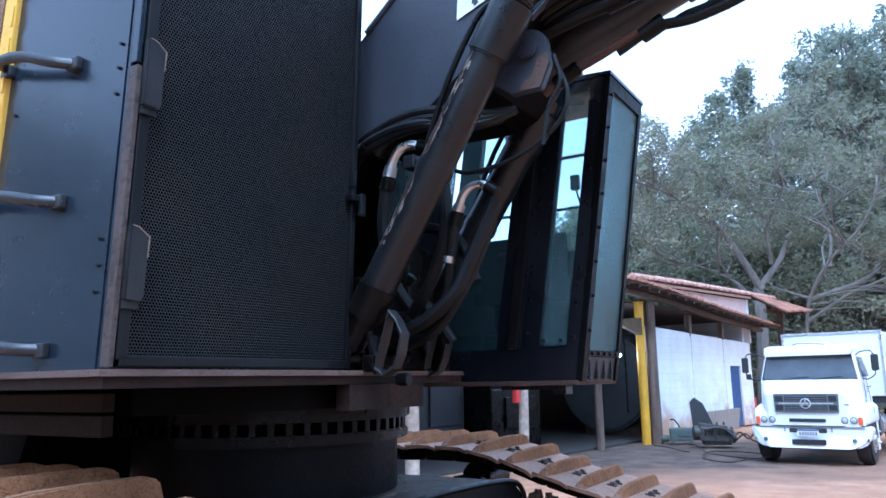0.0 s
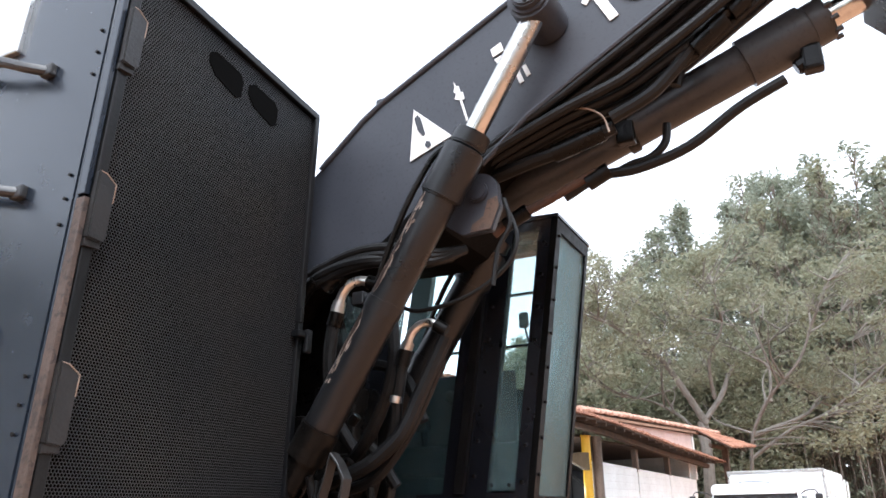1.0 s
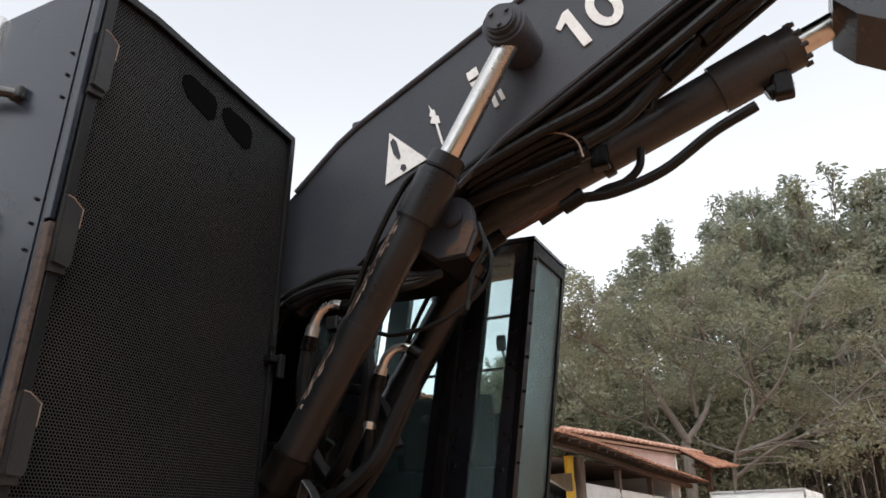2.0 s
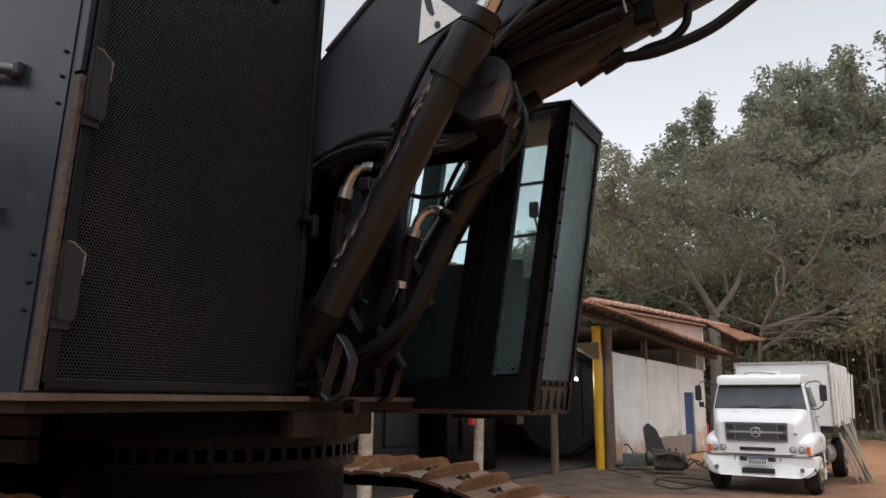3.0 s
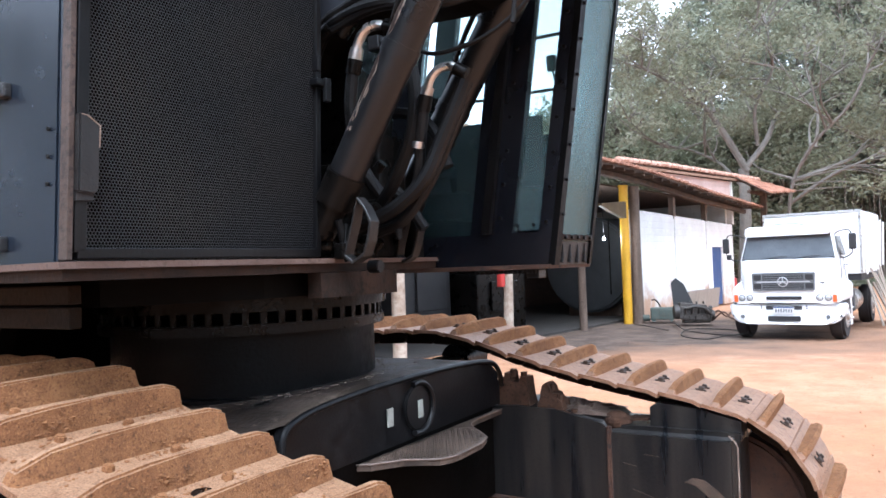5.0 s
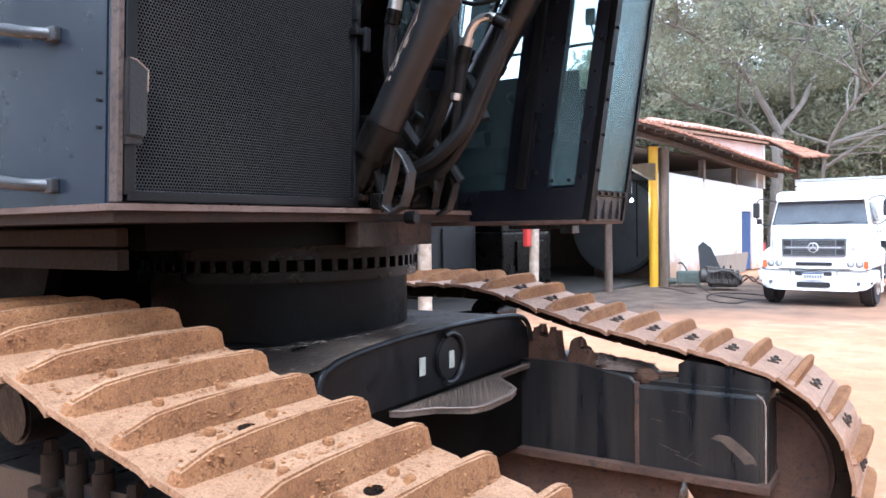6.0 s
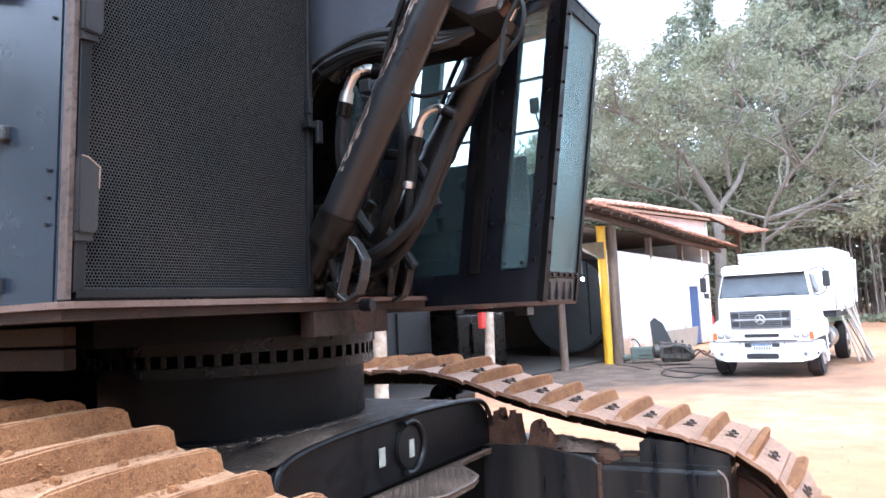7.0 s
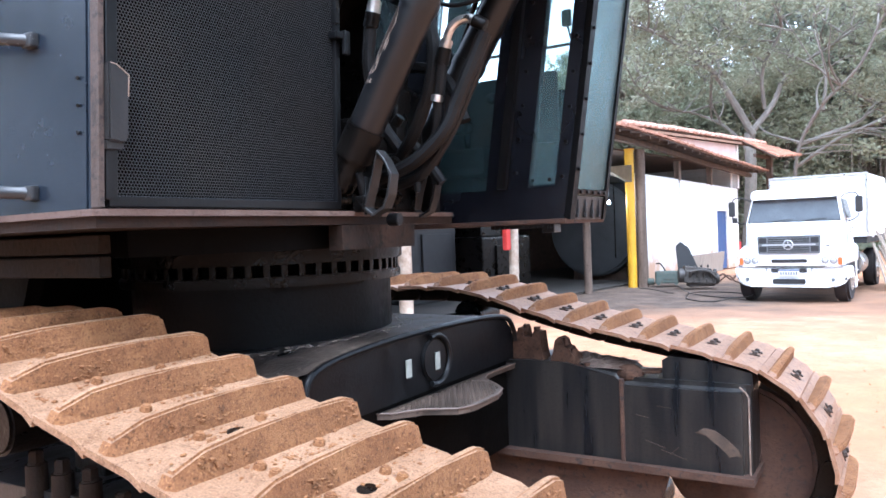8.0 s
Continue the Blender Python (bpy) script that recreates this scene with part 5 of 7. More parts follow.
# stick cylinder under the boom -------------------------------------
a, b = Vector((1.40, 0.1, 2.965)), Vector((2.97, 0.1, 3.515))
d = (b - a).normalized()
stickc = thing("stick_cylinder", Matrix(), "", "")
stickc.parent = machine
bm = B()
cyl(bm, a, a + d * 1.12, 0.083, None, 36)
cyl(bm, a + d * 1.10, a + d * 1.36, 0.096, None, 36, 0.012)
cyl(bm, a + d * 1.355, a + d * 1.43, 0.085, None, 24, 0.006)
for k in range(10):
    q = 2 * math.pi * k / 10
    up = d.cross(Vector((0, 1, 0)))
    o_ = (Vector((0, 1, 0)) * math.cos(q) + up * math.sin(q)) * 0.083
    cyl(bm, a + d * 1.42 + o_, a + d * 1.445 + o_, 0.011, None, 6)
part("barrel", bm, CYL_BROWN, stickc, "brown-black rusty cylinder barrel")
bm = B()
cyl(bm, a + d * 1.42, b + d * 0.08, 0.048, None, 24)
part("rod", bm, CHROME, stickc, "bright chrome rod")
bm = B()
cyl(bm, (a.x, -0.03, a.z), (a.x, 0.23, a.z), 0.062, None, 28, 0.008)
part("pivot_pin", bm, GREASE, stickc)
bm = B()
prism(bm, [(1.40, 2.87), *[(1.498 + 0.078 * math.cos(radians(q)), 2.868 + 0.078 * math.sin(radians(q))) for q in range(150, -16, -15)], (1.583, 2.80), (1.545, 2.712), (1.43, 2.71), (1.36, 2.76)], -0.265, -0.232, lambda a, b, h: (a, h, b))
bmesh.ops.bevel(bm, geom=list(bm.edges), offset=0.004, segments=2, affect="EDGES")
lug = part("lug_plate", bm, BOOM, boom, "rounded black lug plate")
bm = B()
cyl(bm, (1.498, -0.285, 2.868), (1.498, -0.26, 2.868), 0.04, None, 24, 0.006)
part("pin_end", bm, BOOM, lug)
bm = B()
prism(bm, [(1.535, 2.83), (1.572, 2.84), (1.578, 2.80), (1.542, 2.716), (1.46, 2.716), (1.47, 2.745), (1.515, 2.77)], -0.2675, -0.2655, lambda a, b, h: (a, h, b))
part("rust_patch", bm, mat("dull_rust_patch", (0.06, 0.034, 0.022), (0.10, 0.06, 0.04), 0.6, 0.0, 12.0, 0.2, (0.02, 0.015, 0.012), (0.55, 0.65), 60), lug, "bare rusty patch")
bm = B()
c = a + d * 0.60
cyl(bm, c, c + d * 0.045, 0.095, None, 28, 0.004)
bx(bm, c + Vector((0.03, -0.07, -0.04)), (0.07, 0.05, 0.09), None, 0.008)
part("pipe_clamp", bm, GREASE, stickc)
bm = B()
bx(bm, a + d * 1.33 + Vector((0.02, -0.02, -0.13)), (0.07, 0.06, 0.10), None, 0.012)
cyl(bm, a + d * 1.29 + Vector((0, -0.02, -0.14)), a + d * 1.38 + Vector((0, -0.02, -0.13)), 0.03, None, 10, 0.005)
part("pipe_clamp", bm, GREASE, stickc)

# stick (the outer arm) ---------------------------------------------
bm = B()
prism(bm, [(2.87, 3.44), (2.93, 3.36), (3.06, 3.27), (3.3, 3.16), (4.2, 3.2), (4.3, 3.6), (3.6, 4.3), (3.3, 4.5), (2.94, 3.7), (2.88, 3.58)], -0.12, 0.2, lambda a, b, h: (a, h, b))
mp("stick", bm, BLACK, "black outer arm of the boom")

# painted signs -----------------------------------------------------
mark("warning_triangle", [(1.204, 3.315), (1.187, 3.082), (1.376, 3.152)], "white warning triangle")
dark_mark("exclamation_stroke", [(1.208, 3.27), (1.222, 3.285), (1.238, 3.265), (1.258, 3.19), (1.25, 3.18), (1.225, 3.21)])
dark_mark("exclamation_dot", [(1.262, 3.155), (1.28, 3.15), (1.285, 3.13), (1.272, 3.12), (1.257, 3.135)])
mark("pine_sign", [(1.386, 3.394), (1.402, 3.365), (1.41, 3.368), (1.418, 3.335), (1.428, 3.335), (1.436, 3.30), (1.424, 3.30), (1.45, 3.2), (1.442, 3.198), (1.415, 3.30), (1.392, 3.31), (1.40, 3.335), (1.387, 3.345), (1.394, 3.365)], "white pine tree sign")
mark("sign_bar", [(1.556, 3.49), (1.60, 3.51), (1.612, 3.47), (1.565, 3.452)])
mark("sign_bar", [(1.57, 3.44), (1.62, 3.455), (1.645, 3.40), (1.60, 3.38)])
mark("sign_bar", [(1.655, 3.352), (1.672, 3.362), (1.69, 3.306), (1.672, 3.30)])
mark("sign_bar", [(1.684, 3.37), (1.70, 3.378), (1.718, 3.33), (1.702, 3.322)])
mark("sign_bar", [(1.50, 3.27), (1.525, 3.29), (1.52, 3.245), (1.505, 3.24)])


def digits(o, u):
    """The figures 1 and 0, side by side along the boom."""
    d, v = Vector((0.905, 0.425)), Vector((-0.425, 0.905))
    p = lambda a, b: tuple(Vector(o) + d * a * u + v * b * u)
    mark("figure_one", [p(0.22, 0), p(0.42, 0), p(0.42, 1.0), p(0.28, 1.0), p(0.0, 0.78), p(0.05, 0.66), p(0.22, 0.76)], "white painted figure 1")
    n = 20
    ring = [(0.98 + 0.34 * math.cos(2 * math.pi * k / n), 0.5 + 0.5 * math.sin(2 * math.pi * k / n)) for k in range(n)]
    hole = [(0.98 + 0.15 * math.cos(2 * math.pi * k / n), 0.5 + 0.3 * math.sin(2 * math.pi * k / n)) for k in range(n)]
    bm = B()
    vo = [bm.verts.new((*p(*q), 0)) for q in ring]
    vi = [bm.verts.new((*p(*q), 0)) for q in hole]
    for v_ in (*vo, *vi):
        v_.co = (v_.co.x, MK - 0.003, v_.co.y)
    for k in range(n):
        bm.faces.new((vo[k], vo[(k + 1) % n], vi[(k + 1) % n], vi[k]))
    part("figure_zero", bm, WHITE_MARK, boom, "white painted figure 0")


digits((2.0, 3.44), 0.19)

# hydraulic hoses and pipes -----------------------------------------


def hose(pts, y, r=0.02, material=None, name="hose", label=""):
    bm = B()
    pts = [(*p, y) if len(p) == 2 else p for p in pts]
    tube(bm, [(p[0], p[2], p[1]) for p in pts], r, 10, 6)
    mp(name, bm, material or RUBBER, label)


def fitting(p, q, r, name="hose_fitting"):
    bm = B()
    cyl(bm, (p[0], p[2], p[1]), (q[0], q[2], q[1]), r, None, 12, 0.003)
    mp(name, bm, GREASE if name in ("pipe_union", "hose_fitting") else STEEL)


# along the lower edge of the boom
for k, dz in enumerate((0.0, -0.03, -0.06)):
    hose([(0.4, 2.42 + dz, 0.0), (0.686, 2.635 + dz, -0.24), (0.831, 2.70 + dz, -0.26), (0.995, 2.73 + dz, -0.262), (1.16, 2.715 + dz, -0.25), (1.27, 2.69 + dz * 0.6, -0.2), (1.36, 2.72, -0.1)], 0, 0.02)
hose([(0.55, 2.45, -0.2), (0.708, 2.611, -0.255), (0.861, 2.672, -0.265), (1.05, 2.68, -0.26), (1.2, 2.66, -0.2), (1.3, 2.7, -0.1)], 0, 0.024)
fitting((0.72, 2.60, -0.27), (0.77, 2.635, -0.27), 0.028)
fitting((0.80, 2.60, -0.24), (0.86, 2.66, -0.24), 0.028)
# bundle over the stick cylinder
for k in range(8):
    u, y = k / 7, -0.22 + 0.045 * (k % 5)
    lo_run = [(1.50, 3.02), (1.62, 3.06), (1.83, 3.125), (2.05, 3.165), (2.19, 3.23), (2.38, 3.335), (2.7, 3.55), (3.0, 3.75)]
    hi_run = [(1.46, 3.03), (1.60, 3.105), (1.82, 3.205), (2.04, 3.325), (2.2, 3.415), (2.38, 3.52), (2.7, 3.68), (3.0, 3.87)]
    hose([(f0 + (f1 - f0) * u, z0 + (z1 - z0) * u, y) for (f1, z1), (f0, z0) in zip(lo_run, hi_run)], 0, 0.017 + 0.004 * (k % 2))
hose([(1.49, 2.985), (1.666, 3.02), (1.845, 3.045), (1.99, 3.085)], -0.12, 0.028)
fitting((1.75, 3.03, -0.12), (1.95, 3.075, -0.12), 0.036, "pipe_union")
hose([(1.99, 3.10), (2.141, 3.16), (2.248, 3.25), (2.357, 3.36), (2.517, 3.45), (2.75, 3.55)], -0.16, 0.026)
hose([(2.22, 3.20), (2.25, 3.28), (2.30, 3.33)], -0.1, 0.02)
fitting((2.30, 3.29, -0.16), (2.42, 3.38, -0.16), 0.036, "pipe_union")
fitting((2.44, 3.39, -0.17), (2.5, 3.43, -0.17), 0.033, "pipe_union")
hose([(1.745, 2.897), (1.885, 2.955), (2.036, 2.955), (2.227, 3.0), (2.418, 3.11), (2.576, 3.175)], 0.0, 0.02, None, "hose", "sagging black hose")
hose([(1.95, 2.965), (2.007, 2.985), (2.083, 2.998), (2.14, 3.045), (2.155, 3.12)], 0.02, 0.016)
hose([(1.45, 2.79), (1.517, 2.835), (1.675, 2.888), (1.886, 2.968)], -0.02, 0.018, RUST, "oil_pipe")
fitting((1.50, 2.82, -0.02), (1.60, 2.865, -0.02), 0.03, "pipe_union")
fitting((1.84, 2.93, -0.01), (1.93, 2.97, -0.01), 0.032, "pipe_union")
hose([(1.80, 3.16), (1.90, 3.15), (1.965, 3.10), (1.985, 3.03)], -0.19, 0.004, RUST_PALE, "wire")
# round the foot of the boom
hose([(1.60, 2.80), (1.636, 2.674), (1.589, 2.568), (1.433, 2.48), (1.249, 2.453), (1.15, 2.48)], -0.25, 0.0085)
hose([(1.60, 2.82), (1.62, 2.72), (1.57, 2.63), (1.545, 2.5)], -0.27, 0.0085)
hose([(0.985, 2.612, -0.2), (0.95, 2.625, -0.21), (0.90, 2.612, -0.22), (0.868, 2.575, -0.22), (0.855, 2.54, -0.22)], 0, 0.0195, STEEL, "pipe_elbow", "bright bent steel hose elbow")
fitting((0.857, 2.55, -0.22), (0.845, 2.50, -0.22), 0.028, "steel_collar")
fitting((0.848, 2.505, -0.22), (0.832, 2.45, -0.22), 0.032)
fitting((0.975, 2.618, -0.2), (1.03, 2.60, -0.19), 0.03)
hose([(0.832, 2.46, -0.22), (0.81, 2.3, -0.21), (0.83, 2.1, -0.18), (0.9, 1.95, -0.12)], 0, 0.026)
hose([(1.265, 2.412, -0.16), (1.235, 2.428, -0.16), (1.195, 2.422, -0.17), (1.162, 2.39, -0.18), (1.145, 2.345, -0.18)], 0, 0.017, STEEL, "pipe_elbow", "bright bent steel hose elbow")
fitting((1.152, 2.36, -0.18), (1.138, 2.325, -0.18), 0.024, "steel_collar")
fitting((1.14, 2.33, -0.18), (1.122, 2.27, -0.18), 0.028)
fitting((1.255, 2.418, -0.16), (1.30, 2.39, -0.15), 0.025)
hose([(1.125, 2.27, -0.18), (1.10, 2.15, -0.17), (1.07, 2.02, -0.15), (0.97, 1.9, -0.1), (0.8, 1.84, -0.05)], 0, 0.022)
fitting((1.104, 2.16, -0.185), (1.098, 2.135, -0.185), 0.024, "hose_tag")
hose([(1.06, 2.5, -0.16), (1.077, 2.323, -0.16), (1.04, 2.16, -0.16), (0.93, 1.99, -0.14), (0.78, 1.9, -0.1)], 0, 0.026)
hose([(1.29, 2.37, -0.14), (1.18, 2.144, -0.16), (1.12, 2.02, -0.18), (1.0, 1.92, -0.2), (0.85, 1.868, -0.2), (0.7, 1.85, -0.1)], 0, 0.028)
hose([(1.25, 2.3, -0.1), (1.13, 2.05, -0.12), (1.0, 1.88, -0.14), (0.86, 1.83, -0.14)], 0, 0.022)
hose([(0.74, 2.1, -0.25), (0.72, 1.995, -0.26), (0.70, 1.862, -0.27), (0.72, 1.752, -0.25)], 0, 0.018)
hose([(0.84, 2.0, -0.28), (0.88, 1.95, -0.3), (0.90, 1.9, -0.3), (0.87, 1.8, -0.3), (0.84, 1.74, -0.3)], 0, 0.012, GREASE)
hose([(0.60, 2.2, 0.1), (0.75, 2.35, 0.1), (0.95, 2.3, 0.12), (1.05, 2.1, 0.12)], 0, 0.024)
hose([(0.55, 2.0, 0.0), (0.7, 2.1, 0.02), (0.85, 2.0, 0.05), (0.95, 1.85, 0.08)], 0, 0.024)
rv = random.Random(7)
for k in range(14):
    f, z, y = rv.uniform(0.66, 1.0), rv.uniform(1.76, 2.1), rv.uniform(-0.3, 0.0)
    d = rv.choice(((0.04, 0), (0, 0.04), (0.03, 0.03)))
    fitting((f, z, y), (f + d[0], z + d[1], y), rv.uniform(0.012, 0.022))
# valve block and base between the cylinder feet
bm = B()
bx(bm, (0.62, -0.05, 1.92), (0.3, 0.5, 0.36), None, 0.015)
bx(bm, (0.72, 0.05, 2.05), (0.2, 0.2, 0.4), None, 0.015)
for k in range(5):
    cyl(bm, (0.77, -0.24 + k * 0.09, 1.95), (0.82, -0.24 + k * 0.09, 1.95), 0.026, None, 8, 0.003)
mp("valve_block", bm, GREASE, "oily black valve block")
bm = B()
for y in (-0.3, 0.3):
    prism(bm, [(0.35, 1.73), (0.79, 1.73), (0.79, 1.80), (0.77, 1.9), (0.74, 1.92), (0.55, 2.4), (0.35, 2.45)], y - 0.02, y + 0.02, lambda a, b, h: (a, h, b))
prism(bm, [(0.3, 1.74), (0.62, 1.74), (0.66, 2.3), (0.72, 2.66), (0.3, 2.75)], -0.02, 0.28, lambda a, b, h: (a, h, b))
mp("boom_bracket", bm, GREASE)
# bent flat-bar guard loops in front of the cylinder feet
for pts, y in (([(0.956, 1.954), (0.989, 1.917), (1.018, 1.862), (1.004, 1.789), (0.980, 1.737), (0.926, 1.71), (0.889, 1.735), (0.904, 1.795), (0.93, 1.87)], -0.36), ([(0.842, 1.985), (0.874, 1.927), (0.897, 1.873), (0.879, 1.796), (0.853, 1.735), (0.801, 1.71), (0.772, 1.735), (0.782, 1.801), (0.811, 1.885)], 0.15)):
    bm = B()
    loop = [Vector((a, y, b)) for a, b in pts]
    mid = sum(loop, Vector()) / len(loop)
    rings = []
    for p in loop:
        o_ = (p - mid).normalized() * 0.013
        rings.append([bm.verts.new(q) for q in (p + Vector((0, -0.026, 0)), p + Vector((0, 0.026, 0)), p - o_ + Vector((0, 0.026, 0)), p - o_ + Vector((0, -0.026, 0)))])
    for p, q in zip(rings, rings[1:] + rings[:1]):
        for j in range(4):
            bm.faces.new((p[j], q[j], q[(j + 1) % 4], p[(j + 1) % 4]))
    bmesh.ops.bevel(bm, geom=list(bm.edges), offset=0.002, segments=1, affect="EDGES")
    mp("guard_loop", bm, HINGE, "bent flat-bar guard loop with worn edges")
    bm = B()
    bx(bm, (loop[6].x - 0.02, y, 1.76), (0.05, 0.06, 0.06), None, 0.008)
    tube(bm, [(loop[6].x, y, 1.75), (loop[7].x - 0.03, y + 0.01, 1.8), (loop[8].x - 0.06, y + 0.02, 1.86)], 0.012, 8, 3)
    mp("loop_stay", bm, GREASE)
bm = B()
bx(bm, (0.87, -0.36, 1.80), (0.014, 0.03, 0.16), Matrix.Rotation(radians(18), 3, "X"), 0.003)
cyl(bm, (0.9, -0.24, 1.70), (0.95, -0.24, 1.70), 0.025, None, 12, 0.003)
mp("corner_bracket", bm, BLACK_WORN)

# cab ---------------------------------------------------------------
CY0, CY1, CZ0, CZ1 = 0.50, 0.965, 1.68, 3.035
front = lambda z: 1.315 + (z - CZ0) * 0.152
cab = thing("cab", Matrix(), "", "")
cab.parent = machine


def slab(f0, f1, z0, z1, y0, y1, name, material, label="", lean0=True, lean1=True):
    """A plate in a side wall of the cab, its fore and aft edges raked like the front."""
    bm = B()
    k = lambda f, z, on: f + (z - CZ0) * 0.152 * on
    prism(bm, [(k(f0, z0, lean0), z0), (k(f1, z0, lean1), z0), (k(f1, z1, lean1), z1), (k(f0, z1, lean0), z1)], y0, y1, lambda a, b, h: (a, h, b))
    return part(name, bm, material, cab, label)


W = 0.05
slab(0.35, 1.315, CZ0, 1.83, CY0, CY0 + W, "lower_panel", BLACK, "", False, True)
slab(1.255, 1.315, 1.83, CZ1, CY0, CY0 + W, "front_pillar", BLACK)
slab(0.91, 1.125, 1.83, CZ1, CY0, CY0 + W, "middle_pillar", BLACK)
slab(0.98, 1.02, 1.83, 3.0, CY0 - 0.03, CY0, "pillar_guard", BLACK_WORN)
slab(0.35, 0.55, 1.83, CZ1, CY0, CY0 + W, "rear_pillar", BLACK)
slab(0.55, 0.91, 2.98, CZ1, CY0, CY0 + W, "top_rail", BLACK)
slab(1.125, 1.255, 2.99, CZ1, CY0, CY0 + W, "top_rail", BLACK)
slab(0.35, 1.315, CZ0, 2.33, CY1 - W, CY1, "lower_panel", BLACK, "", False, True)
# far rear pillar carries the window's reflection as its colour
slab(0.35, 0.465, 2.33, CZ1, CY1 - W, CY1, "rear_pillar", PILLAR_SHEEN, "rear pillar in a grey-green that stands for glass reflection")
slab(1.25, 1.315, 2.33, CZ1, CY1 - W, CY1, "front_pillar", BLACK)
slab(0.46, 1.315, 2.815, 2.827, CY1 - W, CY1 - 0.03, "window_bar", BLACK)
slab(0.46, 1.315, 2.545, 2.557, CY1 - W, CY1 - 0.03, "window_bar", BLACK)
slab(1.125, 1.255, 1.84, 2.99, CY0 + 0.02, CY0 + 0.028, "side_window", CAB_GLASS, "tall narrow greenish side window").visible_shadow = False
slab(0.55, 0.91, 1.83, 2.98, CY0 + 0.02, CY0 + 0.028, "side_window", CLEAR_GLASS, "greenish side window").visible_shadow = False
slab(0.465, 1.25, 2.33, 3.02, CY1 - 0.03, CY1 - 0.024, "far_window", CLEAR_GLASS, "greenish far side window").visible_shadow = False


def raked(y0, y1, z0, z1, d0, d1, name, material, label=""):
    bm = B()
    vs = []
    for d in (d0, d1):
        vs.append([bm.verts.new((front(z) + d, y, z)) for y, z in ((y0, z0), (y1, z0), (y1, z1), (y0, z1))])
    bm.faces.new(vs[0][::-1])
    bm.faces.new(vs[1])
    for k in range(4):
        bm.faces.new((vs[0][k], vs[0][(k + 1) % 4], vs[1][(k + 1) % 4], vs[1][k]))
    return part(name, bm, material, cab, label)


raked(CY0 + 0.0, CY0 + 0.055, CZ0, 3.03, 0.002, 0.03, "front_frame", DRUM)
raked(CY1 - 0.035, CY1, CZ0, 3.03, 0.002, 0.03, "front_frame", DRUM)
raked(CY0 + 0.055, CY1 - 0.035, 2.975, 3.03, 0.002, 0.03, "front_frame", DRUM)
raked(CY0 + 0.055, CY1 - 0.035, CZ0, 1.785, 0.002, 0.02, "front_sill", HINGE)
raked(CY0 + 0.055, CY1 - 0.035, 1.785, 2.975, 0.012, 0.02, "windscreen", POLY, "hazed scratched front screen").visible_shadow = False
raked(CY0 + 0.04, CY1 - 0.02, 1.79, 1.815, 0.021, 0.03, "clamp_bar", RUST_BROWN)
for k in range(5):
    bm = B()
    y = CY0 + 0.085 + k * 0.078
    cyl(bm, (front(1.8) + 0.028, y, 1.803), (front(1.8) + 0.042, y, 1.803), 0.009, None, 6)
    part("screen_bolt", bm, GREASE, cab)
for k in range(4):
    bm = B()
    y = CY0 + 0.095 + k * 0.092
    bx(bm, (front(1.735) + 0.023, y, 1.735), (0.012, 0.012, 0.075), None, 0.003)
    cyl(bm, (front(1.69) + 0.018, y, 1.698), (front(1.69) + 0.034, y, 1.698), 0.011, None, 6)
    part("sill_slot", bm, DARK, cab)
bolt_bm = B()
cyl(bolt_bm, (0, 0, 0), (0, -0.012, 0), 0.008, None, 6)
side_bolt = mesh_of("pillar_bolt", bolt_bm, GREASE)
for f, zs in ((1.06, (1.9, 2.05, 2.2, 2.35, 2.5, 2.65, 2.8)), (1.288, (1.87, 2.02, 2.17, 2.32, 2.47, 2.62, 2.77, 2.92)), (1.15, (1.86,)), (1.23, (1.86,)), (0.75, (1.72, 1.79))):
    for z in zs:
        o = new("pillar_bolt", side_bolt)
        o.parent, o.matrix_basis = cab, Matrix.Translation((f + (z - CZ0) * 0.152 * (f > 1), CY0, z))
for k in range(8):
    z = 1.9 + k * 0.15
    o = new("pillar_bolt", side_bolt)
    o.parent, o.matrix_basis = cab, Matrix.Translation((front(z) + 0.03, CY0 + 0.028, z)) @ pose(0, 0, 0, 0, 0, 90)
bm = B()
prism(bm, [(0.33, CZ1), (front(CZ1) - 0.02, CZ1), (front(CZ1) + 0.035, CZ1), (front(CZ1) + 0.035, CZ1 + 0.015), (1.3, CZ1 + 0.03), (0.33, CZ1 + 0.04)], CY0 - 0.01, CY1 + 0.01, lambda a, b, h: (a, h, b))
part("roof", bm, BLACK, cab)
bm = B()
bx(bm, (0.83, 0.735, 1.675), (1.0, 0.505, 0.02), None, 0.003)
part("floor_plate", bm, RUST, cab, "rust-edged cab floor plate")
bm = B()
bx(bm, (1.1, 0.52, 1.655), (0.3, 0.03, 0.018), None, 0.002)
for k in range(12):
    cyl(bm, (0.97 + k * 0.024, 0.50, 1.655), (0.97 + k * 0.024, 0.508, 1.655), 0.006, None, 6)
bx(bm, (1.23, 0.56, 1.645), (0.06, 0.08, 0.04), None, 0.004)
part("under_rail", bm, BLACK_WORN, cab)
bm = B()
bx(bm, (0.4, 0.75, 2.0), (0.04, 0.4, 0.6))
part("back_panel", bm, BLACK, cab)
bm = B()
bx(bm, (0.68, 0.75, 1.98), (0.42, 0.34, 0.14), None, 0.04)
bx(bm, (0.52, 0.75, 2.28), (0.14, 0.34, 0.6), Matrix.Rotation(radians(-8), 3, "Y"), 0.05)
bx(bm, (0.70, 0.57, 2.14), (0.26, 0.06, 0.05), None, 0.02)
bx(bm, (0.66, 0.75, 1.8), (0.3, 0.3, 0.22), None, 0.02)
part("seat", bm, SEAT, cab, "dark operator seat")
bm = B()
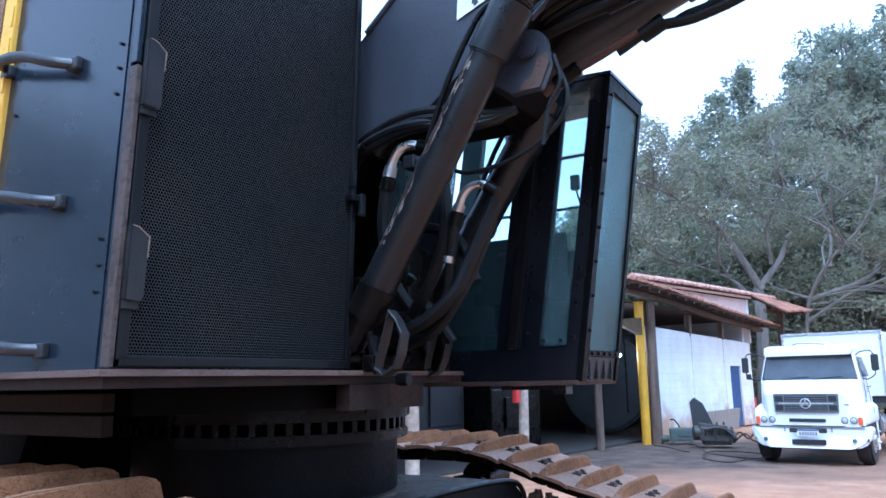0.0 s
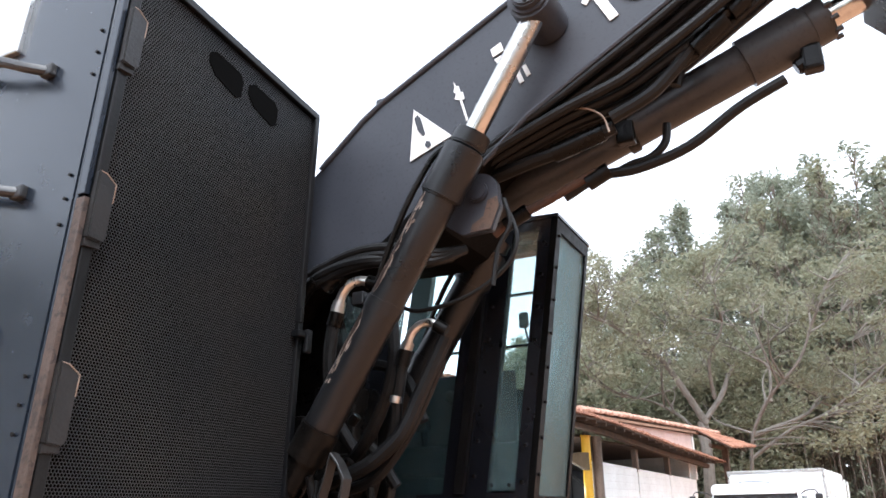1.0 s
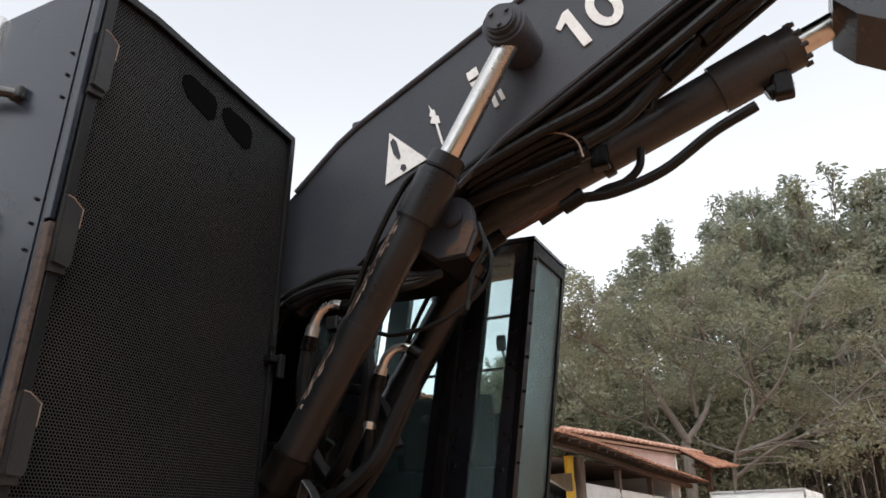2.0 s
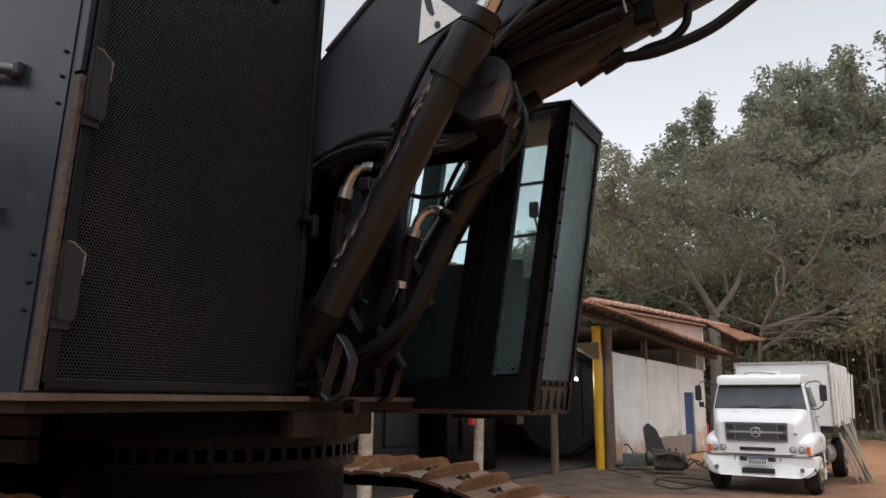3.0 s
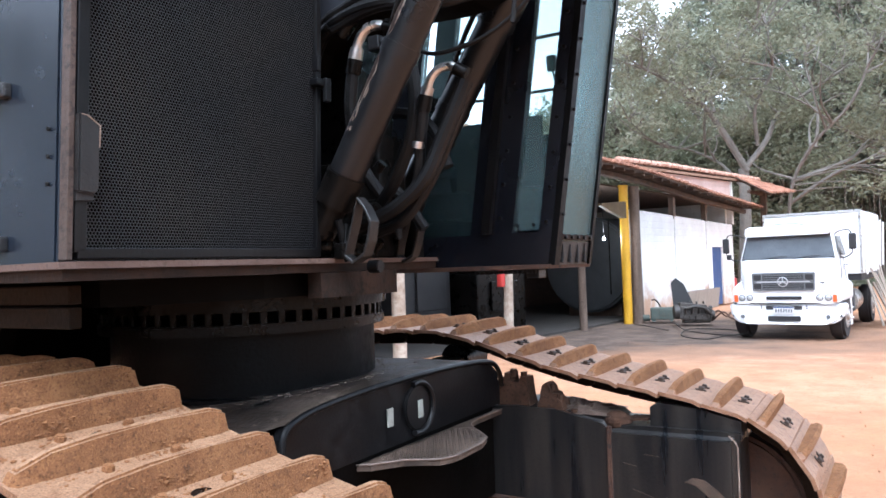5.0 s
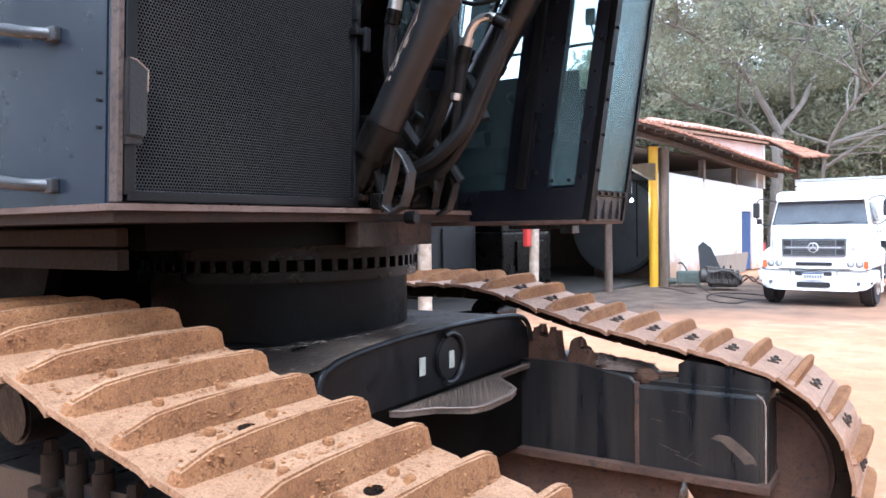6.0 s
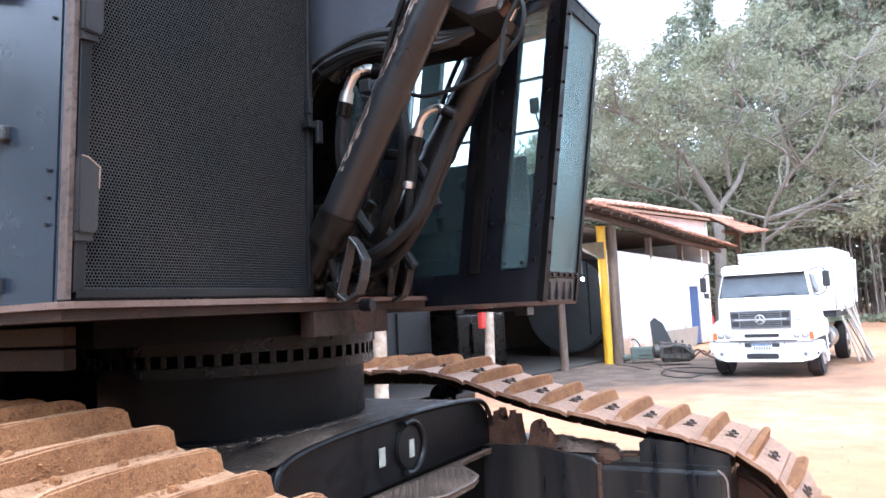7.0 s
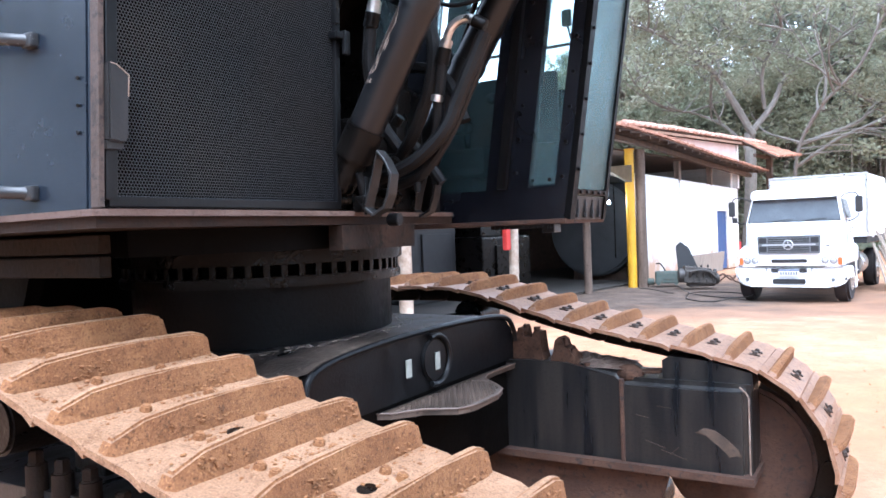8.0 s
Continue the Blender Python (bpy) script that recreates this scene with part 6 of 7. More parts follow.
tube(bm, [(0.98, 0.60, 1.75), (1.0, 0.6, 2.05), (0.95, 0.6, 2.2), (0.93, 0.6, 2.25)], 0.014, 8)
bmesh.ops.create_uvsphere(bm, u_segments=10, v_segments=8, radius=0.03, matrix=Matrix.Translation((0.93, 0.6, 2.27)))
part("control_lever", bm, DARK, cab)
bm = B()
bx(bm, (0.9, 0.89, 2.25), (0.5, 0.02, 0.35), None, 0.01)
part("inner_trim", bm, DARK, cab)
bm = B()
bx(bm, (1.175, 0.975, 2.695), (0.05, 0.03, 0.085), None, 0.012)
tube(bm, [(1.18, 0.97, 2.66), (1.2, 0.967, 2.58), (1.23, 0.96, 2.5)], 0.006, 6, 3)
part("mirror", bm, DARK, cab, "small dark mirror outside the far window")


# ---------------------------------------------------------------- the truck
TRUCK = pose(7.435, 15.542, -0.115, 0, 0, -37.5)
truck = thing("cargo_truck", TRUCK, "white bonneted cargo truck with a box body, parked on red dirt", "truck")


def tp(name, bm, material, label="", parent=None):
    return part(name, bm, material, parent or truck, label)


def front_plate(pts, d0, d1):
    """A polygon (x, z) on the truck's front, drawn out from y d0 to d1."""
    bm = B()
    prism(bm, pts, d0, d1, lambda a, b, h: (a, h, b))
    return bm


def rounded(x0, x1, z0, z1, r, n=5):
    out = []
    for cx, cz, a0 in ((x1 - r, z1 - r, 0), (x0 + r, z1 - r, 90), (x0 + r, z0 + r, 180), (x1 - r, z0 + r, 270)):
        out += [(cx + r * math.cos(radians(a0 + 90 * k / n)), cz + r * math.sin(radians(a0 + 90 * k / n))) for k in range(n + 1)]
    return out


def loft(bm, sections, n=6):
    """A closed skin through rounded rectangles (y, half width, z low, z high, corner radius)."""
    rings = []
    for y, w, z0, z1, r in sections:
        rings.append([bm.verts.new((x, y, z)) for x, z in rounded(-w, w, z0, z1, r, n)])
    for p, q in zip(rings, rings[1:]):
        for k in range(len(p)):
            bm.faces.new((p[k], p[(k + 1) % len(p)], q[(k + 1) % len(p)], q[k])).smooth = True
    bm.faces.new(rings[0])
    bm.faces.new(rings[-1][::-1])
    return bm


TRIM = mat("bright_plated_trim", (0.55, 0.56, 0.57), (0.42, 0.43, 0.44), 0.25, 0.35, 8.0, 0.0)
# wings, bonnet and cab shell
for s in (-1, 1):
    bm = loft(B(), [(-0.03, 0.16, 0.78, 1.02, 0.08), (0.0, 0.22, 0.77, 1.08, 0.1), (0.15, 0.26, 0.77, 1.17, 0.13), (0.5, 0.27, 0.77, 1.24, 0.13), (1.5, 0.26, 0.77, 1.22, 0.13)])
    bmesh.ops.translate(bm, verts=bm.verts, vec=(s * 0.82, 0, 0))
    tp("front_wing", bm, TRUCK_WHITE, "broad white front wing")
tp("bonnet", loft(B(), [(-0.045, 0.74, 0.8, 1.42, 0.08), (-0.02, 0.80, 0.8, 1.47, 0.1), (0.06, 0.85, 0.8, 1.54, 0.12), (0.25, 0.90, 0.8, 1.645, 0.12), (0.44, 0.94, 0.8, 1.72, 0.1), (0.7, 0.96, 0.8, 1.73, 0.1)]), TRUCK_WHITE, "white painted bonnet")
bm = B()
prism(bm, [(0.44, 0.9), (0.44, 1.70), (0.58, 2.24), (0.7, 2.26), (1.75, 2.26), (1.75, 0.9)], -1.0, 1.0, lambda a, b, h: (h, a, b))
for v in bm.verts:
    v.co.x *= 1 - 0.13 * max(0, v.co.z - 1.7) / 0.56
bmesh.ops.bevel(bm, geom=[e for e in bm.edges if abs(e.verts[0].co.x) > 0.8 and abs(e.verts[1].co.x) > 0.8 and e.verts[0].co.x * e.verts[1].co.x > 0], offset=0.045, segments=3, affect="EDGES")
tp("cab_shell", bm, TRUCK_WHITE, "white painted cab")
tp("roof_visor", loft(B(), [(0.40, 0.83, 2.22, 2.30, 0.035), (0.41, 0.845, 2.215, 2.36, 0.05), (0.47, 0.85, 2.215, 2.41, 0.06), (0.7, 0.86, 2.215, 2.44, 0.06), (1.7, 0.86, 2.215, 2.46, 0.06)]), TRUCK_WHITE, "rounded white roof with a sun visor")
bm = B()
tube(bm, [(-0.30, 0.62, 2.445), (-0.2, 0.6, 2.475), (0.1, 0.6, 2.47), (0.33, 0.62, 2.445)], 0.012, 8, 4)
tp("roof_grip", bm, GRILLE)
bm = loft(B(), [(0.9, 0.36, 2.44, 2.50, 0.025), (1.2, 0.34, 2.44, 2.53, 0.03)])
tp("roof_hatch", bm, TRUCK_WHITE)
# windscreen, raked, with a dark surround and two wipers
bm = B()
w0, w1 = 0.92, 0.83
vs = [bm.verts.new(p) for p in ((-w0, 0.432, 1.725), (w0, 0.432, 1.725), (w1, 0.562, 2.21), (-w1, 0.562, 2.21), (-w0, 0.46, 1.725), (w0, 0.46, 1.725), (w1, 0.59, 2.21), (-w1, 0.59, 2.21))]
for f_ in ((0, 1, 2, 3), (7, 6, 5, 4), (0, 4, 5, 1), (1, 5, 6, 2), (2, 6, 7, 3), (3, 7, 4, 0)):
    bm.faces.new([vs[k] for k in f_])
screen = tp("windscreen", bm, TRUCK_GLASS, "dark reflecting windscreen")
bm = B()
tube(bm, [(-w0, 0.431, 1.722), (w0, 0.431, 1.722), (w1, 0.56, 2.212), (-w1, 0.56, 2.212), (-w0, 0.431, 1.722)], 0.014, 6, 1)
tp("rubber_seal", bm, DARK, "", screen)
for x in (-0.5, 0.15):
    bm = B()
    tube(bm, [(x, 0.40, 1.715), (x + 0.25, 0.42, 1.76), (x + 0.5, 0.425, 1.775)], 0.008, 6, 3)
    tp("wiper", bm, DARK, "", screen)
# bumper: corners swept back and up
bm = B()
prism(bm, [(-1.13, 0.72), (-1.11, 0.76), (-1.05, 0.785), (1.05, 0.785), (1.11, 0.76), (1.13, 0.72), (1.10, 0.55), (1.02, 0.43), (0.92, 0.375), (0.75, 0.355), (-0.75, 0.355), (-0.92, 0.375), (-1.02, 0.43), (-1.10, 0.55)], -0.1, 0.34, lambda a, b, h: (a, h, b))
bmesh.ops.bevel(bm, geom=[e for e in bm.edges if abs(e.verts[0].co.y + 0.1) < 0.01 and abs(e.verts[1].co.y + 0.1) < 0.01], offset=0.045, segments=3, affect="EDGES")
for v in bm.verts:
    v.co.y += 0.13 * max(0, abs(v.co.x) - 0.8) / 0.33
bumper = tp("bumper", bm, TRUCK_WHITE, "white moulded bumper")
for x0, x1, z0, z1, nm in ((-0.35, 0.35, 0.655, 0.745, "upper_slot"), (-0.32, 0.32, 0.42, 0.525, "lower_slot")):
    tp(nm, front_plate(rounded(x0, x1, z0, z1, 0.02), -0.104, -0.09), DARK, "", bumper)
tp("number_plate", front_plate(rounded(-0.2, 0.2, 0.585, 0.725, 0.012), -0.122, -0.108), TRUCK_BOX, "white number plate", bumper)
for k in range(7):
    tp("plate_bar", front_plate([(-0.165 + k * 0.05, 0.605), (-0.132 + k * 0.05, 0.605), (-0.132 + k * 0.05, 0.675), (-0.165 + k * 0.05, 0.675)], -0.126, -0.1215), GRILLE, "", bumper)
tp("plate_stripe", front_plate([(-0.195, 0.693), (0.195, 0.693), (0.195, 0.72), (-0.195, 0.72)], -0.126, -0.1215), BLUE_DOOR, "", bumper)
for x in (-0.83, 0.83):
    bm = B()
    cyl(bm, (x, -0.104, 0.515), (x, -0.07, 0.515), 0.042, None, 18, 0.006)
    tp("fog_lamp", bm, GRILLE, "", bumper)
for x in (-0.44, 0.44):
    for z in (0.69, 0.735):
        bm = B()
        cyl(bm, (x, -0.105, z), (x, -0.09, z), 0.018, None, 10)
        tp("bumper_bolt", bm, GRILLE, "", bumper)
tp("bumper_gap", front_plate([(-1.02, 0.782), (1.02, 0.782), (1.02, 0.80), (-1.02, 0.80)], -0.02, 0.3), DARK)
# grille, two stacks of louvres either side of a bright bar
bm = front_plate([(-0.615, 1.42), (-0.60, 1.07), (-0.58, 1.055), (0.58, 1.055), (0.60, 1.07), (0.615, 1.42), (0.60, 1.435), (-0.60, 1.435)], -0.075, 0.0)
grille = tp("grille", bm, GRILLE, "grey plastic grille")
for z0, z1 in ((1.085, 1.215), (1.265, 1.4)):
    tp("grille_slot", front_plate(rounded(-0.40, 0.40, z0, z1, 0.015), -0.080, -0.074), DARK, "", grille)
    for k in range(3):
        zz = z0 + (z1 - z0) * (k + 0.5) / 3
        tp("louvre", front_plate([(-0.39, zz - 0.008), (0.39, zz - 0.008), (0.39, zz + 0.008), (-0.39, zz + 0.008)], -0.086, -0.079), GRILLE, "", grille)
    for s in (-1, 1):
        tp("grille_cheek", front_plate(rounded(min(s * 0.43, s * 0.58), max(s * 0.43, s * 0.58), z0 + 0.01, z1 - 0.01, 0.012), -0.082, -0.074), DARK, "", grille)
tp("chrome_bar", front_plate(rounded(-0.52, 0.52, 1.226, 1.254, 0.01), -0.094, -0.08), TRIM, "", grille)
bm = B()
n = 28
ro, ri = [], []
for k in range(n):
    a = 2 * math.pi * k / n
    ro.append(bm.verts.new((0.105 * math.cos(a), -0.1, 1.24 + 0.105 * math.sin(a))))
    ri.append(bm.verts.new((0.086 * math.cos(a), -0.106, 1.24 + 0.086 * math.sin(a))))
for k in range(n):
    bm.faces.new((ro[k], ro[(k + 1) % n], ri[(k + 1) % n], ri[k]))
for k in range(3):
    a = math.pi / 2 + 2 * math.pi * k / 3
    bx(bm, (0.045 * math.cos(a), -0.104, 1.24 + 0.045 * math.sin(a)), (0.09, 0.01, 0.018), Matrix.Rotation(-a, 3, "Y"))
tp("round_badge", bm, TRIM, "plain bright round badge", grille)
tp("air_slot", front_plate(rounded(-0.345, 0.345, 0.865, 0.935, 0.015), -0.06, 0.01), DARK)
tp("type_mark", front_plate([(0.70, 1.20), (0.78, 1.20), (0.78, 1.225), (0.70, 1.225)], -0.052, 0.0), GRILLE, "small dark maker's mark")
for x in (-0.84, -0.68, 0.68, 0.84):
    bm = B()
    cyl(bm, (x, -0.055, 0.905), (x, 0.0, 0.905), 0.068, None, 24, 0.008)
    lamp_ = tp("headlamp", bm, GRILLE, "round clear headlamp in a dark ring")
    bm = B()
    bmesh.ops.create_uvsphere(bm, u_segments=18, v_segments=10, radius=0.054, matrix=Matrix.Translation((x, -0.05, 0.905)) @ Matrix.Diagonal((1, 0.35, 1, 1)))
    tp("lens", bm, TRIM, "", lamp_)
for s in (-1, 1):
    bm = front_plate(rounded(min(s * 0.92, s * 1.0), max(s * 0.92, s * 1.0), 0.82, 0.97, 0.015), -0.045, 0.05)
    tp("indicator", bm, ORANGE_LAMP, "orange indicator lens")
# mirrors on bent arms
for s in (-1, 1):
    bm = B()
    bx(bm, (s * 1.26, 0.42, 2.04), (0.14, 0.07, 0.33), None, 0.03)
    mirror = tp("mirror", bm, DARK, "black door mirror")
    if s < 0:
        bm = B()
        bx(bm, (s * 1.2, 0.42, 1.79), (0.11, 0.07, 0.12), None, 0.03)
        tp("lower_mirror", bm, DARK, "", mirror)
    for arm in ([(s * 0.9, 0.62, 2.2), (s * 1.0, 0.5, 2.26), (s * 1.18, 0.43, 2.28), (s * 1.25, 0.42, 2.2)], [(s * 0.98, 0.66, 1.72), (s * 1.1, 0.5, 1.71), (s * 1.24, 0.44, 1.8), (s * 1.25, 0.42, 1.9)]):
        bm = B()
        tube(bm, arm, 0.012, 6, 4)
        tp("mirror_arm", bm, DARK, "", mirror)
# doors on both flanks
for s in (-1, 1):
    bm = B()
    prism(bm, [(0.68, 1.76), (1.36, 1.76), (1.36, 2.17), (0.78, 2.17)], 0.0, 0.008, lambda a, b, h: (s * (1.003 - 0.13 * (b - 1.7) / 0.56 + h), a, b))
    tp("side_window", bm, TRUCK_GLASS)
    bm = B()
    for p, q in (((0.64, 1.0), (0.62, 1.72)), ((0.62, 1.72), (0.75, 2.2)), ((1.42, 1.0), (1.42, 2.2))):
        tube(bm, [(s * (1.003 - 0.13 * max(0, z - 1.7) / 0.56), y_, z) for y_, z in (p, q)], 0.006, 6, 1)
    tp("door_gap", bm, GRILLE)
    bm = B()
    bx(bm, (s * 1.012, 1.28, 1.55), (0.02, 0.14, 0.03), None, 0.006)
    tp("door_handle", bm, DARK)
    for k in range(3):
        bm = B()
        bx(bm, (s * 1.008, 0.95, 1.46 + 0.045 * k), (0.008, 0.3, 0.018), None, 0.002)
        tp("door_lettering", bm, GRILLE)
# wheels
bm = B()
cyl(bm, (-0.14, 0, 0), (0.14, 0, 0), 0.49, None, 36, 0.05)
wheel = part("wheel", bm, TYRE, truck)
bm = B()
cyl(bm, (0.1, 0, 0), (0.15, 0, 0), 0.27, None, 28, 0.02)
cyl(bm, (0.14, 0, 0), (0.19, 0, 0), 0.11, None, 18, 0.01)
for k in range(10):
    a = 2 * math.pi * k / 10
    cyl(bm, (0.15, 0.2 * math.cos(a), 0.2 * math.sin(a)), (0.175, 0.2 * math.cos(a), 0.2 * math.sin(a)), 0.016, None, 6)
rim = part("rim", bm, STEEL, wheel)
wheel.matrix_basis = Matrix.Translation((0.93, 0.62, 0.5))
for x, y, turn in ((-0.93, 0.62, 180), (0.93, 4.7, 0), (-0.93, 4.7, 180)):
    o = share(wheel, truck, Matrix.Translation((x, y, 0.5)) @ pose(0, 0, 0, 0, 0, turn))
    share(rim, o, Matrix())
for s in (-1, 1):
    bm = B()
    tube(bm, [(s * 1.02, 0.62 + 0.57 * math.cos(radians(a)), 0.5 + 0.57 * math.sin(radians(a))) for a in range(0, 181, 20)], 0.05, 8, 1)
    tp("wheel_arch", bm, DARK)
bm = B()
bx(bm, (0, 3.2, 0.85), (0.8, 5.4, 0.24), None, 0.02)
tp("chassis", bm, DARK)
bm = B()
cyl(bm, (0.82, 2.0, 0.72), (0.82, 3.0, 0.72), 0.27, None, 28, 0.03)
tp("fuel_tank", bm, STEEL, "dull aluminium fuel tank")
bm = B()
bx(bm, (1.0, 1.4, 0.55), (0.1, 0.28, 0.62), None, 0.03)
for z in (0.4, 0.62):
    bx(bm, (1.05, 1.4, z), (0.06, 0.24, 0.02), None, 0.004)
tp("cab_step", bm, TRUCK_WHITE)
bm = B()
bx(bm, (0.9, 1.85, 0.75), (0.3, 0.25, 0.5), None, 0.03)
tp("battery_box", bm, DARK)
# box body on a dark sill
bm = B()
bx(bm, (0.1, 4.2, 2.045), (2.12, 3.2, 1.46), None, 0.02)
box = tp("box_body", bm, TRUCK_BOX, "plain white box body")
bm = B()
bx(bm, (0.1, 4.2, 1.235), (2.02, 3.1, 0.15), None, 0.01)
tp("sill", bm, DARK, "", box)
for k in range(6):
    bm = B()
    bx(bm, (1.168, 2.7 + k * 0.6, 2.045), (0.018, 0.04, 1.4), None, 0.003)
    tp("side_rib", bm, TRUCK_BOX, "", box)
bm = B()
bx(bm, (0.1, 2.59, 2.765), (2.14, 0.03, 0.05), None, 0.006)
for x in (-0.94, 1.14):
    bx(bm, (x, 2.59, 2.045), (0.05, 0.03, 1.45), None, 0.006)
tp("front_frame", bm, STEEL, "", box)

# boards leaning on the truck's flank
rb = random.Random(3)
for k in range(8):
    bm = B()
    L = rb.uniform(1.0, 1.45)
    bx(bm, (0, 0, L / 2), (0.03, rb.uniform(0.12, 0.24), L), None, 0.004)
    tilt = rb.uniform(9, 24)
    m_ = TRUCK @ Matrix.Translation((1.19 + L * math.sin(radians(tilt)) + 0.012 * k, 3.0 + k * 0.22 + rb.uniform(-0.08, 0.08), 0.09)) @ pose(0, 0, 0, rb.uniform(-9, 9), -tilt, 0)
    one("leaning_board", bm, BOARD, "grey weathered board leaning on the truck body", "board", "", "boards on the truck", m_)
for k in range(6):
    bm = B()
    bx(bm, (0, 0, 0.72), (0.03, 0.13, 1.44 - 0.07 * k), None, 0.004)
    one("stake_board", bm, TRUCK_BOX, "upright pale board against the white box body", "board", "", "boards on the truck", TRUCK @ Matrix.Translation((1.20 + 0.02 * k, 2.95 + k * 0.42, 1.29)) @ pose(0, 0, 0, 0, 2, 0))

# ---------------------------------------------------------------- clutter by the wall
bm = B()
bx(bm, (0, 0, 0.26), (0.75, 0.42, 0.40), None, 0.05)
bx(bm, (0.1, -0.2, 0.3), (0.4, 0.06, 0.2), None, 0.01)
cyl(bm, (-0.62, 0.02, 0.12), (-0.4, 0.02, 0.12), 0.11, None, 18, 0.02)
for x in (-0.28, 0.28):
    cyl(bm, (x, -0.2, 0.06), (x, 0.2, 0.06), 0.06, None, 12)
one("old_compressor", bm, mat("faded_green_paint", (0.055, 0.075, 0.065), (0.09, 0.105, 0.09), 0.7, 0.0, 4, 0.2, (0.12, 0.08, 0.05), (0.55, 0.65)), "faded green old compressor lying on the ground", "compressor", "", "", SHED @ Matrix.Translation((0.5, -0.7, 0)) @ pose(0, 0, 0, 0, 0, -66) @ Matrix.Scale(0.82, 4))
bm = B()
bx(bm, (0, 0, 0.30), (0.95, 0.5, 0.40), Matrix.Rotation(radians(5), 3, "Y"), 0.05)
bx(bm, (-0.05, 0.0, 0.53), (0.8, 0.3, 0.14), Matrix.Rotation(radians(8), 3, "Y"), 0.03)
bx(bm, (0.05, 0, 0.09), (0.8, 0.36, 0.16), None, 0.04)
cyl(bm, (-0.62, -0.04, 0.36), (-0.46, -0.04, 0.36), 0.22, None, 24, 0.02)
cyl(bm, (0.47, -0.1, 0.24), (0.56, -0.1, 0.24), 0.16, None, 20, 0.015)
cyl(bm, (0.47, 0.12, 0.42), (0.55, 0.12, 0.42), 0.1, None, 18, 0.012)
tube(bm, [(-0.35, -0.28, 0.45), (-0.1, -0.34, 0.52), (0.2, -0.33, 0.48), (0.42, -0.28, 0.3)], 0.045, 10, 4)
for k in range(4):
    cyl(bm, (-0.32 + k * 0.2, -0.27, 0.32), (-0.32 + k * 0.2, -0.34, 0.5), 0.035, None, 10)
    cyl(bm, (-0.32 + k * 0.2, 0.0, 0.58), (-0.32 + k * 0.2, 0.0, 0.66), 0.03, None, 8)
for k in range(5):
    bx(bm, (-0.36 + k * 0.18, -0.26, 0.2), (0.05, 0.05, 0.12), None, 0.01)
one("engine_block", bm, mat("oily_grey_brown_iron", (0.022, 0.019, 0.017), (0.075, 0.064, 0.055), 0.5, 0.0, 5.0, 0.5, (0.13, 0.085, 0.055), (0.6, 0.72), 30), "greasy dark engine parts dumped by the wall", "engine", "", "", SHED @ Matrix.Translation((0.1, -1.72, 0)) @ pose(0, 0, 0, 0, 0, -58) @ Matrix.Scale(0.85, 4))
bm = B()
prism(bm, [(-0.3, 0.0), (0.35, 0.0), (0.05, 0.75), (-0.2, 0.95), (-0.35, 0.8)], -0.03, 0.03, lambda a, b, h: (a, h + b * 0.1, b))
bmesh.ops.bevel(bm, geom=list(bm.edges), offset=0.015, segments=2, affect="EDGES")
one("seat_back", bm, DARK, "torn dark seat back leaning on the wall", "seat", "", "", SHED @ Matrix.Translation((0.75, -1.2, 0.36)) @ pose(0, 0, 0, 0, 0, -60) @ Matrix.Scale(0.85, 4))
bm = B()
bx(bm, (0, 0, 0.33), (3.0, 0.05, 0.66), None, 0.006)
one("plywood_sheet", bm, BOARD, "weathered plywood sheet standing against the wall", "board", "", "", SHED @ Matrix.Translation((5.4, -0.14, 0)) @ pose(0, 0, 0, 8))
for k, (pts, y) in enumerate((([(-0.85, -0.48), (-1.3, -1.0), (-2.0, -1.7), (-2.19, -1.91)], 0), ([(0.1, -1.1), (-0.6, -1.5), (-1.5, -1.95), (-2.5, -2.6), (-2.9, -3.5), (-2.2, -3.7), (-1.6, -2.9), (-1.9, -2.3), (-3.0, -2.5), (-3.7, -2.9), (-3.8, -3.35), (-3.1, -3.5)], 0))):
    bm = B()
    tube(bm, [(a, b, 0.018 + 0.012 * (j % 2)) for j, (a, b) in enumerate(pts)], 0.0115, 8, 8)
    one("ground_hose", bm, RUBBER, "black rubber hose lying in loops on the dirt", "hose", "", "hoses on the ground", SHED)
bm = B()
tube(bm, [(0.4, -2.0, 0.08), (0.5, -2.2, 0.3), (0.55, -2.4, 0.15), (0.75, -2.5, 0.25), (0.8, -2.7, 0.04)], 0.025, 8, 6)
tube(bm, [(0.45, -2.05, 0.04), (0.6, -2.3, 0.26), (0.6, -2.5, 0.1), (0.9, -2.65, 0.04)], 0.02, 8, 6)
one("rusty_bent_rods", bm, RUST, "tangle of rusty bent rods by the wall", "scrap", "", "", SHED)
bm = B()
tube(bm, [(0.9, -0.6, 0.0), (0.9, -0.5, 0.35), (0.95, -0.35, 0.55), (0.98, -0.22, 0.55)], 0.02, 8, 4)
one("bent_pipe", bm, GREASE, "thin bent pipe standing at the wall", "pipe", "", "", SHED)
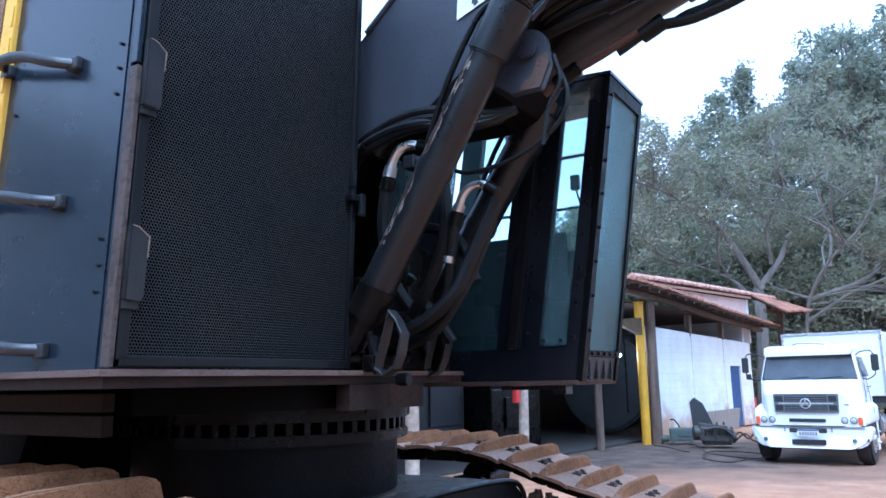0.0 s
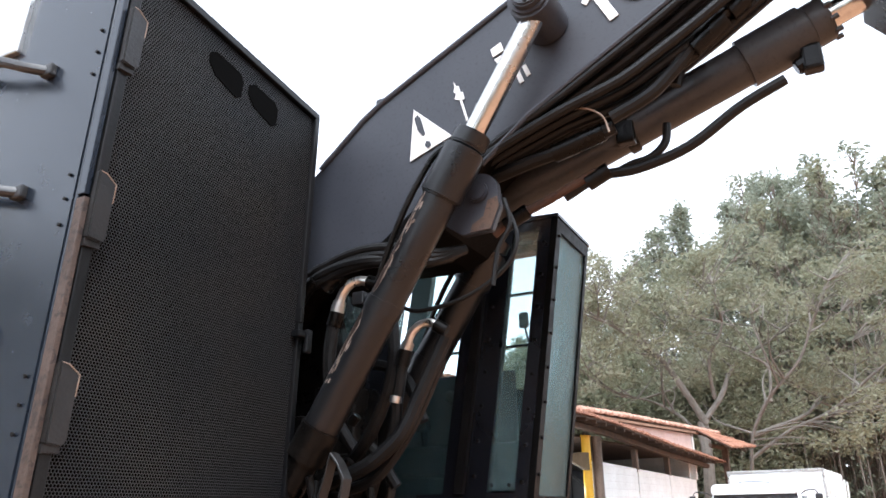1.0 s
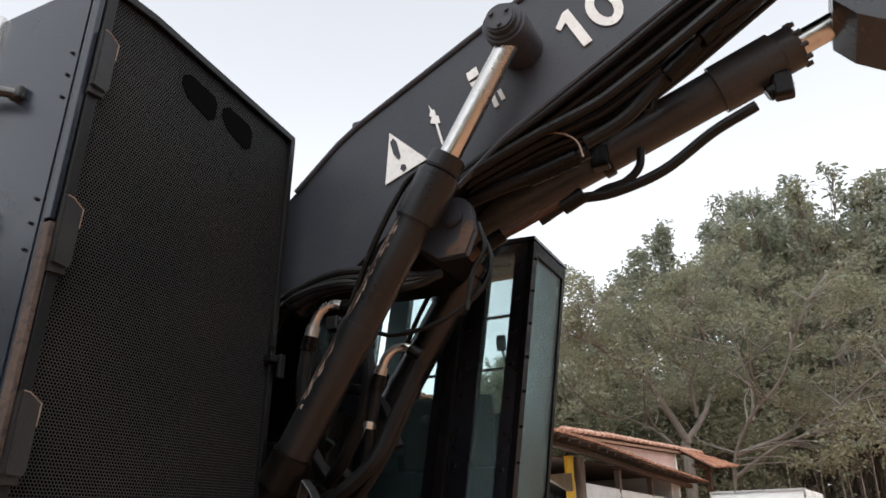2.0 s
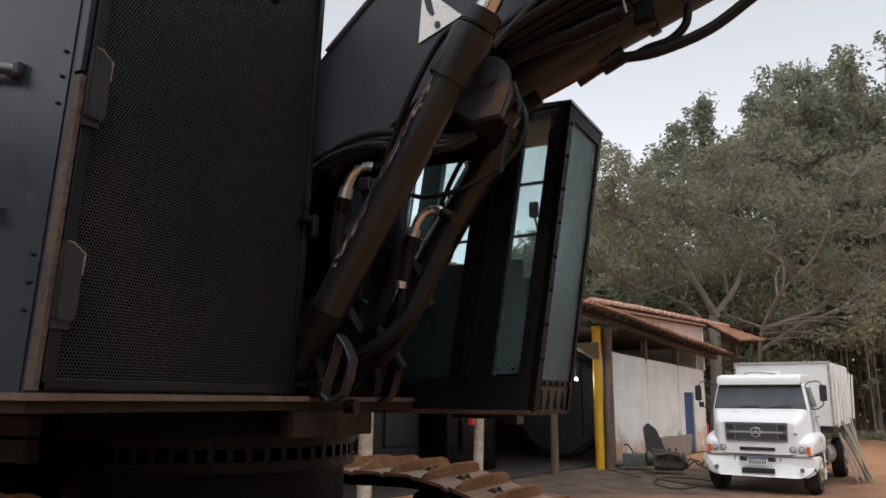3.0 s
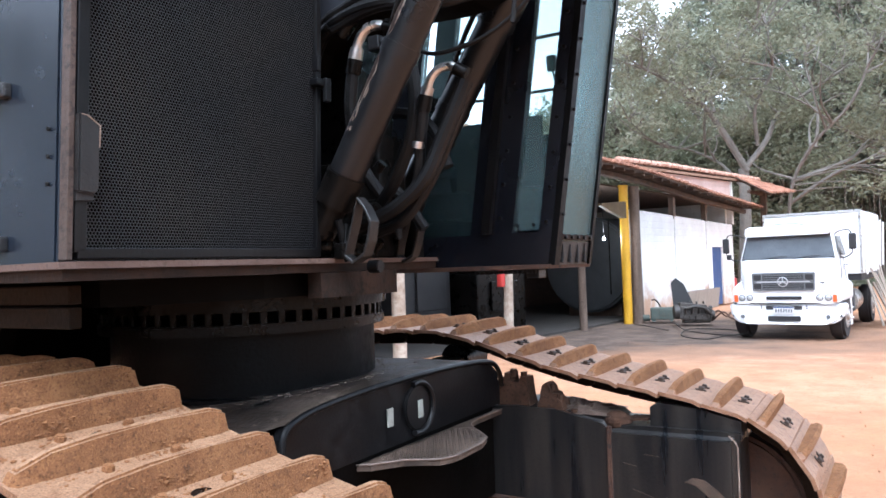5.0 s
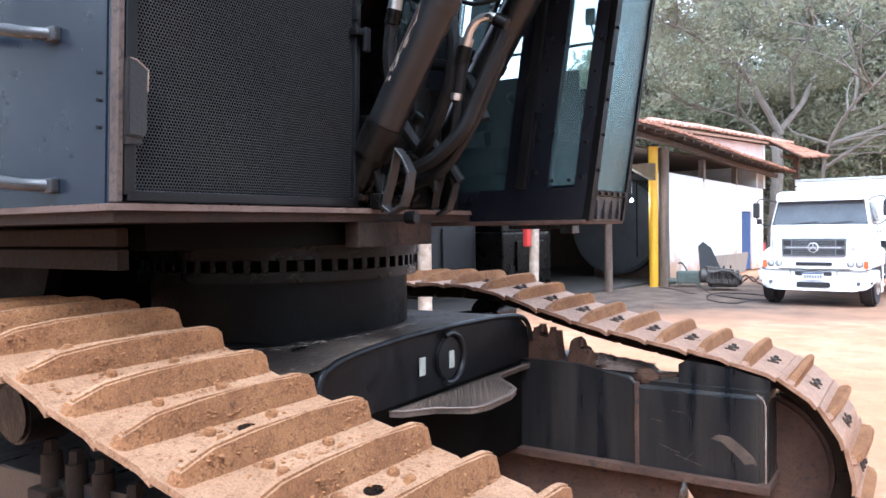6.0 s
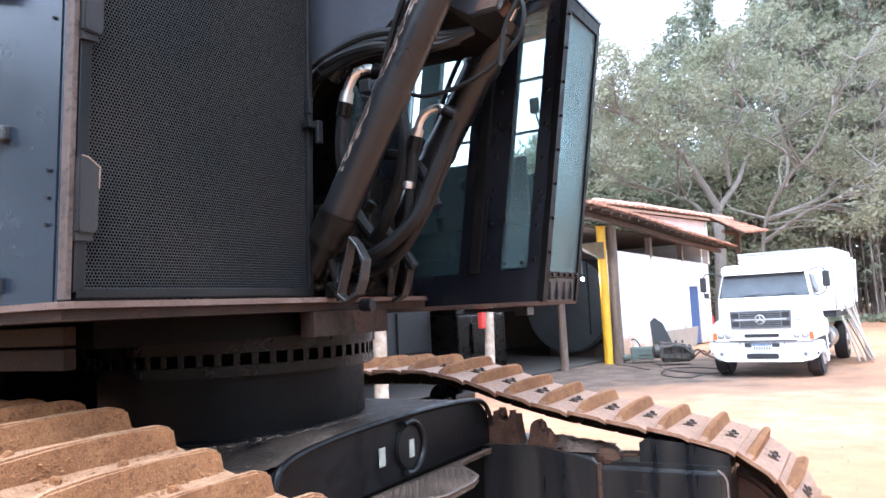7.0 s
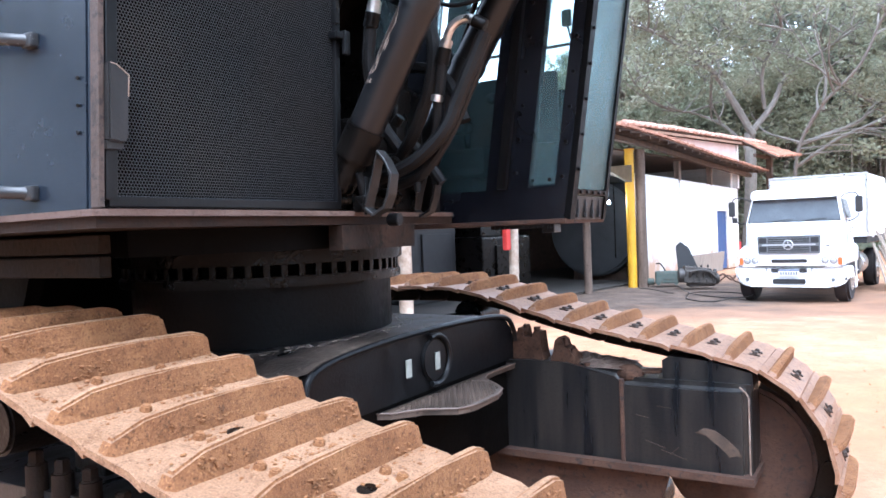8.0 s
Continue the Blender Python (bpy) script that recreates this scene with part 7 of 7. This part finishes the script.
# dark van and red drum seen in the gap between wall and truck
bm = B()
cyl(bm, (0, 0, 0), (0, 0, 0.9), 0.3, None, 24, 0.02)
for z in (0.3, 0.6):
    cyl(bm, (0, 0, z), (0, 0, z + 0.03), 0.31, None, 24)
one("red_drum", bm, RED, "red steel drum behind the truck", "drum", "", "", SHED @ Matrix.Translation((9.95, 0.4, 0)) )
bm = B()
bx(bm, (0, 0, 1.5), (1.6, 1.2, 1.5), None, 0.05)
bx(bm, (0, 0, 0.5), (1.7, 1.3, 0.9), None, 0.05)
one("dark_container", bm, WOOD_DARK, "dark weathered crate stack by the end wall", "crate", "", "", SHED @ Matrix.Translation((11.2, 1.6, 0)))


# ---------------------------------------------------------------- trees
def polar(d, az, z=0.0):
    """A point d metres from the camera's place, az degrees right of +y."""
    return Vector((d * math.sin(radians(az)), d * math.cos(radians(az)), z))


def leaves(name, centres, radii, per, size, material, seed, flat=0.6):
    """Leaf blades scattered through clumps: one mesh of many small folded blades."""
    g = np.random.default_rng(seed)
    c = np.repeat(np.array(centres, float), per, 0)
    r = np.repeat(np.array(radii, float), per)[:, None]
    n = len(c)
    d = g.normal(size=(n, 3))
    d /= np.linalg.norm(d, axis=1)[:, None]
    p = c + d * r * (g.random((n, 1)) ** 0.45) * np.array([1, 1, flat])
    u = g.normal(size=(n, 3)) * np.array([1, 1, 0.7])
    u /= np.linalg.norm(u, axis=1)[:, None]
    w = g.normal(size=(n, 3))
    w -= (w * u).sum(1)[:, None] * u
    w /= np.linalg.norm(w, axis=1)[:, None]
    s = size * g.uniform(0.6, 1.35, (n, 1))
    a, b, e, f_ = p - u * s, p + w * s * 0.42, p + u * s, p - w * s * 0.42
    verts = np.stack([a, b, e, f_], 1).reshape(-1, 3)
    me = bpy.data.meshes.new(name)
    me.vertices.add(4 * n)
    me.loops.add(4 * n)
    me.polygons.add(n)
    me.vertices.foreach_set("co", verts.ravel())
    me.loops.foreach_set("vertex_index", np.arange(4 * n, dtype=np.int32))
    me.polygons.foreach_set("loop_start", np.arange(0, 4 * n, 4, dtype=np.int32))
    me.update()
    me.materials.append(material)
    return me


def put(name, me, parent, label=""):
    o = new(name, me)
    o.parent = parent
    return tagged(o, label)


# the old spreading tree behind the workshop: limbs as (sideways, height) from its foot
spread = thing("spreading_tree", Matrix.Translation(polar(36.0, 23.4)) @ pose(0, 0, 0, 0, 0, -23.4), "large old spreading tree with pale grey limbs behind the workshop", "tree")
TREE_ARMS = [
    ([(-0.2, 0), (-0.1, 3.5), (0, 5.6)], 0.5, 0.36, 0),
    ([(0, 5.5), (-0.7, 7.0), (-1.35, 8.3), (-2.2, 9.0), (-3.1, 9.6), (-4.2, 10.4)], 0.3, 0.08, -1.0),
    ([(-1.3, 8.3), (-1.5, 9.6), (-1.0, 11.0)], 0.14, 0.05, 0.8),
    ([(0, 5.6), (0.8, 6.8), (1.6, 8.1), (2.8, 9.0), (4.3, 10.0)], 0.26, 0.07, 1.0),
    ([(0.6, 6.6), (0.6, 8.2), (1.2, 9.8), (1.0, 11.4)], 0.17, 0.05, -0.8),
    ([(1.4, 0), (1.6, 3.2), (1.9, 4.9), (2.8, 6.3), (3.9, 7.6), (4.6, 9.2)], 0.15, 0.08, -1.6),
    ([(1.9, 4.9), (3.0, 5.3), (4.3, 5.9), (5.4, 6.8), (6.6, 7.4)], 0.2, 0.06, 1.8),
    ([(1.7, 3.9), (3.4, 5.0), (5.0, 5.6), (6.6, 6.9), (8.4, 8.0)], 0.15, 0.06, -2.0),
    ([(-0.1, 4.8), (-1.0, 6.0), (-2.4, 6.9), (-4.0, 7.4)], 0.16, 0.05, 1.5),
    ([(2.8, 6.3), (3.0, 8.0), (2.6, 10.0)], 0.15, 0.05, 0.5),
]
rt = random.Random(21)
tips = []
for pts, r0, r1, dep in TREE_ARMS:
    bm = B()
    n = len(pts)
    p3 = [Vector((x + rt.uniform(-0.12, 0.12), dep * 2.0 * (k / max(1, n - 1)) ** 1.2 + rt.uniform(-0.2, 0.2) * (k > 0), z)) for k, (x, z) in enumerate(pts)]
    tube(bm, p3, r0 * 0.55, 10, 5, r1 * 0.62)
    part("limb", bm, BARK, spread)
    line = smooth_line(p3, 6)
    tips += line[len(line) // 3 :] if r0 < 0.45 else []
# secondary branches, pale and crooked
boughs = list(tips)
for k in range(52):
    q = rt.choice(boughs)
    a, up = rt.uniform(0, 6.28), rt.uniform(0.1, 0.8)
    L = rt.uniform(1.6, 3.4)
    d = Vector((math.cos(a), math.sin(a) * 0.8, up)).normalized()
    e1 = q + d * L * 0.5 + Vector((rt.uniform(-0.3, 0.3), rt.uniform(-0.3, 0.3), rt.uniform(-0.1, 0.4)))
    e2 = e1 + (d + Vector((rt.uniform(-0.5, 0.5), rt.uniform(-0.5, 0.5), rt.uniform(-0.1, 0.5)))) * L * 0.5
    bm = B()
    tube(bm, [q, e1, e2], 0.055, 6, 4, 0.015)
    part("bough", bm, BARK, spread)
    tips += smooth_line([q, e1, e2], 3)[2:]
cl, cr = [], []
twigs = B()
for k in range(300):
    x, y = rt.uniform(-5.4, 11.0), rt.uniform(-4.5, 5.0)
    top = 13.2 + 0.8 * math.sin(x * 0.9) - 0.016 * (x - 1) ** 2 - 0.05 * y * y
    low = 6.2 + 0.02 * abs(x) + (1.4 if -3 < x < 3 else 0)
    z = top - abs(rt.gauss(0, 1.9)) if rt.random() < 0.72 else rt.uniform(low, top)
    z = max(low, z)
    if x > 3 and rt.random() < 0.35:
        z = rt.uniform(4.2, 8.0)
    c = Vector((x, y, z))
    cl.append(c)
    cr.append(rt.uniform(0.6, 1.15))
    near = min(tips, key=lambda q: (q - c).length + (3 if q.z > c.z + 0.5 else 0))
    if (near - c).length < 5.5:
        mid = near.lerp(c, 0.5) + Vector((rt.uniform(-0.4, 0.4), rt.uniform(-0.4, 0.4), rt.uniform(-0.1, 0.6)))
        tube(twigs, [near, mid, c], 0.035, 5, 3, 0.01)
for k in range(46):
    c = Vector((rt.uniform(-5.5, -2.2), rt.uniform(-2.5, 3.0), rt.uniform(8.6, 14.0)))
    cl.append(c)
    cr.append(rt.uniform(0.5, 0.95))
    near = min(tips, key=lambda q: (q - c).length + (3 if q.z > c.z + 0.5 else 0))
    tube(twigs, [near, near.lerp(c, 0.5) + Vector((0, 0, 0.3)), c], 0.035, 5, 3, 0.01)
tagged(part("twig", twigs, BARK, spread), kind="stuff")
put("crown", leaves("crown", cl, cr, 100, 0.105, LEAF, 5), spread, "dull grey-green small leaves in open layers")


def column_tree(name, h, w, clumps, per, size, leaf, seed, base, crown_from=0.3):
    """A straight-stemmed tree: trunk, side twigs, a tall ragged crown."""
    r = random.Random(seed)
    t = thing(name, Matrix(), "tall slender eucalyptus with a ragged grey-green crown", "tree", "wood behind the yard")
    bm = B()
    p = [Vector((r.uniform(-0.15, 0.15) * k, r.uniform(-0.15, 0.15) * k, h * k / 4)) for k in range(5)]
    p[0] = Vector((0, 0, -0.2))
    tube(bm, p, base, 8, 4, base * 0.15)
    part("trunk", bm, BARK_THIN, t)
    cs, rs = [], []
    tw = B()
    for k in range(clumps):
        u = r.uniform(crown_from, 1.0)
        wide = w * (0.25 + math.sin(min(1, (1.02 - u) / (1 - crown_from) * 1.35) * math.pi * 0.5)) * r.uniform(0.25, 1.0)
        if name == "eucalyptus":
            wide = w * (0.30 + 1.12 * (1.01 - u) ** 0.6) * (0.15 + 0.85 * r.random()) * (0.8 + 0.2 * math.sin(u * 17 + seed))
        a = r.uniform(0, 6.28)
        ax = p[min(3, int(u * 4))].lerp(p[min(4, int(u * 4) + 1)], u * 4 - int(u * 4))
        c = Vector((ax.x + wide * math.cos(a), ax.y + wide * math.sin(a), h * u))
        cs.append(c)
        rs.append(r.uniform(0.5, 1.0) * (0.72 if name == "eucalyptus" else (0.55 + 0.25 * w) if w > 2.4 else 0.62))
        tube(tw, [Vector((ax.x, ax.y, c.z - 0.9)), c], 0.035, 4, 1, 0.01)
    tagged(part("twig", tw, BARK_THIN, t), kind="stuff")
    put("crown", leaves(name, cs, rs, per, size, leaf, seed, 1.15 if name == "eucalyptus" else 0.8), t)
    return t


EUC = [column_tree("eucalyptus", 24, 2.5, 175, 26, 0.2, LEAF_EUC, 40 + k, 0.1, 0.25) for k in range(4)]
rw = random.Random(9)
spots = []
# (distance, bearing, elevation of the top in degrees)
for d, az, el in ((54, 11.0, 13.2), (57, 12.8, 14.4), (52, 14.4, 15.5), (56, 16.6, 17.0), (53, 18.4, 17.8), (55, 20.2, 19.2), (52, 21.7, 20.4), (55, 22.9, 21.6), (53, 23.9, 22.3), (57, 25.4, 19.2), (54, 26.7, 21.8), (52, 27.9, 22.6), (55, 29.1, 23.4), (53, 30.4, 23.7), (56, 31.6, 22.8), (53, 32.9, 24.2), (55, 34.0, 22.4), (54, 35.1, 21.0), (58, 36.2, 19.4), (53, 37.4, 22.4), (55, 38.8, 22.9), (54, 40.3, 23.2), (58, 19.2, 17.2), (59, 21.0, 18.6), (60, 24.6, 18.8), (61, 26.2, 19.4), (60, 28.5, 21.0), (61, 30.0, 21.4), (60, 32.2, 21.8), (62, 33.6, 21.0), (60, 35.6, 19.2), (61, 38.1, 20.4), (62, 39.6, 21.0)):
    h = 1.7 + d * math.tan(radians(el))
    spots.append((d, az, h, 1.0))
for k, (d, az, h, s) in enumerate(spots):
    m_ = Matrix.Translation(polar(d, az)) @ pose(0, 0, 0, 0, 0, rw.uniform(0, 360)) @ Matrix.Diagonal((0.85, 0.85, 0.965 * h / 24, 1))
    if k < 4:
        EUC[k].matrix_basis = m_
    else:
        o = copy_thing(EUC[k % 4], Matrix())
        o.matrix_basis = m_

# lower bushy trees under and between them
BUSH = []
for k in range(3):
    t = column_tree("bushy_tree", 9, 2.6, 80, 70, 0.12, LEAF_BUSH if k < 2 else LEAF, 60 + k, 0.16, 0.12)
    tagged(t, "leafy yellow-green understorey tree at the wood's edge", "tree", "understorey")
    BUSH.append(t)
first = list(BUSH)
for k in range(34):
    d, az = rw.uniform(44, 52), 8.5 + 17.5 * k / 33 + rw.uniform(-0.6, 0.6)
    h = rw.uniform(8, 11.5)
    kind = first[(k * 2) % 3] if az < 20 else first[2] if rw.random() < 0.7 else first[1]
    m_ = Matrix.Translation(polar(d, az)) @ pose(0, 0, 0, 0, 0, rw.uniform(0, 360)) @ Matrix.Diagonal((1.15, 1.15, h / 9, 1))
    if kind in BUSH:
        BUSH.remove(kind)
        kind.matrix_basis = m_
    else:
        copy_thing(kind, Matrix()).matrix_basis = m_

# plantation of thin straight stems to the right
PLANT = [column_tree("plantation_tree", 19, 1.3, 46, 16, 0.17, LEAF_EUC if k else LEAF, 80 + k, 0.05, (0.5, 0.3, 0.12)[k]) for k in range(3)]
for t in PLANT:
    tagged(t, "thin straight plantation tree with a pale bare stem", "tree", "plantation rows")
free = list(PLANT)
for row in range(10):
    for j in range(23):
        d, az = 47 + row * 3.2 + rw.uniform(-0.8, 0.8), 27.4 + j * 0.74 + row * 0.27 + rw.uniform(-0.3, 0.3)
        m_ = Matrix.Translation(polar(d, az)) @ pose(0, 0, 0, rw.uniform(-0.8, 0.8), rw.uniform(-0.8, 0.8), rw.uniform(0, 360)) @ Matrix.Scale(rw.uniform(0.85, 1.2), 4)
        if free:
            free.pop().matrix_basis = m_
        else:
            copy_thing(PLANT[(row + j) % 3], Matrix()).matrix_basis = m_

# far wood closing the horizon
g = np.random.default_rng(77)
far_c, far_r = [], []
for az in np.arange(6, 48, 0.5):
    for z in np.arange(0.8, 10, 1.5):
        far_c.append(polar(rw.uniform(72, 82), az + rw.uniform(-0.3, 0.3), z + rw.uniform(-0.6, 0.6)))
        far_r.append(rw.uniform(1.4, 2.2))
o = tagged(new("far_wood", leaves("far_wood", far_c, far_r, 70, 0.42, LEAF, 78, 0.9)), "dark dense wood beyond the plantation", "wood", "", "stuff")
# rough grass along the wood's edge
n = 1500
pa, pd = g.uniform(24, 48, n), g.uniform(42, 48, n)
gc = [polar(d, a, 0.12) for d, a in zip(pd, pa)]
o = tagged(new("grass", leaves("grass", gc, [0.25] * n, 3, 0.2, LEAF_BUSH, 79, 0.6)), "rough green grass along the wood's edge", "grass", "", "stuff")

# unseen wood added round the rest of the yard to cut light and reflections
far_c, far_r = [], []
for az in np.arange(62, 318, 2.6):
    for z in np.arange(0.8, 12, 1.7):
        far_c.append(polar(rw.uniform(23, 29), az + rw.uniform(-1, 1), z + rw.uniform(-0.6, 0.6)))
        far_r.append(rw.uniform(1.1, 1.9))
tagged(new("unseen_light_blocking_wood", leaves("unseen_light_blocking_wood", far_c, far_r, 60, 0.4, LEAF, 91, 0.9)), "unseen dense wood added round the yard to block light", "wood", "", "stuff")
